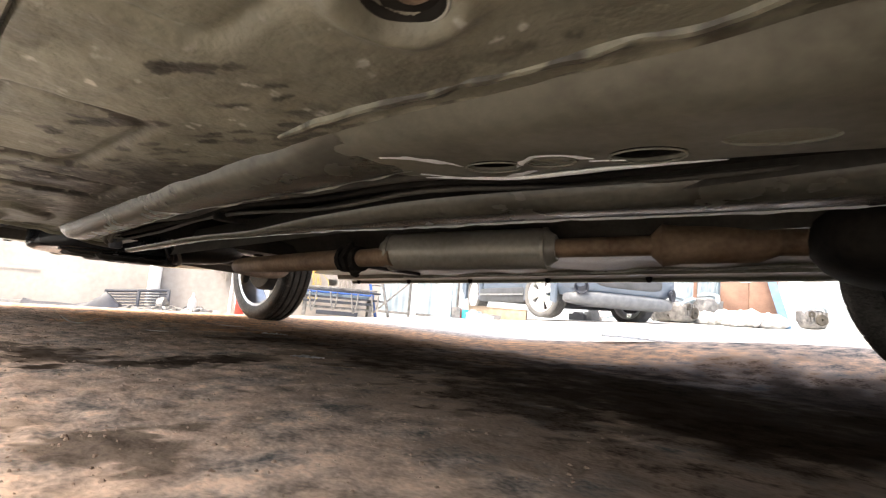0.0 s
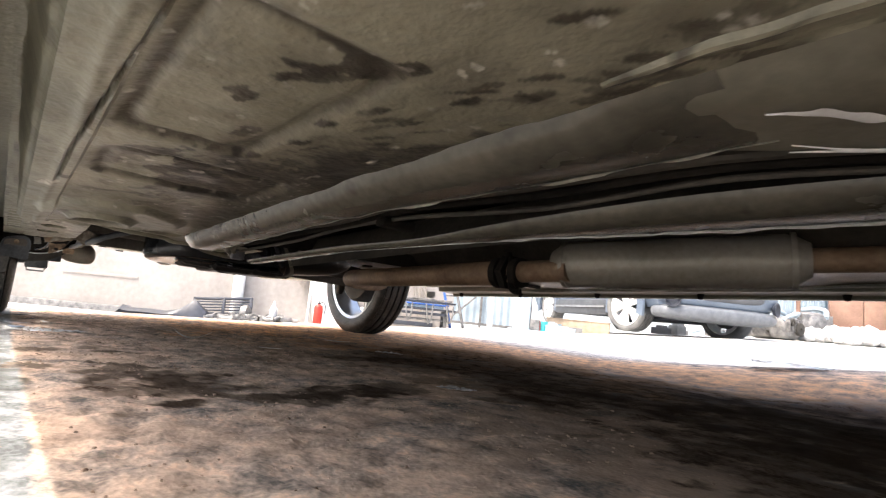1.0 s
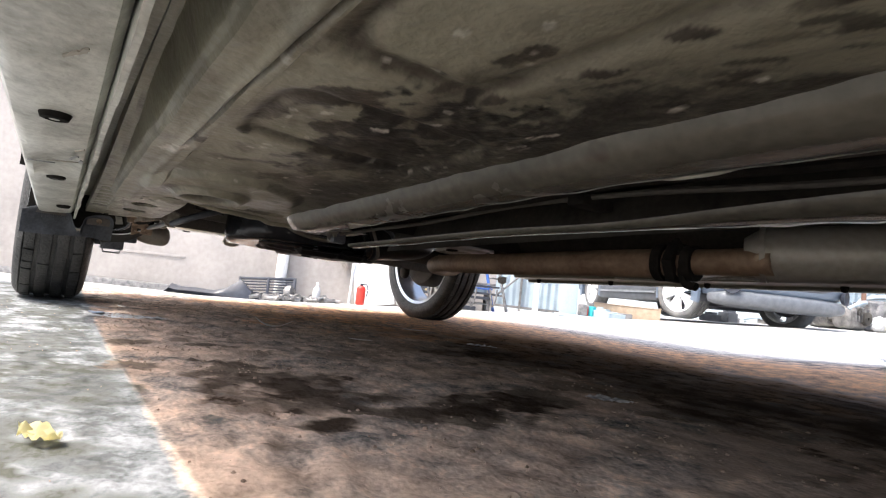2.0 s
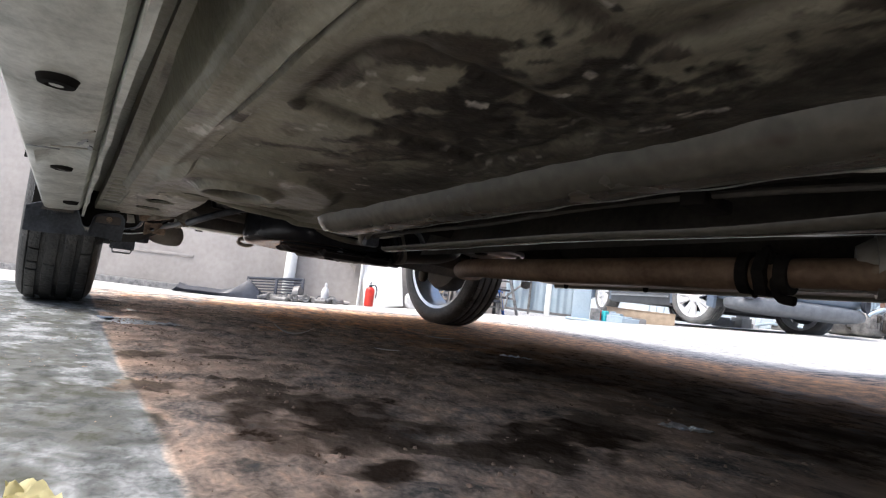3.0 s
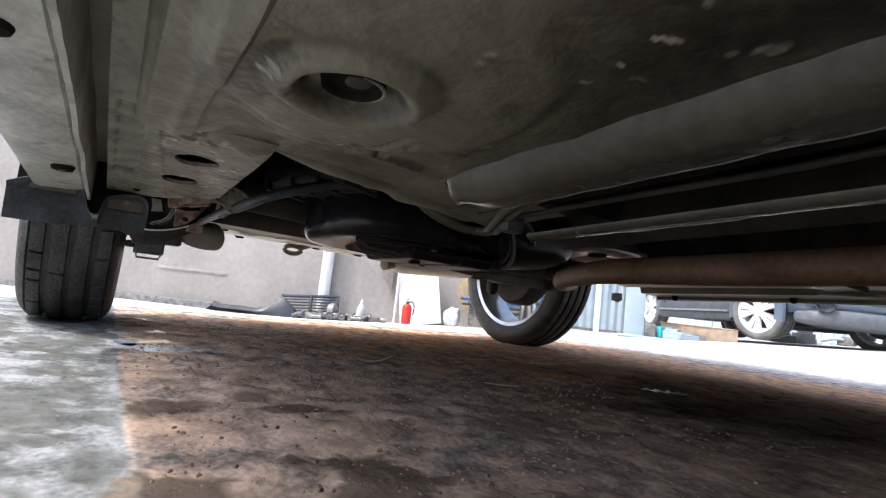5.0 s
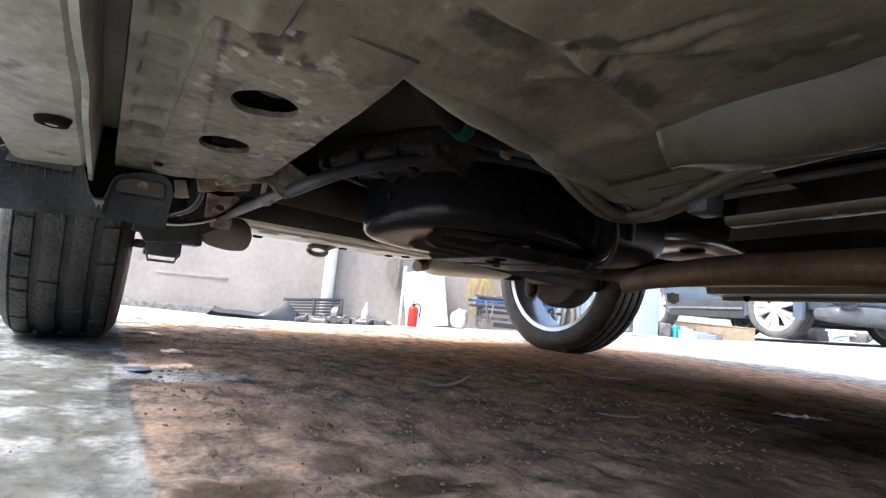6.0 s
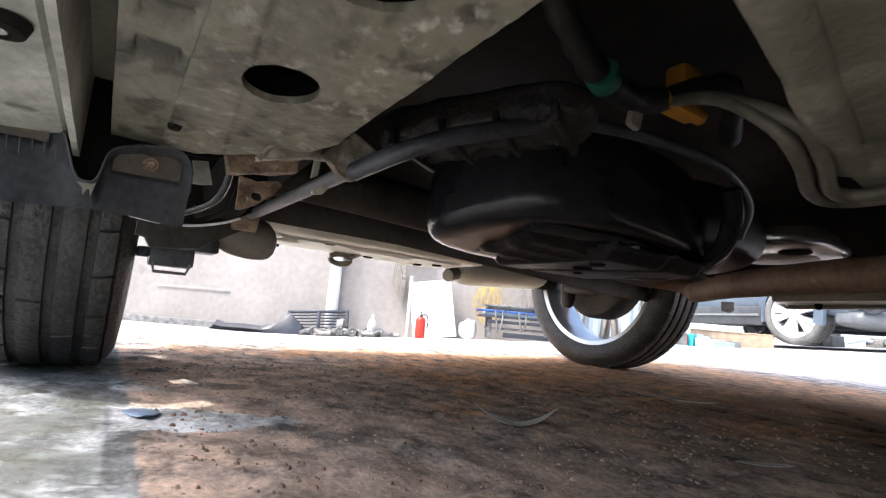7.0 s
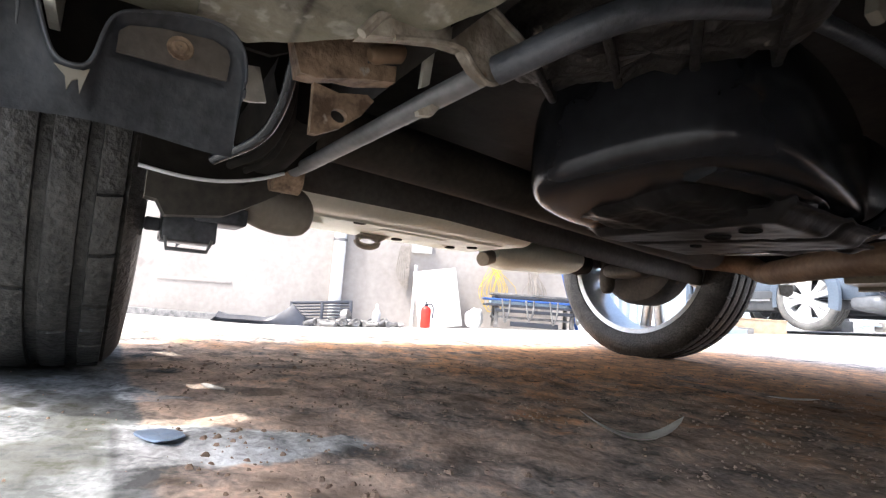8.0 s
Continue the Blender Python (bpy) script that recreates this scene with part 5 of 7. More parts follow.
tube(bm, [(-1.6962, q.x, q.y) for q in tops], 0.0007, 8)
part("flap_bead", bm, FLAP, flap)
for pad_out, sy, sz in (([(-0.0285, 0.1885), (-0.0285, 0.196), (-0.0255, 0.1995), (-0.015, 0.2022), (0.003, 0.2040), (0.0085, 0.2020), (0.0105, 0.198), (0.0100, 0.1890)], -0.008, 0.1965), ([(-0.108, 0.198), (-0.106, 0.207), (-0.095, 0.2105), (-0.075, 0.2125), (-0.066, 0.2108), (-0.0625, 0.206), (-0.062, 0.198)], -0.072, 0.2065)):
    bm = bmesh.new()
    yz_plate(bm, pad_out, [], -1.7002, -0.002)
    pad = part("fixing_pad", bm, PAD, flap, "dusty fixing pad")
    bm = bmesh.new()
    lathe(bm, [(0.0003, 0.0016), (0.0022, 0.0014), (0.0032, 0.0), (0.0046, 0.0002), (0.0052, -0.001)], (-1.6998, sy, sz), "x", 16, False)
    part("screw", bm, CHEEK, pad, "rusty screw")
# pale stressed plastic at the notch, with two drips
bm = bmesh.new()
yz_plate(bm, [(-0.0455, 0.1775), (-0.0425, 0.1770), (-0.037, 0.1772), (-0.0352, 0.1785), (-0.0362, 0.1740), (-0.0372, 0.1685), (-0.0382, 0.1738), (-0.0398, 0.1728), (-0.0410, 0.1690), (-0.0420, 0.1740)], [], -1.6985, -0.001)
part("worn_edge", bm, DUSTP, flap)
for k in range(10):
    bm = bmesh.new()
    y = -0.104 + k * 0.0058
    tube(bm, [(-1.6995, y, 0.1975), (-1.7000, y + 0.0006, 0.1910 - 0.0016 * (k % 3))], [0.0007, 0.0003], 8)
    part("flap_rib", bm, FLAP, flap)

# shock foot and hanging box behind the near wheel
bm = bmesh.new()
tube(bm, smooth_path([(-2.05, 0.085, 0.206), (-2.065, 0.11, 0.200), (-2.08, 0.150, 0.199), (-2.085, 0.172, 0.203)], 4), [0.014] * 3 + [0.022, 0.025, 0.027, 0.028, 0.029, 0.029, 0.029, 0.028, 0.025, 0.018], 18)
part("shock_foot", bm, DUSTP, car, "dusty pale shock absorber foot")
bm = bmesh.new()
box(bm, -2.075, -2.035, 0.018, 0.068, 0.146, 0.178, 0.003)
box(bm, -2.08, -2.03, 0.045, 0.095, 0.168, 0.186, 0.003)
box(bm, -2.058, -2.05, 0.004, 0.018, 0.155, 0.168, 0.002)
part("hanging_bracket", bm, FLAP, car, "black hanging bracket box")
bm = bmesh.new()
tube(bm, [(-2.036, 0.022, 0.150), (-2.036, 0.024, 0.138), (-2.036, 0.060, 0.138), (-2.036, 0.064, 0.150)], 0.002, 8)
part("wire_loop", bm, ROD, car)

# rear end: bumper underside, hook, silencer
bm = bmesh.new()
sheet(bm, span(-2.24, -2.64, 110), span(0.17, 0.74, 130), lambda x, y: 0.250 + 0.030 * step(-2.32, -2.24, x) - 0.012 * y + 0.012 * step(0.0, 0.012, min(x + 2.46, -2.37 - x, y - 0.27, 0.33 - y)) + 0.009 * step(0.0, 0.010, min(x + 2.42, -2.385 - x, y - 0.43, 0.60 - y))
      + 0.005 * step(0.0, 0.006, min(x + 2.575, -2.535 - x, y - 0.24, 0.40 - y)) - 0.005 * step(0.0, 0.006, min(x + 2.35, -2.335 - x, y - 0.20, 0.70 - y)) - 0.004 * step(0.0, 0.006, min(x + 2.53, -2.47 - x, 0.010 - abs(abs(y - 0.60) - 0.035)))
      + 0.006 * step(-2.53, -2.55, x) + 0.05 * step(-2.60, -2.64, x) + 0.03 * step(0.20, 0.17, y) + 0.0015 * noise.noise(Vector((x * 20, y * 20, 0))))
bp_ = part("bumper_underside", bm, WHITEU, car, "pale plastic rear bumper underside")
# The clip holes are near-black discs on the unbroken sheet.
for hx, hy in ((-2.36, 0.365), (-2.50, 0.52), (-2.49, 0.66), (-2.40, 0.225), (-2.56, 0.30), (-2.44, 0.69)):
    bm = bmesh.new()
    lathe(bm, [(0.0003, -0.0015), (0.010, -0.0015), (0.012, -0.002), (0.013, 0.004)], (hx, hy, 0.2485 - 0.012 * hy), "z", 16, False)
    part("clip_hole", bm, DARK, bp_)
bm = bmesh.new()
ring = [(-2.50, 0.448 + 0.026 * math.cos(a), 0.228 + 0.012 * math.sin(a)) for a in span(0, 2 * math.pi, 20)]
tube(bm, ring, 0.007, 8, False)
tube(bm, [(-2.50, 0.468, 0.235), (-2.50, 0.50, 0.252)], 0.009, 8)
part("tow_hook", bm, DUSTP, car, "pale forged towing hook")
bm = bmesh.new()
ms = span(0, 1, 16)
tube(bm, [(-2.50 - 0.10 * t, 0.79 + 0.42 * t, 0.246 + 0.026 * t) for t in ms], [0.046 * (0.55 + 0.45 * min(1, t * 9, (1 - t) * 9) ** 0.5) for t in ms], 24, True, 1.35)
part("rear_muffler", bm, WHITEU, car, "pale dusty rear muffler")
bm = bmesh.new()
tube(bm, [(-2.48, 0.755, 0.222), (-2.50, 0.805, 0.236)], 0.018, 14)
part("muffler_spigot", bm, DUSTP, car)
bm = bmesh.new()
tube(bm, [(-2.59, 1.16, 0.268), (-2.62, 1.28, 0.268)], 0.038, 16)
part("muffler_cover", bm, DARK, car)

# body shell above, closed; unseen, its roof raised to lengthen the car's shadow
bm = bmesh.new()
rings = []
for x, roof, belt, hw in ((1.62, 0.66, 0.62, 0.70), (1.45, 0.95, 0.82, 0.84), (0.85, 1.15, 1.02, 0.88), (0.25, 1.80, 1.06, 0.90), (-0.6, 1.90, 1.08, 0.91), (-1.6, 1.86, 1.08, 0.91), (-2.30, 1.78, 1.06, 0.88), (-2.52, 1.10, 1.02, 0.84), (-2.60, 0.66, 0.62, 0.78)):
    cy = 0.735
    low = 0.34 if -2.3 < x < 1.2 else 0.30
    rings.append([(x, cy + s * hw * k, z) for s, k, z in ((-1, 0.955, low), (-1, 0.995, 0.5), (-1, 1.0, belt * 0.8), (-1, 0.97, belt), (-1, 0.80, roof - 0.04), (-1, 0.5, roof), (1, 0.5, roof), (1, 0.80, roof - 0.04), (1, 0.97, belt), (1, 1.0, belt * 0.8), (1, 0.995, 0.5), (1, 0.955, low))])
loft(bm, rings, False)
bm.faces.new([bm.verts[i] for i in range(0)] or [bm.verts.new((1.63, 0.1, 0.3)), bm.verts.new((1.63, 1.37, 0.3)), bm.verts.new((1.63, 1.37, 0.6)), bm.verts.new((1.63, 0.1, 0.6))])
bmesh.ops.subdivide_edges(bm, edges=bm.edges[:], cuts=9, use_grid_fill=True)
dead = []
for f in bm.faces:
    m = f.calc_center_median()
    for wx, hole in (((-2.25, 0.345), (0.46, 0.345)) if m.y < 0.7 else ((-2.37, 0.37), (0.17, 0.37))):
        if abs(m.y - 0.735) > 0.6 and math.hypot(m.x - wx, m.z - 0.30) < hole:
            dead.append(f)
            break
bmesh.ops.delete(bm, geom=dead, context="FACES")
part("body_shell", bm, BODY, car, "silver painted car body", sharp=50)

# ---- yard: ground ----
# Marks also put the car's shade and the sun patch into the slab's colour.
CONCRETE = ramp_mat("stained_concrete", (0.12, 0.127, 0.127), (0.33, 0.342, 0.348), 0.7, 0, 24, 170, 0.55, (0.14, 0.14, 0.125), -0.04, 0.55, 0.006, fine_mix=0.34,
                    marks=(("pale", (0.46, 0.455, 0.44), 0.8), ("sun_patch", (0.66, 0.685, 0.69), 0.8), ("shade_brown", (0.60, 0.455, 0.355), 0.95), ("orange_tint", (0.66, 0.37, 0.20), 0.95), ("damp", (0.070, 0.072, 0.060), 0.4), ("oil", (0.18, 0.142, 0.112), 0.6), ("shade_oil", (0.046, 0.033, 0.024), 0.95)), spec=0.0, sharp=0.10)
OIL = [(-1.14, 0.18, 0.11, 0.070, 0.3, 1), (-1.03, 0.20, 0.05, 0.06, 0.2, 0.9), (-0.95, 0.38, 0.055, 0.12, 0.1, 1), (-0.94, 0.17, 0.018, 0.03, 0, 1), (-0.895, 0.10, 0.016, 0.014, 0, 0.8), (-0.975, 0.50, 0.05, 0.09, 0.2, 0.8),
       (-0.48, 0.14, 0.080, 0.045, 0.3, 0.95), (-0.513, 0.22, 0.016, 0.014, 0, 0.9), (-0.98, 0.235, 0.015, 0.03, 0, 0.9), (-0.96, 0.30, 0.02, 0.04, 0, 0.9), (-1.455, 0.042, 0.036, 0.024, 1.2, 1), (-1.44, 0.165, 0.040, 0.020, 1.3, 1), (-1.50, 0.13, 0.02, 0.014, 0, 0.7),
       (-1.05, 0.86, 0.26, 0.18, 0.9, 0.6), (-0.70, 0.64, 0.20, 0.14, 0.6, 0.30), (-0.42, 0.56, 0.28, 0.13, 0.4, 0.35), (-0.25, 0.44, 0.14, 0.08, 0.2, 0.4), (-0.25, 0.98, 0.5, 0.3, 0.2, 0.8), (-1.803, 0.021, 0.02, 0.02, 0, 0.9), (-1.78, 0.074, 0.02, 0.015, 0, 0.7), (-1.25, 0.04, 0.02, 0.03, 0, 0.9),
       (-1.50, 0.66, 0.05, 0.16, 0.3, 0.4), (-1.35, 0.40, 0.05, 0.07, 0.3, 0.5)]
rng = random.Random(21)
for k in range(60):
    OIL.append((rng.uniform(-2.1, -0.3), rng.uniform(0.06, 0.9), rng.uniform(0.006, 0.02), rng.uniform(0.006, 0.02), rng.uniform(0, 3), rng.uniform(0.35, 0.8)))
DAMP = [(-1.22, -0.05, 0.14, 0.055, 0.1, 0.95), (-1.12, -0.02, 0.06, 0.035, 0, 0.9), (-1.48, -0.06, 0.07, 0.03, 0.2, 0.8), (-1.75, -0.045, 0.06, 0.028, 0.1, 0.9), (-1.63, -0.02, 0.04, 0.025, 0, 0.8), (-1.90, -0.085, 0.05, 0.02, 0, 0.7), (-0.98, -0.10, 0.12, 0.05, 0.3, 0.9),
        (-0.80, -0.05, 0.05, 0.03, 0.3, 0.7), (-1.40, -0.15, 0.25, 0.04, 0, 0.7), (-0.6, -0.16, 0.2, 0.06, 0, 0.7), (-1.95, -0.25, 0.3, 0.08, 0, 0.5)]


def shade_brown(x, y):
    """Reddish brown of the shaded slab below the car, painted to the shadow's ragged edge."""
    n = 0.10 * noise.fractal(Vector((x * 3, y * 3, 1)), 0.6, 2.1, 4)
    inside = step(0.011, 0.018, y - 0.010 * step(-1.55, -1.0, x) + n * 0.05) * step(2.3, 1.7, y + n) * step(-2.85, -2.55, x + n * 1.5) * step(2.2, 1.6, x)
    # Left out where the sun reaches in beside the wheel.
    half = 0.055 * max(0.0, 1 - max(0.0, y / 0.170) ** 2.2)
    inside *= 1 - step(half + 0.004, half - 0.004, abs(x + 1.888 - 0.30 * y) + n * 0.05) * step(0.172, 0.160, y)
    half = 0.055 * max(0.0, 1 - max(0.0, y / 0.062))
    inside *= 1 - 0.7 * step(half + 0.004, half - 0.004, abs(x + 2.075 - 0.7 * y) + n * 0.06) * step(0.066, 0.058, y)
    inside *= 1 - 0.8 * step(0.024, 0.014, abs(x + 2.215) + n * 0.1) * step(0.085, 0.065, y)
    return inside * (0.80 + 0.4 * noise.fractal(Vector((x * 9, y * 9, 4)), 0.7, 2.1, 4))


def sun_patch(x, y):
    """Sun that reaches under the car beside the wheel, painted as a pale wedge."""
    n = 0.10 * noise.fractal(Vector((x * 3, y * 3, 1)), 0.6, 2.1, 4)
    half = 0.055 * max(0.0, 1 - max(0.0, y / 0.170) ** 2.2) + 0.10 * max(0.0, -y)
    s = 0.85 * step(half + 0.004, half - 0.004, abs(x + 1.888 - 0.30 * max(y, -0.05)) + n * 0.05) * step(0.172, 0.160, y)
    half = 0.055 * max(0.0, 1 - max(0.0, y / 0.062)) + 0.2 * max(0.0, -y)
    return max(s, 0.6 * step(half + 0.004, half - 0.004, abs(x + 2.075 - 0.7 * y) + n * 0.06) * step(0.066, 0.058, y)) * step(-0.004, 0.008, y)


def orange_tint(x, y):
    """Orange tint towards the far side."""
    return (0.75 - 0.35 * step(-0.9, -0.2, x)) * step(0.35, 1.0, y - 0.5 * (x + 2.0) + 0.5 * noise.fractal(Vector((x * 5, y * 5, 9)), 0.6, 2.1, 4)) * step(1.95, 1.7, y) * step(-2.8, -2.5, x)


def damp(x, y):
    if sun_patch(x, y) > 0.3:
        return 0.0
    wide = 0.85 * step(-0.02, 0.16, noise.fractal(Vector((x * 11, y * 16, 6)), 0.7, 2.1, 5)) * step(0.02, -0.01, y)
    return 0.84 * max(wide, blot(x, y, DAMP, 0.5, 24)) * (0.85 + 0.5 * noise.noise(Vector((x * 60, y * 60, 0))))


def oil(x, y):
    return blot(x, y, OIL, 0.5, 16)


def shade_oil(x, y):
    """Shade below the car's middle put into colour, with old engine oil soaked in."""
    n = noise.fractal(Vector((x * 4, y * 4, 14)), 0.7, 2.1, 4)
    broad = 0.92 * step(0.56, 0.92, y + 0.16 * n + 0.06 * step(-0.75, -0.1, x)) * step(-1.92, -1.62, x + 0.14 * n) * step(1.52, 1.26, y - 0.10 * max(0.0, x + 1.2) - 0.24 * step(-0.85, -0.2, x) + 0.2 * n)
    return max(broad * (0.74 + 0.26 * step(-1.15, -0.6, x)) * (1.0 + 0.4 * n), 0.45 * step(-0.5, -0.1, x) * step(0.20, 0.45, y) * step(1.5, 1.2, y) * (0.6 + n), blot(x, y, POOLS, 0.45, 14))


POOLS = [(-1.095, 0.205, 0.080, 0.095, 0.3, 0.62), (-0.972, 0.440, 0.045, 0.105, 0.2, 0.85), (-0.965, 0.300, 0.020, 0.035, 0.1, 0.6), (-0.945, 0.175, 0.018, 0.03, 0.0, 0.85), (-0.30, 0.95, 0.26, 0.22, 0.3, 0.9), (-0.12, 0.52, 0.12, 0.14, 0.4, 0.5), (-0.45, 0.70, 0.14, 0.14, 0.2, 0.7)]


def near_z(x, y):
    rim = step(-2.72, -2.6, x) * step(0.88, 0.80, x) * step(-0.58, -0.5, y) * step(1.78, 1.7, y)
    v = Vector((x, y, 0))
    rim *= 1 - 0.65 * step(0.30, 0.60, y + 0.3 * step(-0.9, -0.3, x)) * step(-1.35, -1.0, x)
    return ground_z(x, y) + rim * ((0.0012 + 0.0018 * step(-0.02, 0.05, y)) * noise.fractal(v * 26, 0.7, 2.1, 4) + 0.0050 * max(0.0, noise.noise(v * 52)) ** 1.3 * step(0.02, 0.08, y) + 0.0016 * noise.noise(v * 130) - 0.0045)


bm = bmesh.new()
gx = [-90, -60, -40] + span(-30, -14, 8) + span(-12, -2.75, 36) + span(-2.72, -2.15, 40) + span(-2.143, -0.2, 250) + span(-0.18, 0.88, 60) + [1.0, 1.5, 2.5, 4, 8, 16, 40, 90]
gy = [-90, -40, -16, -8, -4, -2, -1] + span(-0.58, -0.2, 24) + span(-0.192, 0.9, 140) + span(0.915, 1.78, 50) + [2.0, 2.2, 2.4] + span(2.6, 12, 24) + [14, 20, 40, 90]
sheet(bm, gx, gy, near_z)
# Slab outside the car's shadow painted lighter, for sunlit white and more bounce.
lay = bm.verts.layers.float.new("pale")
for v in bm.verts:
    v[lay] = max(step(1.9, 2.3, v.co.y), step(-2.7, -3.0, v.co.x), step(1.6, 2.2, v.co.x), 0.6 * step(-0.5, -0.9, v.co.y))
lays = [(bm.verts.layers.float.new(k), fn) for k, fn in (("sun_patch", sun_patch), ("shade_brown", shade_brown), ("orange_tint", orange_tint), ("damp", damp), ("oil", oil), ("shade_oil", shade_oil))]
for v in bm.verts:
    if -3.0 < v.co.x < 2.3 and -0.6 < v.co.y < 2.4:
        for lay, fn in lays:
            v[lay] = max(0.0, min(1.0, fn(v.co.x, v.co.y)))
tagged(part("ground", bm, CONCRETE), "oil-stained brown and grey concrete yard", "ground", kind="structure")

# ---- yard: back wall, turned across the car's line ----
PLASTER = ramp_mat("beige_plaster", (0.275, 0.252, 0.232), (0.39, 0.361, 0.337), 0.85, 0, 0.9, 12, 0.15, (0.22, 0.20, 0.185), -0.05)
CREAM = ramp_mat("white_paint", (0.62, 0.62, 0.60), (0.78, 0.78, 0.76), 0.5, 0, 4, 60, 0.05, (0.45, 0.43, 0.40), -0.12)
RED = plain("red_paint", (0.58, 0.035, 0.02), 0.35)
BLACKP = plain("black_plastic", (0.032, 0.036, 0.048), 0.4)
GREYM = ramp_mat("grey_scrap_metal", (0.10, 0.10, 0.10), (0.30, 0.29, 0.28), 0.5, 0.5, 14, 90, 0.3, (0.18, 0.11, 0.07), -0.04)
BLUEG = ramp_mat("pale_blue_sheet", (0.30, 0.38, 0.44), (0.42, 0.50, 0.56), 0.5, 0.1, 3, 60, 0.08, (0.25, 0.27, 0.28), -0.1)
CLOTH = plain("milky_plastic", (0.6, 0.6, 0.6), 0.35)
CABLEY, CABLEG = plain("yellow_cable", (0.62, 0.42, 0.06), 0.5), plain("grey_cable", (0.28, 0.25, 0.22), 0.6)
BLUEP = plain("blue_paint", (0.03, 0.10, 0.34), 0.4)

W0, WR, WN = Vector((-7.54, 4.04, 0)), Vector((0.556, 0.831, 0)), Vector((0.831, -0.556, 0))
WALL_M = Matrix(((WR.x, -WN.x, 0, W0.x), (WR.y, -WN.y, 0, W0.y), (0, 0, 1, 0), (0, 0, 0, 1)))


def by_wall(s, d, z=None):
    """A place s metres along the back wall and d in front of it, on the ground."""
    p = W0 + WR * s + WN * d
    p.z = ground_z(p.x, p.y) if z is None else z
    return p


def wall_pose(s, d, z=None):
    """The pose of a thing that stands there with its back to the wall (local x along it, y into it)."""
    return Matrix.Translation(by_wall(s, d, z)) @ WALL_M.to_3x3().to_4x4()


def put(ob, m):
    ob.matrix_basis = m
    return ob


def solid(name, mat, label, category, boxes, m, bevel=0.01, group=""):
    """A thing built of rounded blocks in one mesh."""
    bm = bmesh.new()
    for b in boxes:
        box(bm, *b[:6], bevel if len(b) < 7 else b[6])
    return put(tagged(part(name, bm, mat), label, category, group), m)


bm = bmesh.new()
box(bm, -9, 1.85, 0.0, 0.25, -0.6, 3.6)
tagged(put(part("wall_1", bm, PLASTER), WALL_M), "beige plastered yard wall with faint stains", "wall", kind="structure")
bm = bmesh.new()
box(bm, -9, 1.85, -0.10, -0.002, -0.5, -0.265, 0.02)
tagged(put(part("trim", bm, GREYM), WALL_M), "dark concrete ledge along the wall foot", "trim", kind="structure")
bm = bmesh.new()
box(bm, -4.12, -3.05, -0.012, -0.002, 0.16, 0.205, 0.003)
tagged(put(part("trim", bm, PLASTER), WALL_M), "faint plaster patch in the wall", "trim", kind="structure")
bm = bmesh.new()
tube(bm, [(-1.53, -0.09, -0.36), (-1.53, -0.09, 3.4)], 0.085, 20)
dp = tagged(part("drain_pipe", bm, CREAM), "white vertical drain pipe on the wall", "pipe")
put(dp, WALL_M)
for z in (0.9, 2.1):
    bm = bmesh.new()
    lathe(bm, [(0.087, -0.02), (0.10, -0.02), (0.10, 0.02), (0.087, 0.02)], (-1.53, -0.09, z), "z", 20)
    q = part("pipe_bracket", bm, GREYM)
    q.parent = dp

# white board leaning on the wall, thin post, socket box
bm = bmesh.new()
box(bm, -0.30, 0.30, -0.01, 0.01, 0.0, 0.82, 0.003, Matrix.Rotation(radians(-12), 4, "X") @ Matrix.Rotation(radians(-10), 4, "Y"))
tagged(put(part("board", bm, CREAM), wall_pose(-0.02, 0.30)), "white sheet board leaning against the wall", "board")
bm = bmesh.new()
tube(bm, [(0, 0, 0), (0, 0, 0.86)], 0.022, 10)
tagged(put(part("post", bm, CREAM), wall_pose(-0.42, 0.22)), "thin white post standing by the board", "post")
solid("socket_box", CREAM, "pale socket box with a cover on the wall", "socket", [(-0.14, 0.14, -0.09, 0.0, 0, 0.22)], wall_pose(-0.36, 0.0, 0.80))
hc = put(thing("hose_coil", "pale coiled hose hanging on the wall", "hose"), wall_pose(-0.50, 0.02, 0.34))
for k in range(6):
    bm = bmesh.new()
    tube(bm, smooth_path([(-0.16 + 0.015 * k, -0.03, 0.55), (-0.20 + 0.028 * k, -0.05, 0.2 - 0.03 * k), (-0.13 + 0.018 * k, -0.05, 0.02 - 0.02 * k), (-0.07 + 0.01 * k, -0.04, 0.22), (-0.10 + 0.012 * k, -0.03, 0.55)], 5), 0.007, 6)
    ob = part("loop", bm, CABLEG)
    ob.parent = hc

# extinguisher
e = thing("fire_extinguisher", "red fire extinguisher standing on the concrete", "extinguisher", by_wall(-0.22, 0.62))
E0 = by_wall(-0.22, 0.62)
bm = bmesh.new()
lathe(bm, [(0.001, 0.0), (0.056, 0.0), (0.064, 0.010), (0.066, 0.025), (0.066, 0.235), (0.056, 0.262), (0.028, 0.280), (0.001, 0.283)], E0, "z", 28, False)
body = part("cylinder", bm, RED, e)
bm = bmesh.new()
box(bm, E0.x - 0.02, E0.x + 0.02, E0.y - 0.02, E0.y + 0.02, E0.z + 0.28, E0.z + 0.31, 0.006)
tube(bm, [E0 + Vector((0, 0, 0.305)), E0 + Vector((0.03, -0.02, 0.335)), E0 + Vector((-0.06, 0.04, 0.345))], 0.010, 8)
part("valve", bm, BLACKP, e, "black valve and lever")
bm = bmesh.new()
tube(bm, smooth_path([E0 + Vector((0, 0, 0.30)), E0 + WR * 0.06 + Vector((0, 0, 0.31)), E0 + WR * 0.095 + Vector((0, 0, 0.25)), E0 + WR * 0.088 + Vector((0, 0, 0.13))], 6), 0.009, 8)
part("hose", bm, BLACKP, e)

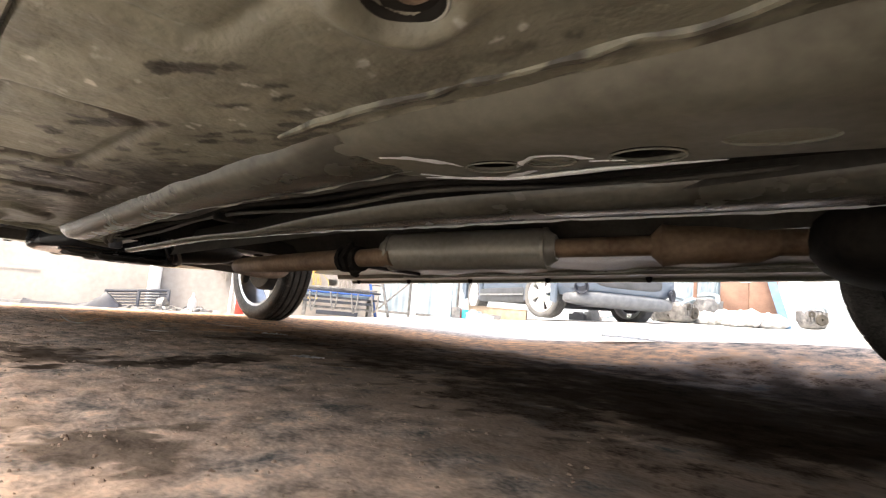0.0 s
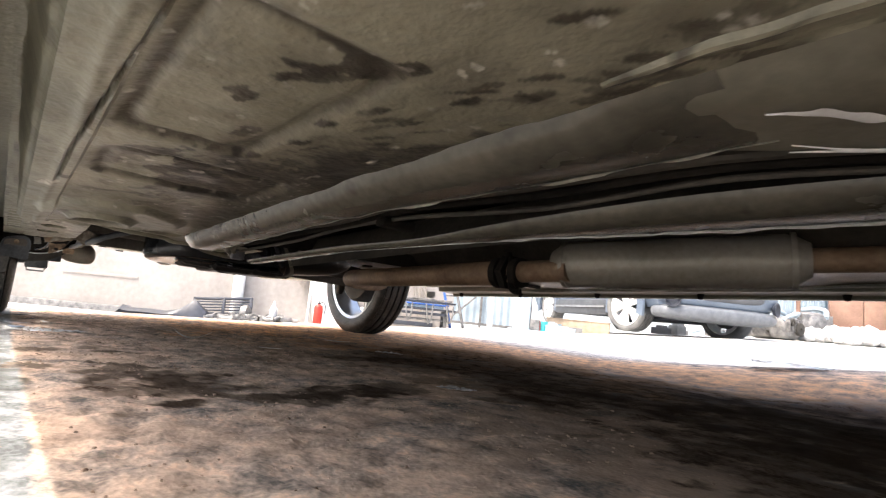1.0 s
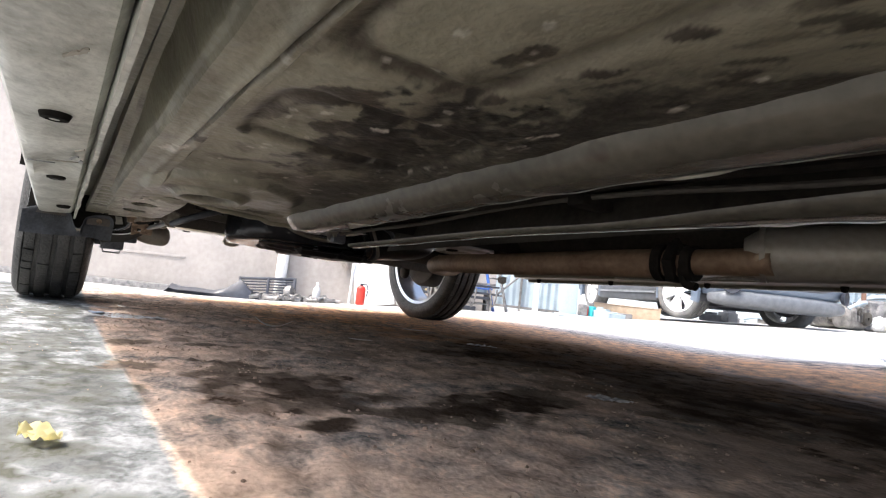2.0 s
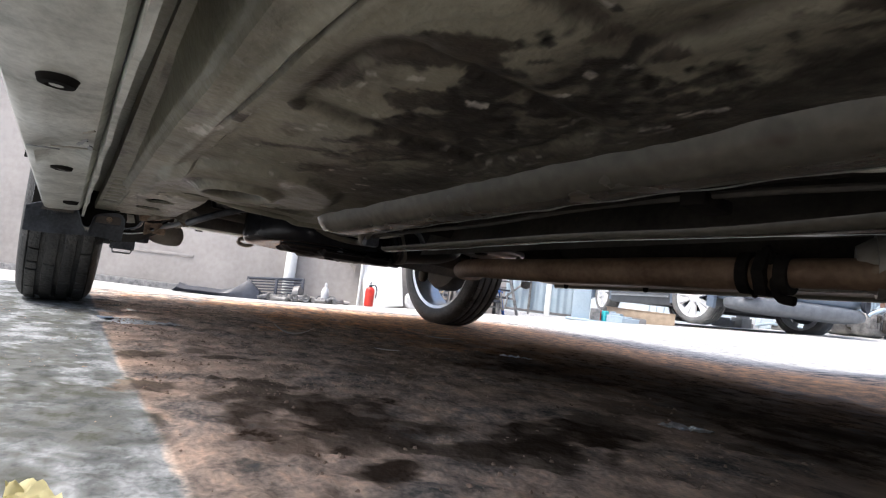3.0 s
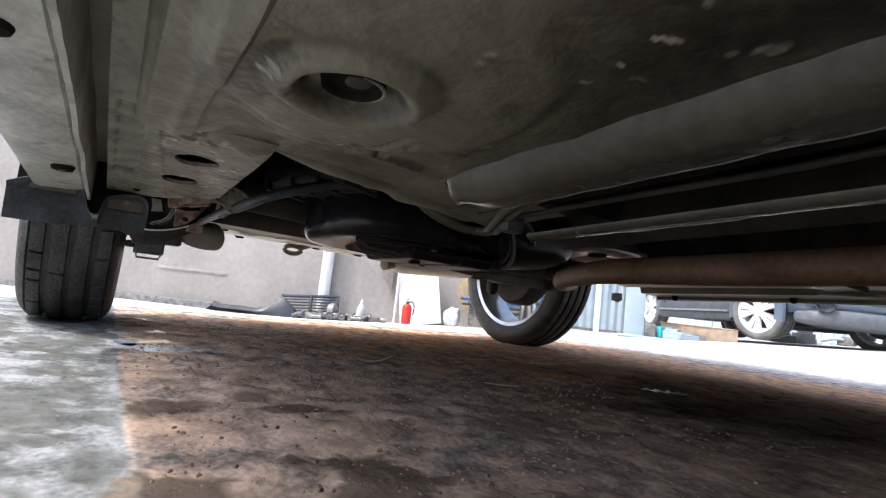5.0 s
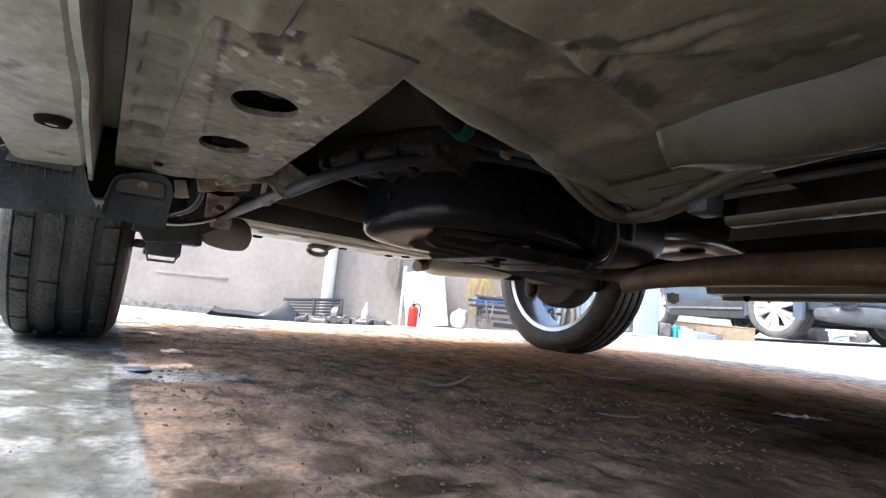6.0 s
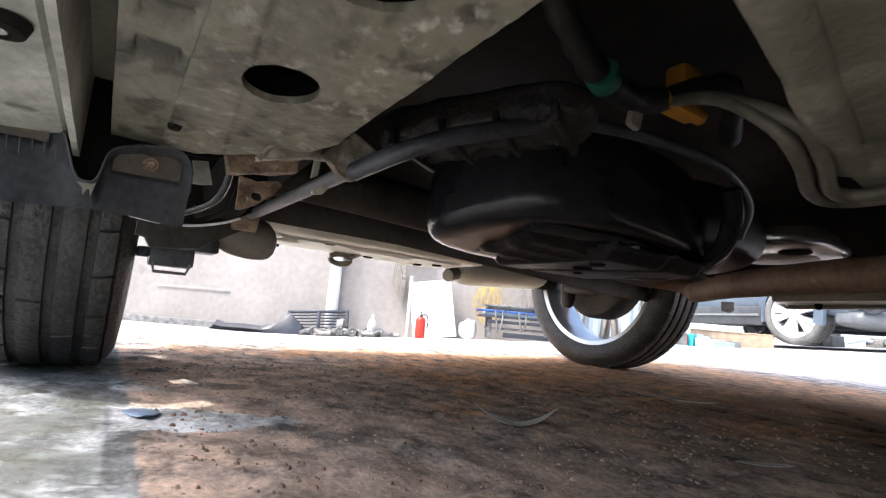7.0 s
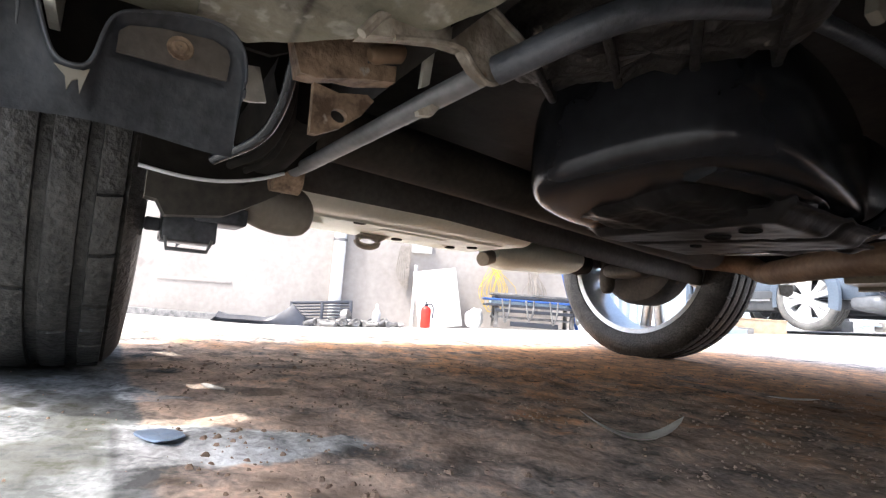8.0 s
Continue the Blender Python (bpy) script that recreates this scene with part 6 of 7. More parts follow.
# milky bottle
B0 = by_wall(-0.86, 0.60)
bm = bmesh.new()
lathe(bm, [(0.001, 0.0), (0.050, 0.0), (0.056, 0.012), (0.056, 0.17), (0.045, 0.21), (0.020, 0.245), (0.018, 0.275)], B0, "z", 20, False)
bt = tagged(part("bottle", bm, CLOTH), "milky white plastic bottle on the ground", "bottle")
bm = bmesh.new()
lathe(bm, [(0.001, 0.305), (0.014, 0.302), (0.021, 0.275), (0.021, 0.265)], B0, "z", 16, False)
part("cap", bm, CLOTH, bt)

# black bumper skin lying along the wall
bm = bmesh.new()
loft(bm, [[(x, -0.12 - 0.05 * math.sin(x * 3), h * 0.0), (x, -0.16, h * 0.5), (x, -0.08, h), (x, 0.05, h * 0.9), (x, 0.09, 0.0)] for x, h in ((-0.84, 0.02), (-0.76, 0.16), (-0.64, 0.12), (-0.3, 0.13), (0.0, 0.12), (0.2, 0.17), (0.36, 0.28), (0.46, 0.36), (0.58, 0.24), (0.68, 0.16), (0.72, 0.02))], True, True)
tagged(put(part("bumper_skin", bm, BLACKP), wall_pose(-2.36, 0.42) @ Matrix.Diagonal((0.80, 1.0, 0.82, 1.0))), "black plastic bumper skin lying on the ground", "car part")
# grille and loose metal parts
bm = bmesh.new()
box(bm, -0.34, 0.30, -0.02, 0.02, 0.0, 0.03, 0.006)
box(bm, -0.34, 0.30, -0.02, 0.02, 0.24, 0.27, 0.006)
for k in range(6):
    box(bm, -0.34, 0.30, -0.012, 0.012, 0.045 + k * 0.033, 0.060 + k * 0.033, 0.003)
for x in (-0.34, -0.02, 0.28):
    box(bm, x, x + 0.03, -0.02, 0.02, 0.0, 0.27, 0.004)
tagged(put(part("grille", bm, BLACKP), wall_pose(-1.62, 0.36) @ Matrix.Rotation(radians(-14), 4, "X") @ Matrix.Rotation(radians(-5), 4, "Y") @ Matrix.Scale(1.3, 4)), "black slatted radiator grille leaning on the pipe", "car part")
rng = random.Random(5)
for i in range(17):
    bm = bmesh.new()
    s, d = -1.62 + i * 0.058, 0.62 + rng.uniform(-0.1, 0.1)
    L_ = rng.uniform(0.12, 0.30)
    if i % 3 == 0:
        lathe(bm, [(0.02, -0.03), (0.05, -0.035), (0.06, -0.01), (0.06, 0.02), (0.04, 0.035), (0.02, 0.03)], (0, 0, 0.06), "y", 16)
        box(bm, -0.09, 0.02, -0.02, 0.02, 0.03, 0.06, 0.008)
    else:
        tube(bm, smooth_path([(-L_, 0, 0.03), (-L_ * 0.3, 0.03, 0.07), (L_ * 0.3, -0.02, 0.045), (L_, 0.02, 0.05)], 5), rng.uniform(0.016, 0.032), 10)
        box(bm, -0.03, 0.04, -0.03, 0.03, 0.0, 0.08, 0.012)
    tagged(put(part("scrap_part", bm, GREYM), wall_pose(s, d) @ Matrix.Rotation(rng.uniform(-0.6, 0.6), 4, "Z")), "loose grey metal car part on the ground", "car part", "scrap parts by the wall")
bm = bmesh.new()
lathe(bm, [(0.03, -0.06), (0.10, -0.06), (0.12, -0.02), (0.12, 0.03), (0.07, 0.07), (0.03, 0.07)], (0, 0, 0.12), "x", 18)
box(bm, -0.12, 0.10, -0.08, 0.08, 0.0, 0.10, 0.02)
tagged(put(part("alternator", bm, GREYM), wall_pose(-1.30, 0.40)), "dark grey alternator standing among scrap", "car part")
bm = bmesh.new()
superbox(bm, (0, 0, 0.03), (0.07, 0.05, 0.03), 2.2, 16, 8)
tagged(put(part("stone", bm, PLASTER), wall_pose(-0.55, 0.60)), "pale rubble stone on the ground", "stone")

# bench with stacked frames, bag and cables
bench = thing("bench", "low dark steel bench stacked with metal frames", "bench", by_wall(1.15, 0.62))
BM = wall_pose(1.15, 0.62)


def bench_part(name, mat, boxes, label="", bevel=0.006):
    bm = bmesh.new()
    for b in boxes:
        box(bm, *b, bevel)
    bmesh.ops.transform(bm, matrix=BM, verts=bm.verts)
    return part(name, bm, mat, bench, label)


bench_part("top", BLACKP, [(-0.62, 0.62, -0.25, 0.25, 0.27, 0.30)])
for lx in (-0.50, 0.46):
    for ly in (-0.2, 0.18):
        bench_part("leg", GREYM, [(lx, lx + 0.05, ly, ly + 0.05, 0.0, 0.27)])
bench_part("shelf", GREYM, [(-0.52, 0.52, -0.2, 0.2, 0.12, 0.145)])
for k, (fx, fz, mat) in enumerate(((-0.04, 0.335, BLUEP), (0.06, 0.370, BLACKP), (0.0, 0.405, GREYM))):
    solid("steel_frame", mat, ("dark blue steel frame stacked on the bench", "black steel frame stacked on the bench", "grey steel frame stacked on the bench")[k], "frame",
          [(fx - 0.60 + 0.03 * k, fx + 0.56, -0.24, -0.20, fz + 0.008, fz + 0.034), (fx - 0.60 + 0.03 * k, fx + 0.56, 0.16, 0.20, fz + 0.008, fz + 0.034), (fx - 0.60 + 0.03 * k, fx - 0.55 + 0.03 * k, -0.24, 0.20, fz + 0.008, fz + 0.034), (fx + 0.51, fx + 0.56, -0.24, 0.20, fz + 0.008, fz + 0.034), (fx - 0.02, fx + 0.03, -0.24, 0.20, fz + 0.008, fz + 0.034)], BM, 0.006)
for k in range(4):
    bm = bmesh.new()
    x = -0.42 + 0.30 * k
    tube(bm, smooth_path([(x, -0.27, 0.36), (x + 0.02, -0.29, 0.22), (x + 0.05, -0.27, 0.08 + 0.03 * (k % 2)), (x + 0.09, -0.28, 0.20), (x + 0.10, -0.27, 0.36)], 5), 0.012, 8)
    tagged(put(part("strap", bm, GREYM), BM), "loose grey strap hanging over the bench", "strap")
bench_part("frame", BLACKP, [(-0.50, 0.50, -0.26, -0.23, 0.20, 0.24), (-0.3, 0.3, -0.26, -0.22, 0.03, 0.09)])
solid("metal_frame", BLUEG, "bluish steel frame lying on the bench", "frame", [(-0.55, 0.45, -0.20, -0.16, 0.30, 0.34), (-0.55, 0.45, 0.12, 0.16, 0.30, 0.34), (-0.55, -0.50, -0.2, 0.16, 0.30, 0.34), (0.40, 0.45, -0.2, 0.16, 0.30, 0.34)], BM, 0.006)
bm = bmesh.new()
superbox(bm, (0, 0, 0.13), (0.12, 0.10, 0.13), 2.2, 28, 16, lambda p: p * (1 + 0.25 * noise.noise(p * 14)))
tagged(put(part("plastic_bag", bm, CLOTH), wall_pose(0.42, 0.60)), "crumpled white plastic bag on the ground", "bag")
def cable_coil(label, mat, m, loops, r):
    """Loops of cable hung from one hook, each its own piece."""
    coil = put(thing("cable_coil", label, "cable"), m)
    for k, (x0, wide, low) in enumerate(loops):
        bm = bmesh.new()
        tube(bm, smooth_path([(0.02 * k, 0.0, 0.58), (x0 - wide, -0.03 - 0.004 * k, 0.28), (x0 - 0.3 * wide, -0.05, low), (x0 + 0.5 * wide, -0.045, low + 0.02), (x0 + wide, -0.03, 0.30), (0.02 * k + 0.01, 0.0, 0.58)], 7), r, 6)
        ob = part("loop", bm, mat)
        ob.parent = coil
    return coil


rng = random.Random(8)
cable_coil("yellow cable coils hanging on the wall", CABLEY, wall_pose(0.62, 0.10, 0.10), [(rng.uniform(-0.05, 0.30), rng.uniform(0.05, 0.14), rng.uniform(-0.05, 0.14)) for k in range(9)], 0.0042)
cable_coil("grey cable coils hanging on the wall", CABLEG, wall_pose(1.16, 0.10, 0.08), [(rng.uniform(0.0, 0.2), rng.uniform(0.04, 0.10), rng.uniform(-0.04, 0.12)) for k in range(8)], 0.007)
lad = thing("folding_ladder", "blue and grey folding ladder leaning by the bench", "ladder", by_wall(1.72, 0.45))
LM = wall_pose(1.72, 0.45)
for x0, mat in ((-0.14, BLUEP), (0.06, GREYM)):
    bm = bmesh.new()
    tube(bm, [LM @ Vector((x0 + 0.16, -0.22, 0.0)), LM @ Vector((x0 - 0.06, 0.10, 1.0))], 0.022, 8)
    part("stile", bm, mat, lad)
for k in range(3):
    bm = bmesh.new()
    t = 0.25 + 0.25 * k
    a, b = (LM @ Vector((x0 + 0.16 - 0.22 * t, -0.22 + 0.32 * t, t)) for x0 in (-0.14, 0.06))
    tube(bm, [a, b], 0.014, 8)
    part("rung", bm, GREYM, lad)

# ---- pale blue gate and lift column ----
GA, GB = Vector((-9.4, 7.0, 0)), Vector((-7.45, 8.9, 0))
gd = (GB - GA).normalized()
GM = Matrix(((gd.x, -gd.y, 0, GA.x), (gd.y, gd.x, 0, GA.y), (0, 0, 1, ground_z(-8.4, 7.9) + 0.02), (0, 0, 0, 1)))
gate = thing("sheet_gate", "pale blue corrugated sheet gate with steel bracing", "gate", tuple(GA + Vector((0, 0, -0.1))))


def gate_part(name, mat, maker, label=""):
    bm = bmesh.new()
    maker(bm)
    bmesh.ops.transform(bm, matrix=GM, verts=bm.verts)
    return part(name, bm, mat, gate, label)


gate_part("sheet", BLUEG, lambda bm: loft(bm, [[(x, 0.02 + 0.012 * math.sin(x * 42), z) for z in (0.03, 2.2)] for x in span(-0.6, 2.6, 160)], False))
for x in (-0.6, 0.28, 1.46, 2.55):
    gate_part("upright", GREYM, lambda bm, x=x: box(bm, x, x + 0.05, -0.06, -0.01, -0.02, 2.2, 0.005))
for a, b in (((0.30, 0.72), (0.78, 0.10)), ((0.78, 0.10), (1.45, 0.75))):
    gate_part("brace", GREYM, lambda bm, a=a, b=b: tube(bm, [(a[0], -0.04, a[1]), (b[0], -0.04, b[1])], 0.02, 8))
gate_part("rail", GREYM, lambda bm: box(bm, -0.6, 2.6, -0.06, -0.01, 0.04, 0.09, 0.005))
pc = Vector((-4.80, 5.30, 0))
lift = thing("lift_column", "pale grey steel lift column with a base plate", "lift", (pc.x, pc.y, ground_z(pc.x, pc.y)))
gz = ground_z(pc.x, pc.y)
for nm, mt, bx in (("column", BLUEG, (-0.11, 0.11, -0.08, 0.08, 0.02, 2.4)), ("base_plate", BLUEG, (-0.18, 0.34, -0.16, 0.16, 0.0, 0.03)), ("motor_box", GREYM, (0.12, 0.24, -0.10, 0.06, 0.03, 0.18)), ("side_post", CREAM, (-0.46, -0.39, -0.04, 0.04, 0.0, 2.2))):
    bm = bmesh.new()
    box(bm, *bx, 0.012, Matrix.Translation((pc.x, pc.y, gz)) @ Matrix.Rotation(radians(38), 4, "Z"))
    part(nm, bm, mt, lift)
for k, col in enumerate((RED, plain("turquoise_paint", (0.05, 0.42, 0.45), 0.4))):
    solid("oil_can", col, "small red can on the lift base" if k == 0 else "small turquoise can on the lift base", "can", [(-0.04, 0.04, -0.04, 0.04, 0, 0.13)], Matrix.Translation((-4.62 + 0.06 * k, 5.43 + 0.04 * k, gz + 0.03)))

# ---- parked vehicles ----
VPAINT = ramp_mat("dusty_blue_vehicle_paint", (0.10, 0.13, 0.175), (0.15, 0.19, 0.245), 0.35, 0.2, 3, 80, 0.03, (0.2, 0.19, 0.17), -0.14)
VDARK = ramp_mat("dark_vehicle_plastic", (0.045, 0.05, 0.055), (0.085, 0.09, 0.10), 0.6, 0, 6, 90, 0.1)
VSILVER = plain("silver_wheel_paint", (0.66, 0.67, 0.68), 0.35)
VSKIRT = plain("scuffed_skirt", (0.13, 0.14, 0.155), 0.5)
VTRIM = plain("pale_bumper_strip", (0.24, 0.25, 0.26), 0.45)
TANTYRE = ramp_mat("dusty_tyre", (0.09, 0.092, 0.095), (0.19, 0.19, 0.185), 0.8, 0, 7, 80, 0.3)
GLASS = plain("dark_window", (0.02, 0.025, 0.03), 0.08, 0.0, 0.1)


def parked(name, label, at, yaw, paint, lower, tyre_mat, length=4.4, width=1.75, wr=0.33, height=1.72, base=0.42):
    """A parked off-road vehicle; its front points along local -y, local origin under the front axle's middle."""
    z0 = ground_z(at[0], at[1])
    v = thing(name, label, "vehicle", (at[0], at[1], z0))
    M = Matrix.Translation((at[0], at[1], z0)) @ Matrix.Rotation(yaw, 4, "Z")
    hw = width / 2
    back = length - 0.85

    def vp(nm, bm, mat, parent=v, lab="", sharp=40):
        bmesh.ops.transform(bm, matrix=M, verts=bm.verts)
        return part(nm, bm, mat, parent, lab, sharp=sharp)

    bm = bmesh.new()
    rings = []
    for y, w, belt, top in ((-0.83, 0.80, 0.72, 0.78), (-0.72, 0.94, 0.86, 0.95), (-0.2, 0.99, 1.0, 1.06), (0.55, 1.0, 1.06, 1.12), (1.1, 1.0, 1.08, height - 0.06), (1.9, 1.0, 1.08, height), (back - 0.4, 0.98, 1.08, height - 0.03), (back - 0.1, 0.95, 1.05, 1.25), (back, 0.90, 0.9, 0.95)):
        h = hw * w
        rings.append([(-h * 0.93, y, base), (-h, y, base + 0.12), (-h, y, belt * 0.8), (-h * 0.97, y, belt), (-h * 0.78, y, top - 0.04), (-h * 0.6, y, top), (h * 0.6, y, top), (h * 0.78, y, top - 0.04), (h * 0.97, y, belt), (h, y, belt * 0.8), (h, y, base + 0.12), (h * 0.93, y, base)])
    loft(bm, rings, True, True)
    bmesh.ops.subdivide_edges(bm, edges=bm.edges[:], cuts=3, use_grid_fill=True)
    axles = (0.0, back - 0.95)
    dead = [f for f in bm.faces if any(abs(f.calc_center_median().x) > hw * 0.72 and math.hypot(f.calc_center_median().y - a, f.calc_center_median().z - wr) < wr + 0.09 for a in axles)]
    bmesh.ops.delete(bm, geom=dead, context="FACES")
    vp("body", bm, paint, sharp=35)
    bm = bmesh.new()
    box(bm, -hw * 0.78, hw * 0.78, -0.6, back - 0.15, base - 0.10, base + 0.06, 0.04)
    vp("chassis", bm, VDARK)
    bm = bmesh.new()
    superbox(bm, (0, -0.66, base + 0.24), (hw * 0.985, 0.30, 0.245), 3.4, 64, 24)
    bumper = vp("front_bumper", bm, paint, v, "rounded dusty blue front bumper")
    bm = bmesh.new()
    superbox(bm, (0, -0.70, base - 0.035), (hw * 0.93, 0.285, 0.105), 3.4, 56, 16)
    vp("bumper_skirt", bm, VSKIRT, bumper, "pale scuffed lower bumper skirt")
    bm = bmesh.new()
    superbox(bm, (0, -0.93, base + 0.22), (hw * 0.60, 0.045, 0.10), 4, 32, 12)
    vp("grille", bm, VDARK, bumper, "dark mesh grille")
    for sx in (-1, 1):
        bm = bmesh.new()
        lathe(bm, [(0.001, 0.0), (0.055, 0.0), (0.075, -0.02), (0.085, -0.055), (0.095, -0.05)], (0, 0, 0), "y", 24, False)
        bmesh.ops.transform(bm, matrix=Matrix.Translation((sx * hw * 0.80, -0.885, base + 0.10)) @ Matrix.Rotation(sx * 0.55, 4, "Z"), verts=bm.verts)
        vp("fog_recess", bm, BLACKP, bumper, "round black fog lamp recess")
    for sx in (-1, 1):
        bm = bmesh.new()
        superbox(bm, (sx * hw * 0.70, -0.80, 0.80), (0.16, 0.07, 0.08), 3, 20, 10)
        vp("headlight", bm, VTRIM)
        bm = bmesh.new()
        box(bm, sx * hw * 0.88 - 0.02, sx * hw * 0.88 + 0.02, 0.6, back - 0.3, 1.12, height - 0.22, 0.02)
        vp("side_window", bm, GLASS)
        bm = bmesh.new()
        box(bm, sx * hw * 0.95 - 0.06, sx * hw * 0.95 + 0.06, 0.42, back - 1.40, base - 0.14, base + 0.10, 0.03)
        sill = vp("rocker_panel", bm, VDARK)
        bm = bmesh.new()
        box(bm, sx * (hw * 0.95 + 0.055), sx * (hw * 0.95 + 0.072), 0.46, back - 1.44, base - 0.025, base + 0.005, 0.006)
        vp("rocker_strip", bm, VTRIM, sill, "pale strip along the rocker")
        for a in axles:
            bm = bmesh.new()
            loft(bm, [[(sx * (hw + ox), a + (wr + r) * math.cos(q), wr + (wr + r) * math.sin(q)) for r, ox in ((0.045, -0.03), (0.045, 0.012), (0.075, 0.020), (0.17, 0.004), (0.17, -0.03))] for q in span(-0.25, math.pi + 0.25, 40)], True, True)
            vp("wheel_arch", bm, paint)
            bm = bmesh.new()
            loft(bm, [[(sx * (hw - ox), a + r * math.cos(q), wr + r * math.sin(q)) for ox, r in ((0.0, wr + 0.06), (0.30, wr + 0.06), (0.31, 0.05))] for q in span(-0.25, math.pi + 0.25, 30)], False)
            vp("wheel_liner", bm, VDARK)
        for a in axles:
            turn = radians(19) if a == 0.0 else 0.0
            hub = Matrix.Translation((sx * (hw - 0.125), a, wr - 0.004)) @ Matrix.Rotation(turn, 4, "Z") @ Matrix.Rotation(radians(-90 * sx), 4, "Z")
            bm = bmesh.new()
            tyre_mesh(bm, (0, 0, 0), wr, 0.225, 44)
            bmesh.ops.transform(bm, matrix=hub, verts=bm.verts)
            tyre = vp("wheel", bm, tyre_mat, v, "dusty grey tyre on a silver petal-spoke rim")
            bm = bmesh.new()
            lathe(bm, [(wr * 0.72, -0.10), (wr * 0.68, -0.09), (wr * 0.66, 0.04), (wr * 0.72, 0.085), (wr * 0.765, 0.098), (wr * 0.76, 0.0), (wr * 0.76, -0.10)], (0, 0, 0), "y", 48)
            for k in range(5):
                for off in (-0.235, 0.235):
                    q = Matrix.Rotation(2 * math.pi * k / 5 + off, 4, "Y")
                    loft(bm, [[q @ Vector((r, y, side * w)) for y, side in ((0.050, -1), (0.085 - 0.02 * e, -0.75), (0.088 - 0.02 * e, 0.75), (0.050, 1))] for r, w, e in ((wr * 0.14, wr * 0.075, 0.0), (wr * 0.32, wr * 0.085, 0.4), (wr * 0.52, wr * 0.115, 0.5), (wr * 0.66, wr * 0.150, 0.2), (wr * 0.72, wr * 0.150, 0.0))], True, True)
            lathe(bm, [(0.001, 0.096), (wr * 0.12, 0.094), (wr * 0.20, 0.088), (wr * 0.22, 0.05), (0.001, 0.05)], (0, 0, 0), "y", 24, False)
            bmesh.ops.transform(bm, matrix=hub, verts=bm.verts)
            vp("rim", bm, VSILVER, tyre)
            bm = bmesh.new()
            lathe(bm, [(0.001, 0.0), (wr * 0.5, 0.0), (wr * 0.5, -0.03), (0.001, -0.03)], (0, 0, 0), "y", 24, False)
            bmesh.ops.transform(bm, matrix=hub, verts=bm.verts)
            vp("brake_disc", bm, VDARK, tyre)
    return v


parked("suv", "dusty blue car with silver petal-spoke wheels turned aside", (-3.54, 7.14, 0), radians(58.5), VPAINT, VDARK, TANTYRE, 4.65, 1.71, 0.345, 1.62, 0.34)


# ---- clutter beyond the vehicles ----
FARWALL = ramp_mat("weathered_blue_white_wall", (0.34, 0.40, 0.45), (0.52, 0.57, 0.60), 0.7, 0, 1.3, 18, 0.15, (0.26, 0.27, 0.27), -0.06)
BROWNC = ramp_mat("worn_brown_cabinet", (0.15, 0.085, 0.06), (0.24, 0.14, 0.10), 0.6, 0, 5, 60, 0.1)
CARDB = plain("cardboard", (0.40, 0.31, 0.22), 0.8)


def at_yard(x, y, yaw=0.0, up=0.0):
    return pose(x, y, ground_z(x, y) + up, 0, 0, yaw)


rng = random.Random(11)


def engine_part(x, y, yaw, size):
    """A scrapped engine: finned block, round pulleys and a bent pipe."""
    m = at_yard(x, y, yaw) @ Matrix.Scale(size, 4)
    eng = thing("engine_part", "grey scrapped engine lying in the yard", "car part", tuple(m.translation), "scrapped engines")

    def piece(nm, mat, maker):
        bm = bmesh.new()
        maker(bm)
        bmesh.ops.transform(bm, matrix=m, verts=bm.verts)
        return part(nm, bm, mat, eng)

    piece("block", GREYM, lambda bm: superbox(bm, (0, 0, 0.20), (0.24, 0.18, 0.20), 3.5, 28, 14))
    for k in range(6):
        piece("fin", GREYM, lambda bm: box(bm, -0.21 + 0.075 * k, -0.18 + 0.075 * k, -0.205, 0.205, 0.14, 0.36, 0.006))
    piece("pulley", STEEL, lambda bm: lathe(bm, [(0.02, -0.03), (0.10, -0.03), (0.115, -0.015), (0.095, 0.0), (0.115, 0.015), (0.10, 0.03), (0.02, 0.03)], (0.06, -0.205, 0.20), "y", 24))
    piece("pulley", STEEL, lambda bm: lathe(bm, [(0.02, -0.02), (0.06, -0.02), (0.06, 0.02), (0.02, 0.02)], (-0.12, -0.195, 0.30), "y", 18))
    piece("pipe", BLUEG, lambda bm: tube(bm, smooth_path([(-0.22, -0.10, 0.33), (-0.10, -0.18, 0.43), (0.10, -0.16, 0.46), (0.24, -0.02, 0.40), (0.30, 0.06, 0.20)], 5), 0.032, 10))


for x, y, yaw, size in ((-3.02, 9.0, 20, 0.95), (-2.72, 8.75, 75, 0.85), (-2.62, 9.45, 140, 1.1), (-1.10, 9.6, 35, 0.75), (-3.35, 9.8, -20, 0.9)):
    engine_part(x, y, yaw, size)


def sack(x, y, yaw, size, up=0.0):
    bm = bmesh.new()
    superbox(bm, (0, 0, 0.14), (0.30, 0.20, 0.15), 2.3, 32, 16, lambda p: p * (1 + 0.30 * noise.noise(p * 8)) + 0.03 * noise.noise_vector(p * 22))
    tagged(put(part("sack", bm, CLOTH), at_yard(x, y, yaw, up) @ Matrix.Scale(size, 4)), "crumpled white plastic sack in the yard", "sack", "sacks before the cabinet")


for x, y, yaw, size in ((-2.22, 9.45, 10, 0.85), (-1.88, 9.30, 100, 0.95), (-1.62, 9.45, 40, 0.8), (-2.05, 8.95, 150, 0.6), (-2.45, 9.05, 60, 0.7)):
    sack(x, y, yaw, size)
cab = thing("cabinet", "worn brown cabinet with a black lid", "cabinet", (-2.05, 10.0, ground_z(-2.05, 10.0)))
CM = at_yard(-2.05, 10.0, 14)
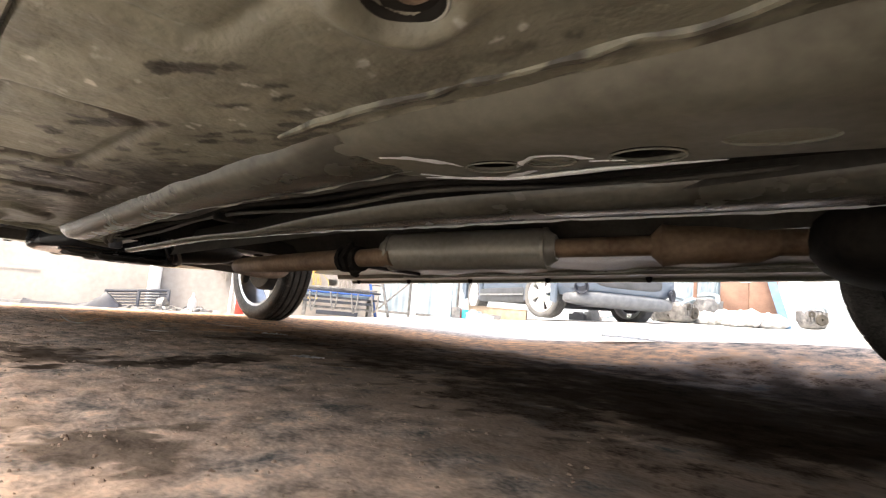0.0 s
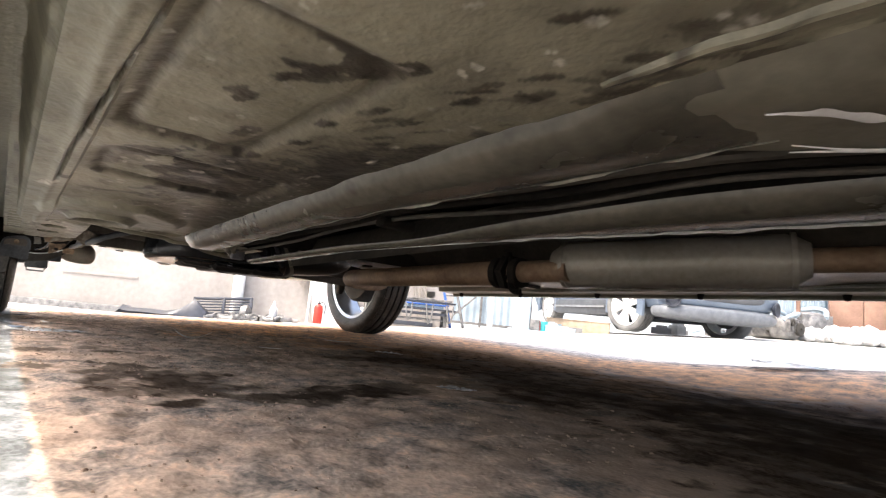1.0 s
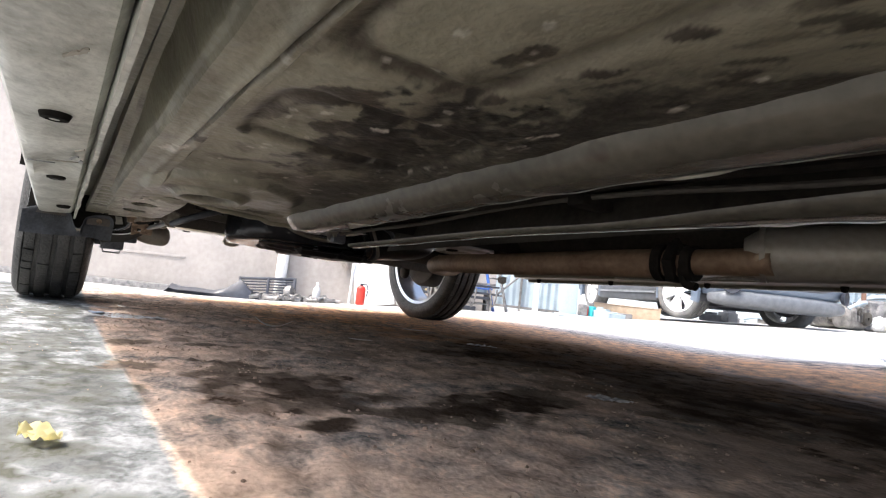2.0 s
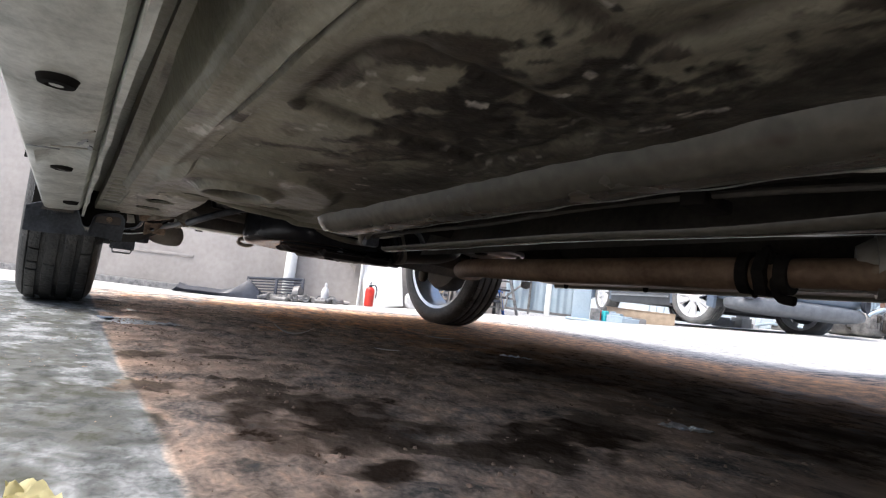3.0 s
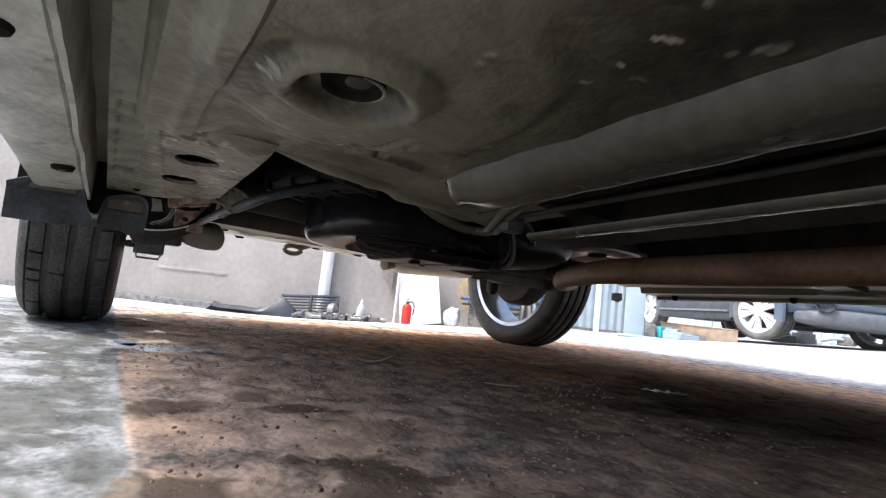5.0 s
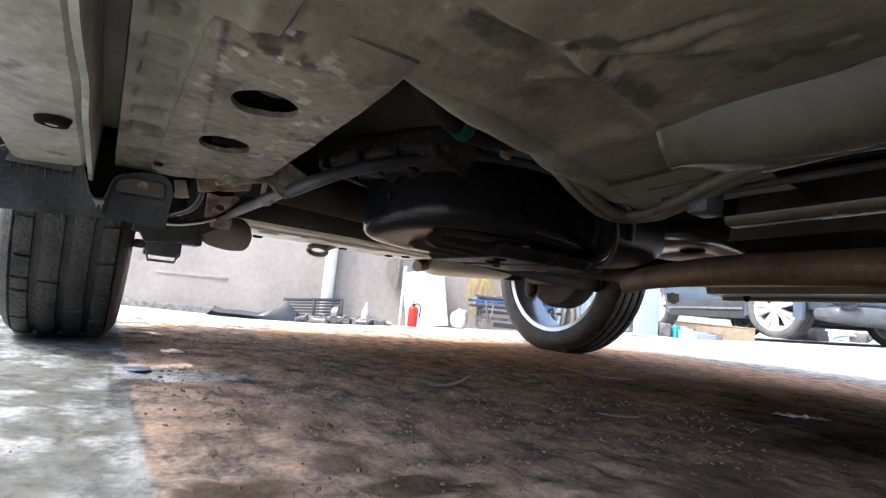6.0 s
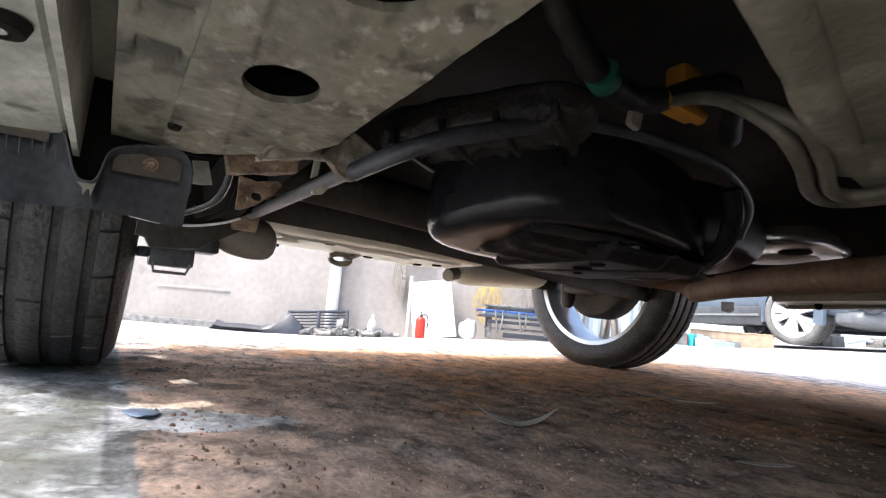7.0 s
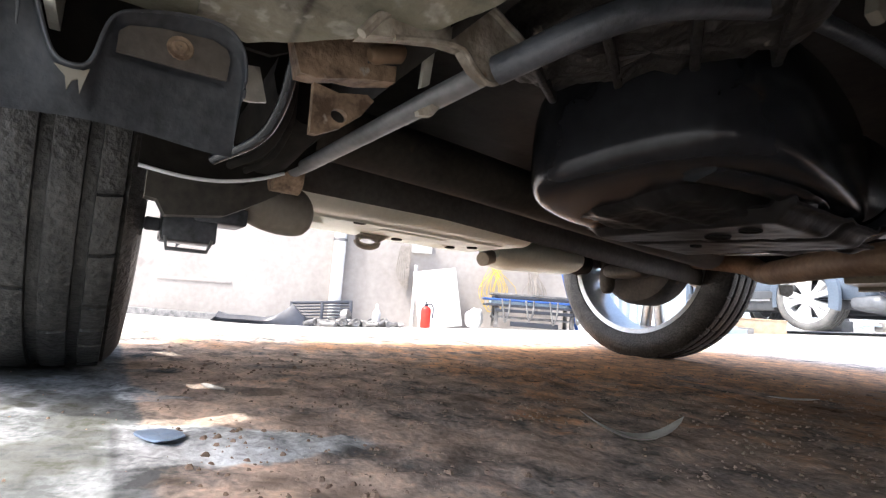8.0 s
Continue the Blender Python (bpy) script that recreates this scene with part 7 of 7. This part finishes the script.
for nm, mt, bx in (("body", BROWNC, (-0.42, 0.42, -0.25, 0.25, 0.0, 0.92)), ("lid", VDARK, (-0.45, 0.45, -0.28, 0.28, 0.92, 0.97)), ("door", BROWNC, (-0.40, -0.005, -0.272, -0.25, 0.05, 0.88)), ("door", BROWNC, (0.005, 0.40, -0.272, -0.25, 0.05, 0.88)), ("label_plate", CREAM, (-0.12, 0.02, -0.278, -0.273, 0.72, 0.78))):
    bm = bmesh.new()
    box(bm, *bx, 0.008 if nm != "label_plate" else 0.001, CM)
    part(nm, bm, mt, cab)
solid("post", BROWNC, "thin rusty post standing in the yard", "post", [(-0.03, 0.03, -0.03, 0.03, 0.0, 2.0)], at_yard(-2.78, 9.6, 12))
for x, y, yaw, tilt in ((-2.95, 10.2, 8, -12), (-2.52, 10.4, -14, -9)):
    bm = bmesh.new()
    loft(bm, [[(u, 0.010 * math.sin(u * 80), z) for z in (0.0, 0.5, 1.1)] for u in span(-0.36, 0.36, 90)], False)
    bmesh.ops.solidify(bm, geom=bm.faces[:], thickness=0.004)
    tagged(put(part("roof_sheet", bm, BLUEG), at_yard(x, y, yaw) @ Matrix.Rotation(radians(tilt), 4, "X")), "pale blue corrugated sheet leaning on scrap", "sheet")
bm = bmesh.new()
box(bm, -0.06, 0.06, -0.02, 0.02, 0.0, 1.3, 0.006)
tagged(put(part("plank", bm, plain("faded_blue_paint", (0.13, 0.24, 0.38), 0.6)), at_yard(-1.42, 9.6, 10) @ Matrix.Rotation(radians(-16), 4, "Y")), "faded blue plank leaning beside the cabinet", "plank")
for k in range(16):
    x, y = rng.uniform(-5.2, -3.6), rng.uniform(9.6, 10.8)
    bm = bmesh.new()
    a, b, h = rng.uniform(0.05, 0.24), rng.uniform(0.05, 0.14), rng.uniform(0.05, 0.20)
    if k % 3 == 0:
        tube(bm, smooth_path([(-a, 0, 0.03), (0, b, 0.05 + h * 0.5), (a, -b, 0.04)], 4), 0.025, 8)
    else:
        box(bm, -a, a, -b, b, 0.0, h, 0.012)
        box(bm, -a * 0.4, a * 0.5, -b * 1.25, b * 0.6, h * 0.4, h * 1.3, 0.01)
    tagged(put(part("scrap_part", bm, (BLUEG, GREYM, CREAM, VDARK)[k % 4]), at_yard(x, y, rng.uniform(0, 360))), "small scrap part lying in the yard", "car part", "scrap behind the parked car")
solid("cardboard_box", CARDB, "flat beige cardboard box beside the parked car", "box", [(-0.42, 0.42, -0.2, 0.2, 0.0, 0.17), (-0.43, 0.43, -0.21, -0.01, 0.165, 0.178), (-0.43, 0.43, 0.01, 0.21, 0.165, 0.176)], at_yard(-4.52, 6.2, 30), 0.006)
solid("kerb_block", GREYM, "low grey block lying on the ground", "block", [(-0.26, 0.26, -0.1, 0.1, 0.0, 0.08)], at_yard(-4.48, 5.78, 34), 0.012)
for x, y, yaw, h in ((-4.42, 5.52, 30, 0.09), (-4.30, 5.60, 60, 0.06), (-4.60, 5.70, 10, 0.12)):
    solid("toolbox", BLUEG, "small blue-grey steel box by the lift", "toolbox", [(-0.11, 0.11, -0.06, 0.06, 0.0, h), (-0.115, 0.115, -0.065, 0.065, h * 0.8, h * 0.95), (-0.04, 0.04, -0.008, 0.008, h, h + 0.02)], at_yard(x, y, yaw), 0.005, "boxes by the lift")
bm = bmesh.new()
box(bm, -12, 10, 12.0, 12.25, -0.4, 3.4)
for k in range(60):
    box(bm, -8.0 + 0.2 * k, -7.93 + 0.2 * k, 11.975, 12.0, 0.2, 3.3)
tagged(part("wall_2", bm, FARWALL), "pale blue-white ribbed wall closing the yard", "wall", kind="structure")

# ---- small things on the slab ----
LEAF = plain("dry_leaf", (0.86, 0.83, 0.78), 0.4)
LEAFY = plain("yellow_paper", (0.78, 0.72, 0.42), 0.6)
PAPER = plain("white_scrap", (0.88, 0.89, 0.90), 0.22, 0, 0.0)
PAPER.node_tree.nodes["Principled BSDF"].inputs["Coat Weight"].default_value = 1.0
PAPER.node_tree.nodes["Principled BSDF"].inputs["Coat Roughness"].default_value = 0.12


def leaf(mat, label, x, y, yaw, L_=0.035, W_=0.007, curl=0.35, lift=0.010, category="leaf"):
    bm = bmesh.new()
    rows = []
    for t in span(-1, 1, 14):
        w = W_ * (1 - t * t) ** 0.7 + 0.0006
        rows.append([(L_ * t, w * u + curl * L_ * (t * t - 0.4), 0.0015 + lift * t * t + 0.3 * w * u * u) for u in (-1, -0.4, 0.4, 1)])
    loft(bm, rows, False)
    bmesh.ops.solidify(bm, geom=bm.faces[:], thickness=0.0008)
    return tagged(put(part("leaf" if category == "leaf" else "paper_scrap", bm, mat), pose(x, y, near_z(x, y) + 0.001, 0, 0, yaw)), label, category)


leaf(LEAF, "dry curled leaf on the stained slab", -1.775, 0.395, 60, 0.050, 0.010, 0.30, 0.020)
leaf(LEAF, "flat dry leaf on the stained slab", -1.844, 0.886, 62, 0.045, 0.006, 0.05, 0.003)
leaf(LEAF, "thin pale leaf on the stained slab", -2.065, 0.086, 20, 0.022, 0.006, 0.1, 0.002)
leaf(LEAF, "brown flat leaf on the stained slab", -1.571, 0.537, 58, 0.03, 0.006, 0.05, 0.002)


def paper(label, x, y, yaw, L_, W_, rise, seed, mat=None):
    """A torn sheet with a ragged outline, creased and lying on the grit."""
    bm = bmesh.new()
    rows = []
    for t in span(-1, 1, 22):
        wa, wb = (W_ * (1 - abs(t) ** 3) * (0.65 + 0.6 * noise.noise(Vector((t * 2.2, s, seed)))) + 0.001 for s in (0.0, 9.0))
        rows.append([(L_ * t, -wa + (wa + wb) * u, 0.006 + rise * abs(noise.noise(Vector((t * 2.8, u * 1.6, seed))))) for u in (0, 0.2, 0.4, 0.6, 0.8, 1)])
    loft(bm, rows, False)
    bmesh.ops.solidify(bm, geom=bm.faces[:], thickness=0.0006)
    tagged(put(part("paper_scrap", bm, mat or PAPER), pose(x, y, near_z(x, y), 0, 0, yaw)), label, "scrap")


paper("crumpled white paper scrap on the slab", -0.935, 0.62, 48, 0.036, 0.022, 0.006, 2.0)
paper("crumpled yellow paper scrap on the wet slab", -0.952, -0.056, 35, 0.021, 0.013, 0.016, 5.0, LEAFY)
paper("wet pale paper scrap on the slab", -1.494, 0.86, 50, 0.04, 0.014, 0.008, 4.0)
paper("large wet white paper sheet lying on the slab", -0.78, 2.05, 62, 0.20, 0.16, 0.012, 7.0)
bm = bmesh.new()
superbox(bm, (0, 0, 0.0035), (0.017, 0.012, 0.0011), 4, 40, 10, lambda p: p + 0.0014 * noise.noise_vector(p * 110))
tagged(put(part("plastic_scrap", bm, plain("blue_grey_scrap", (0.24, 0.32, 0.44), 0.5)), pose(-1.895, 0.024, near_z(-1.895, 0.024), 0, 0, 30)), "flat blue plastic scrap on the slab", "scrap")
bm = bmesh.new()
rng = random.Random(3)
for i in range(15000):
    x, y = rng.uniform(-2.5, -0.2) if i < 8000 else rng.uniform(-2.3, -1.2), rng.uniform(0.0, 1.0) ** 1.4 * 1.4 - 0.2
    r = 0.0006 + 0.0020 * rng.random() ** 2.5
    if noise.fractal(Vector((x * 7, y * 7, 40)), 0.7, 2.1, 3) < 0.0 and rng.random() < 0.75:
        continue
    if shade_oil(x, y) > 0.35:
        continue
    if y < 0.03:
        if rng.random() < 0.85:
            continue
        r *= 0.5
    z, a = near_z(x, y), rng.uniform(0, 6.3)
    low = [bm.verts.new((x + r * math.cos(a + k * 1.26) * rng.uniform(0.8, 1.7), y + r * math.sin(a + k * 1.26) * rng.uniform(0.8, 1.7), z - 0.0005)) for k in range(5)]
    top = [bm.verts.new((v.co.x * 0.5 + x * 0.5 + rng.uniform(-0.2, 0.2) * r, v.co.y * 0.5 + y * 0.5, z + r * rng.uniform(0.45, 0.9))) for v in low]
    for k in range(5):
        bm.faces.new((low[k], low[(k + 1) % 5], top[(k + 1) % 5], top[k]))
    bm.faces.new(top)
tagged(part("grit", bm, ramp_mat("soil_crumbs", (0.15, 0.108, 0.08), (0.40, 0.295, 0.225), 0.9, 0, 40, 200, 0.1, spec=0.1)), "loose grit and soil crumbs on the slab", "grit", kind="stuff")
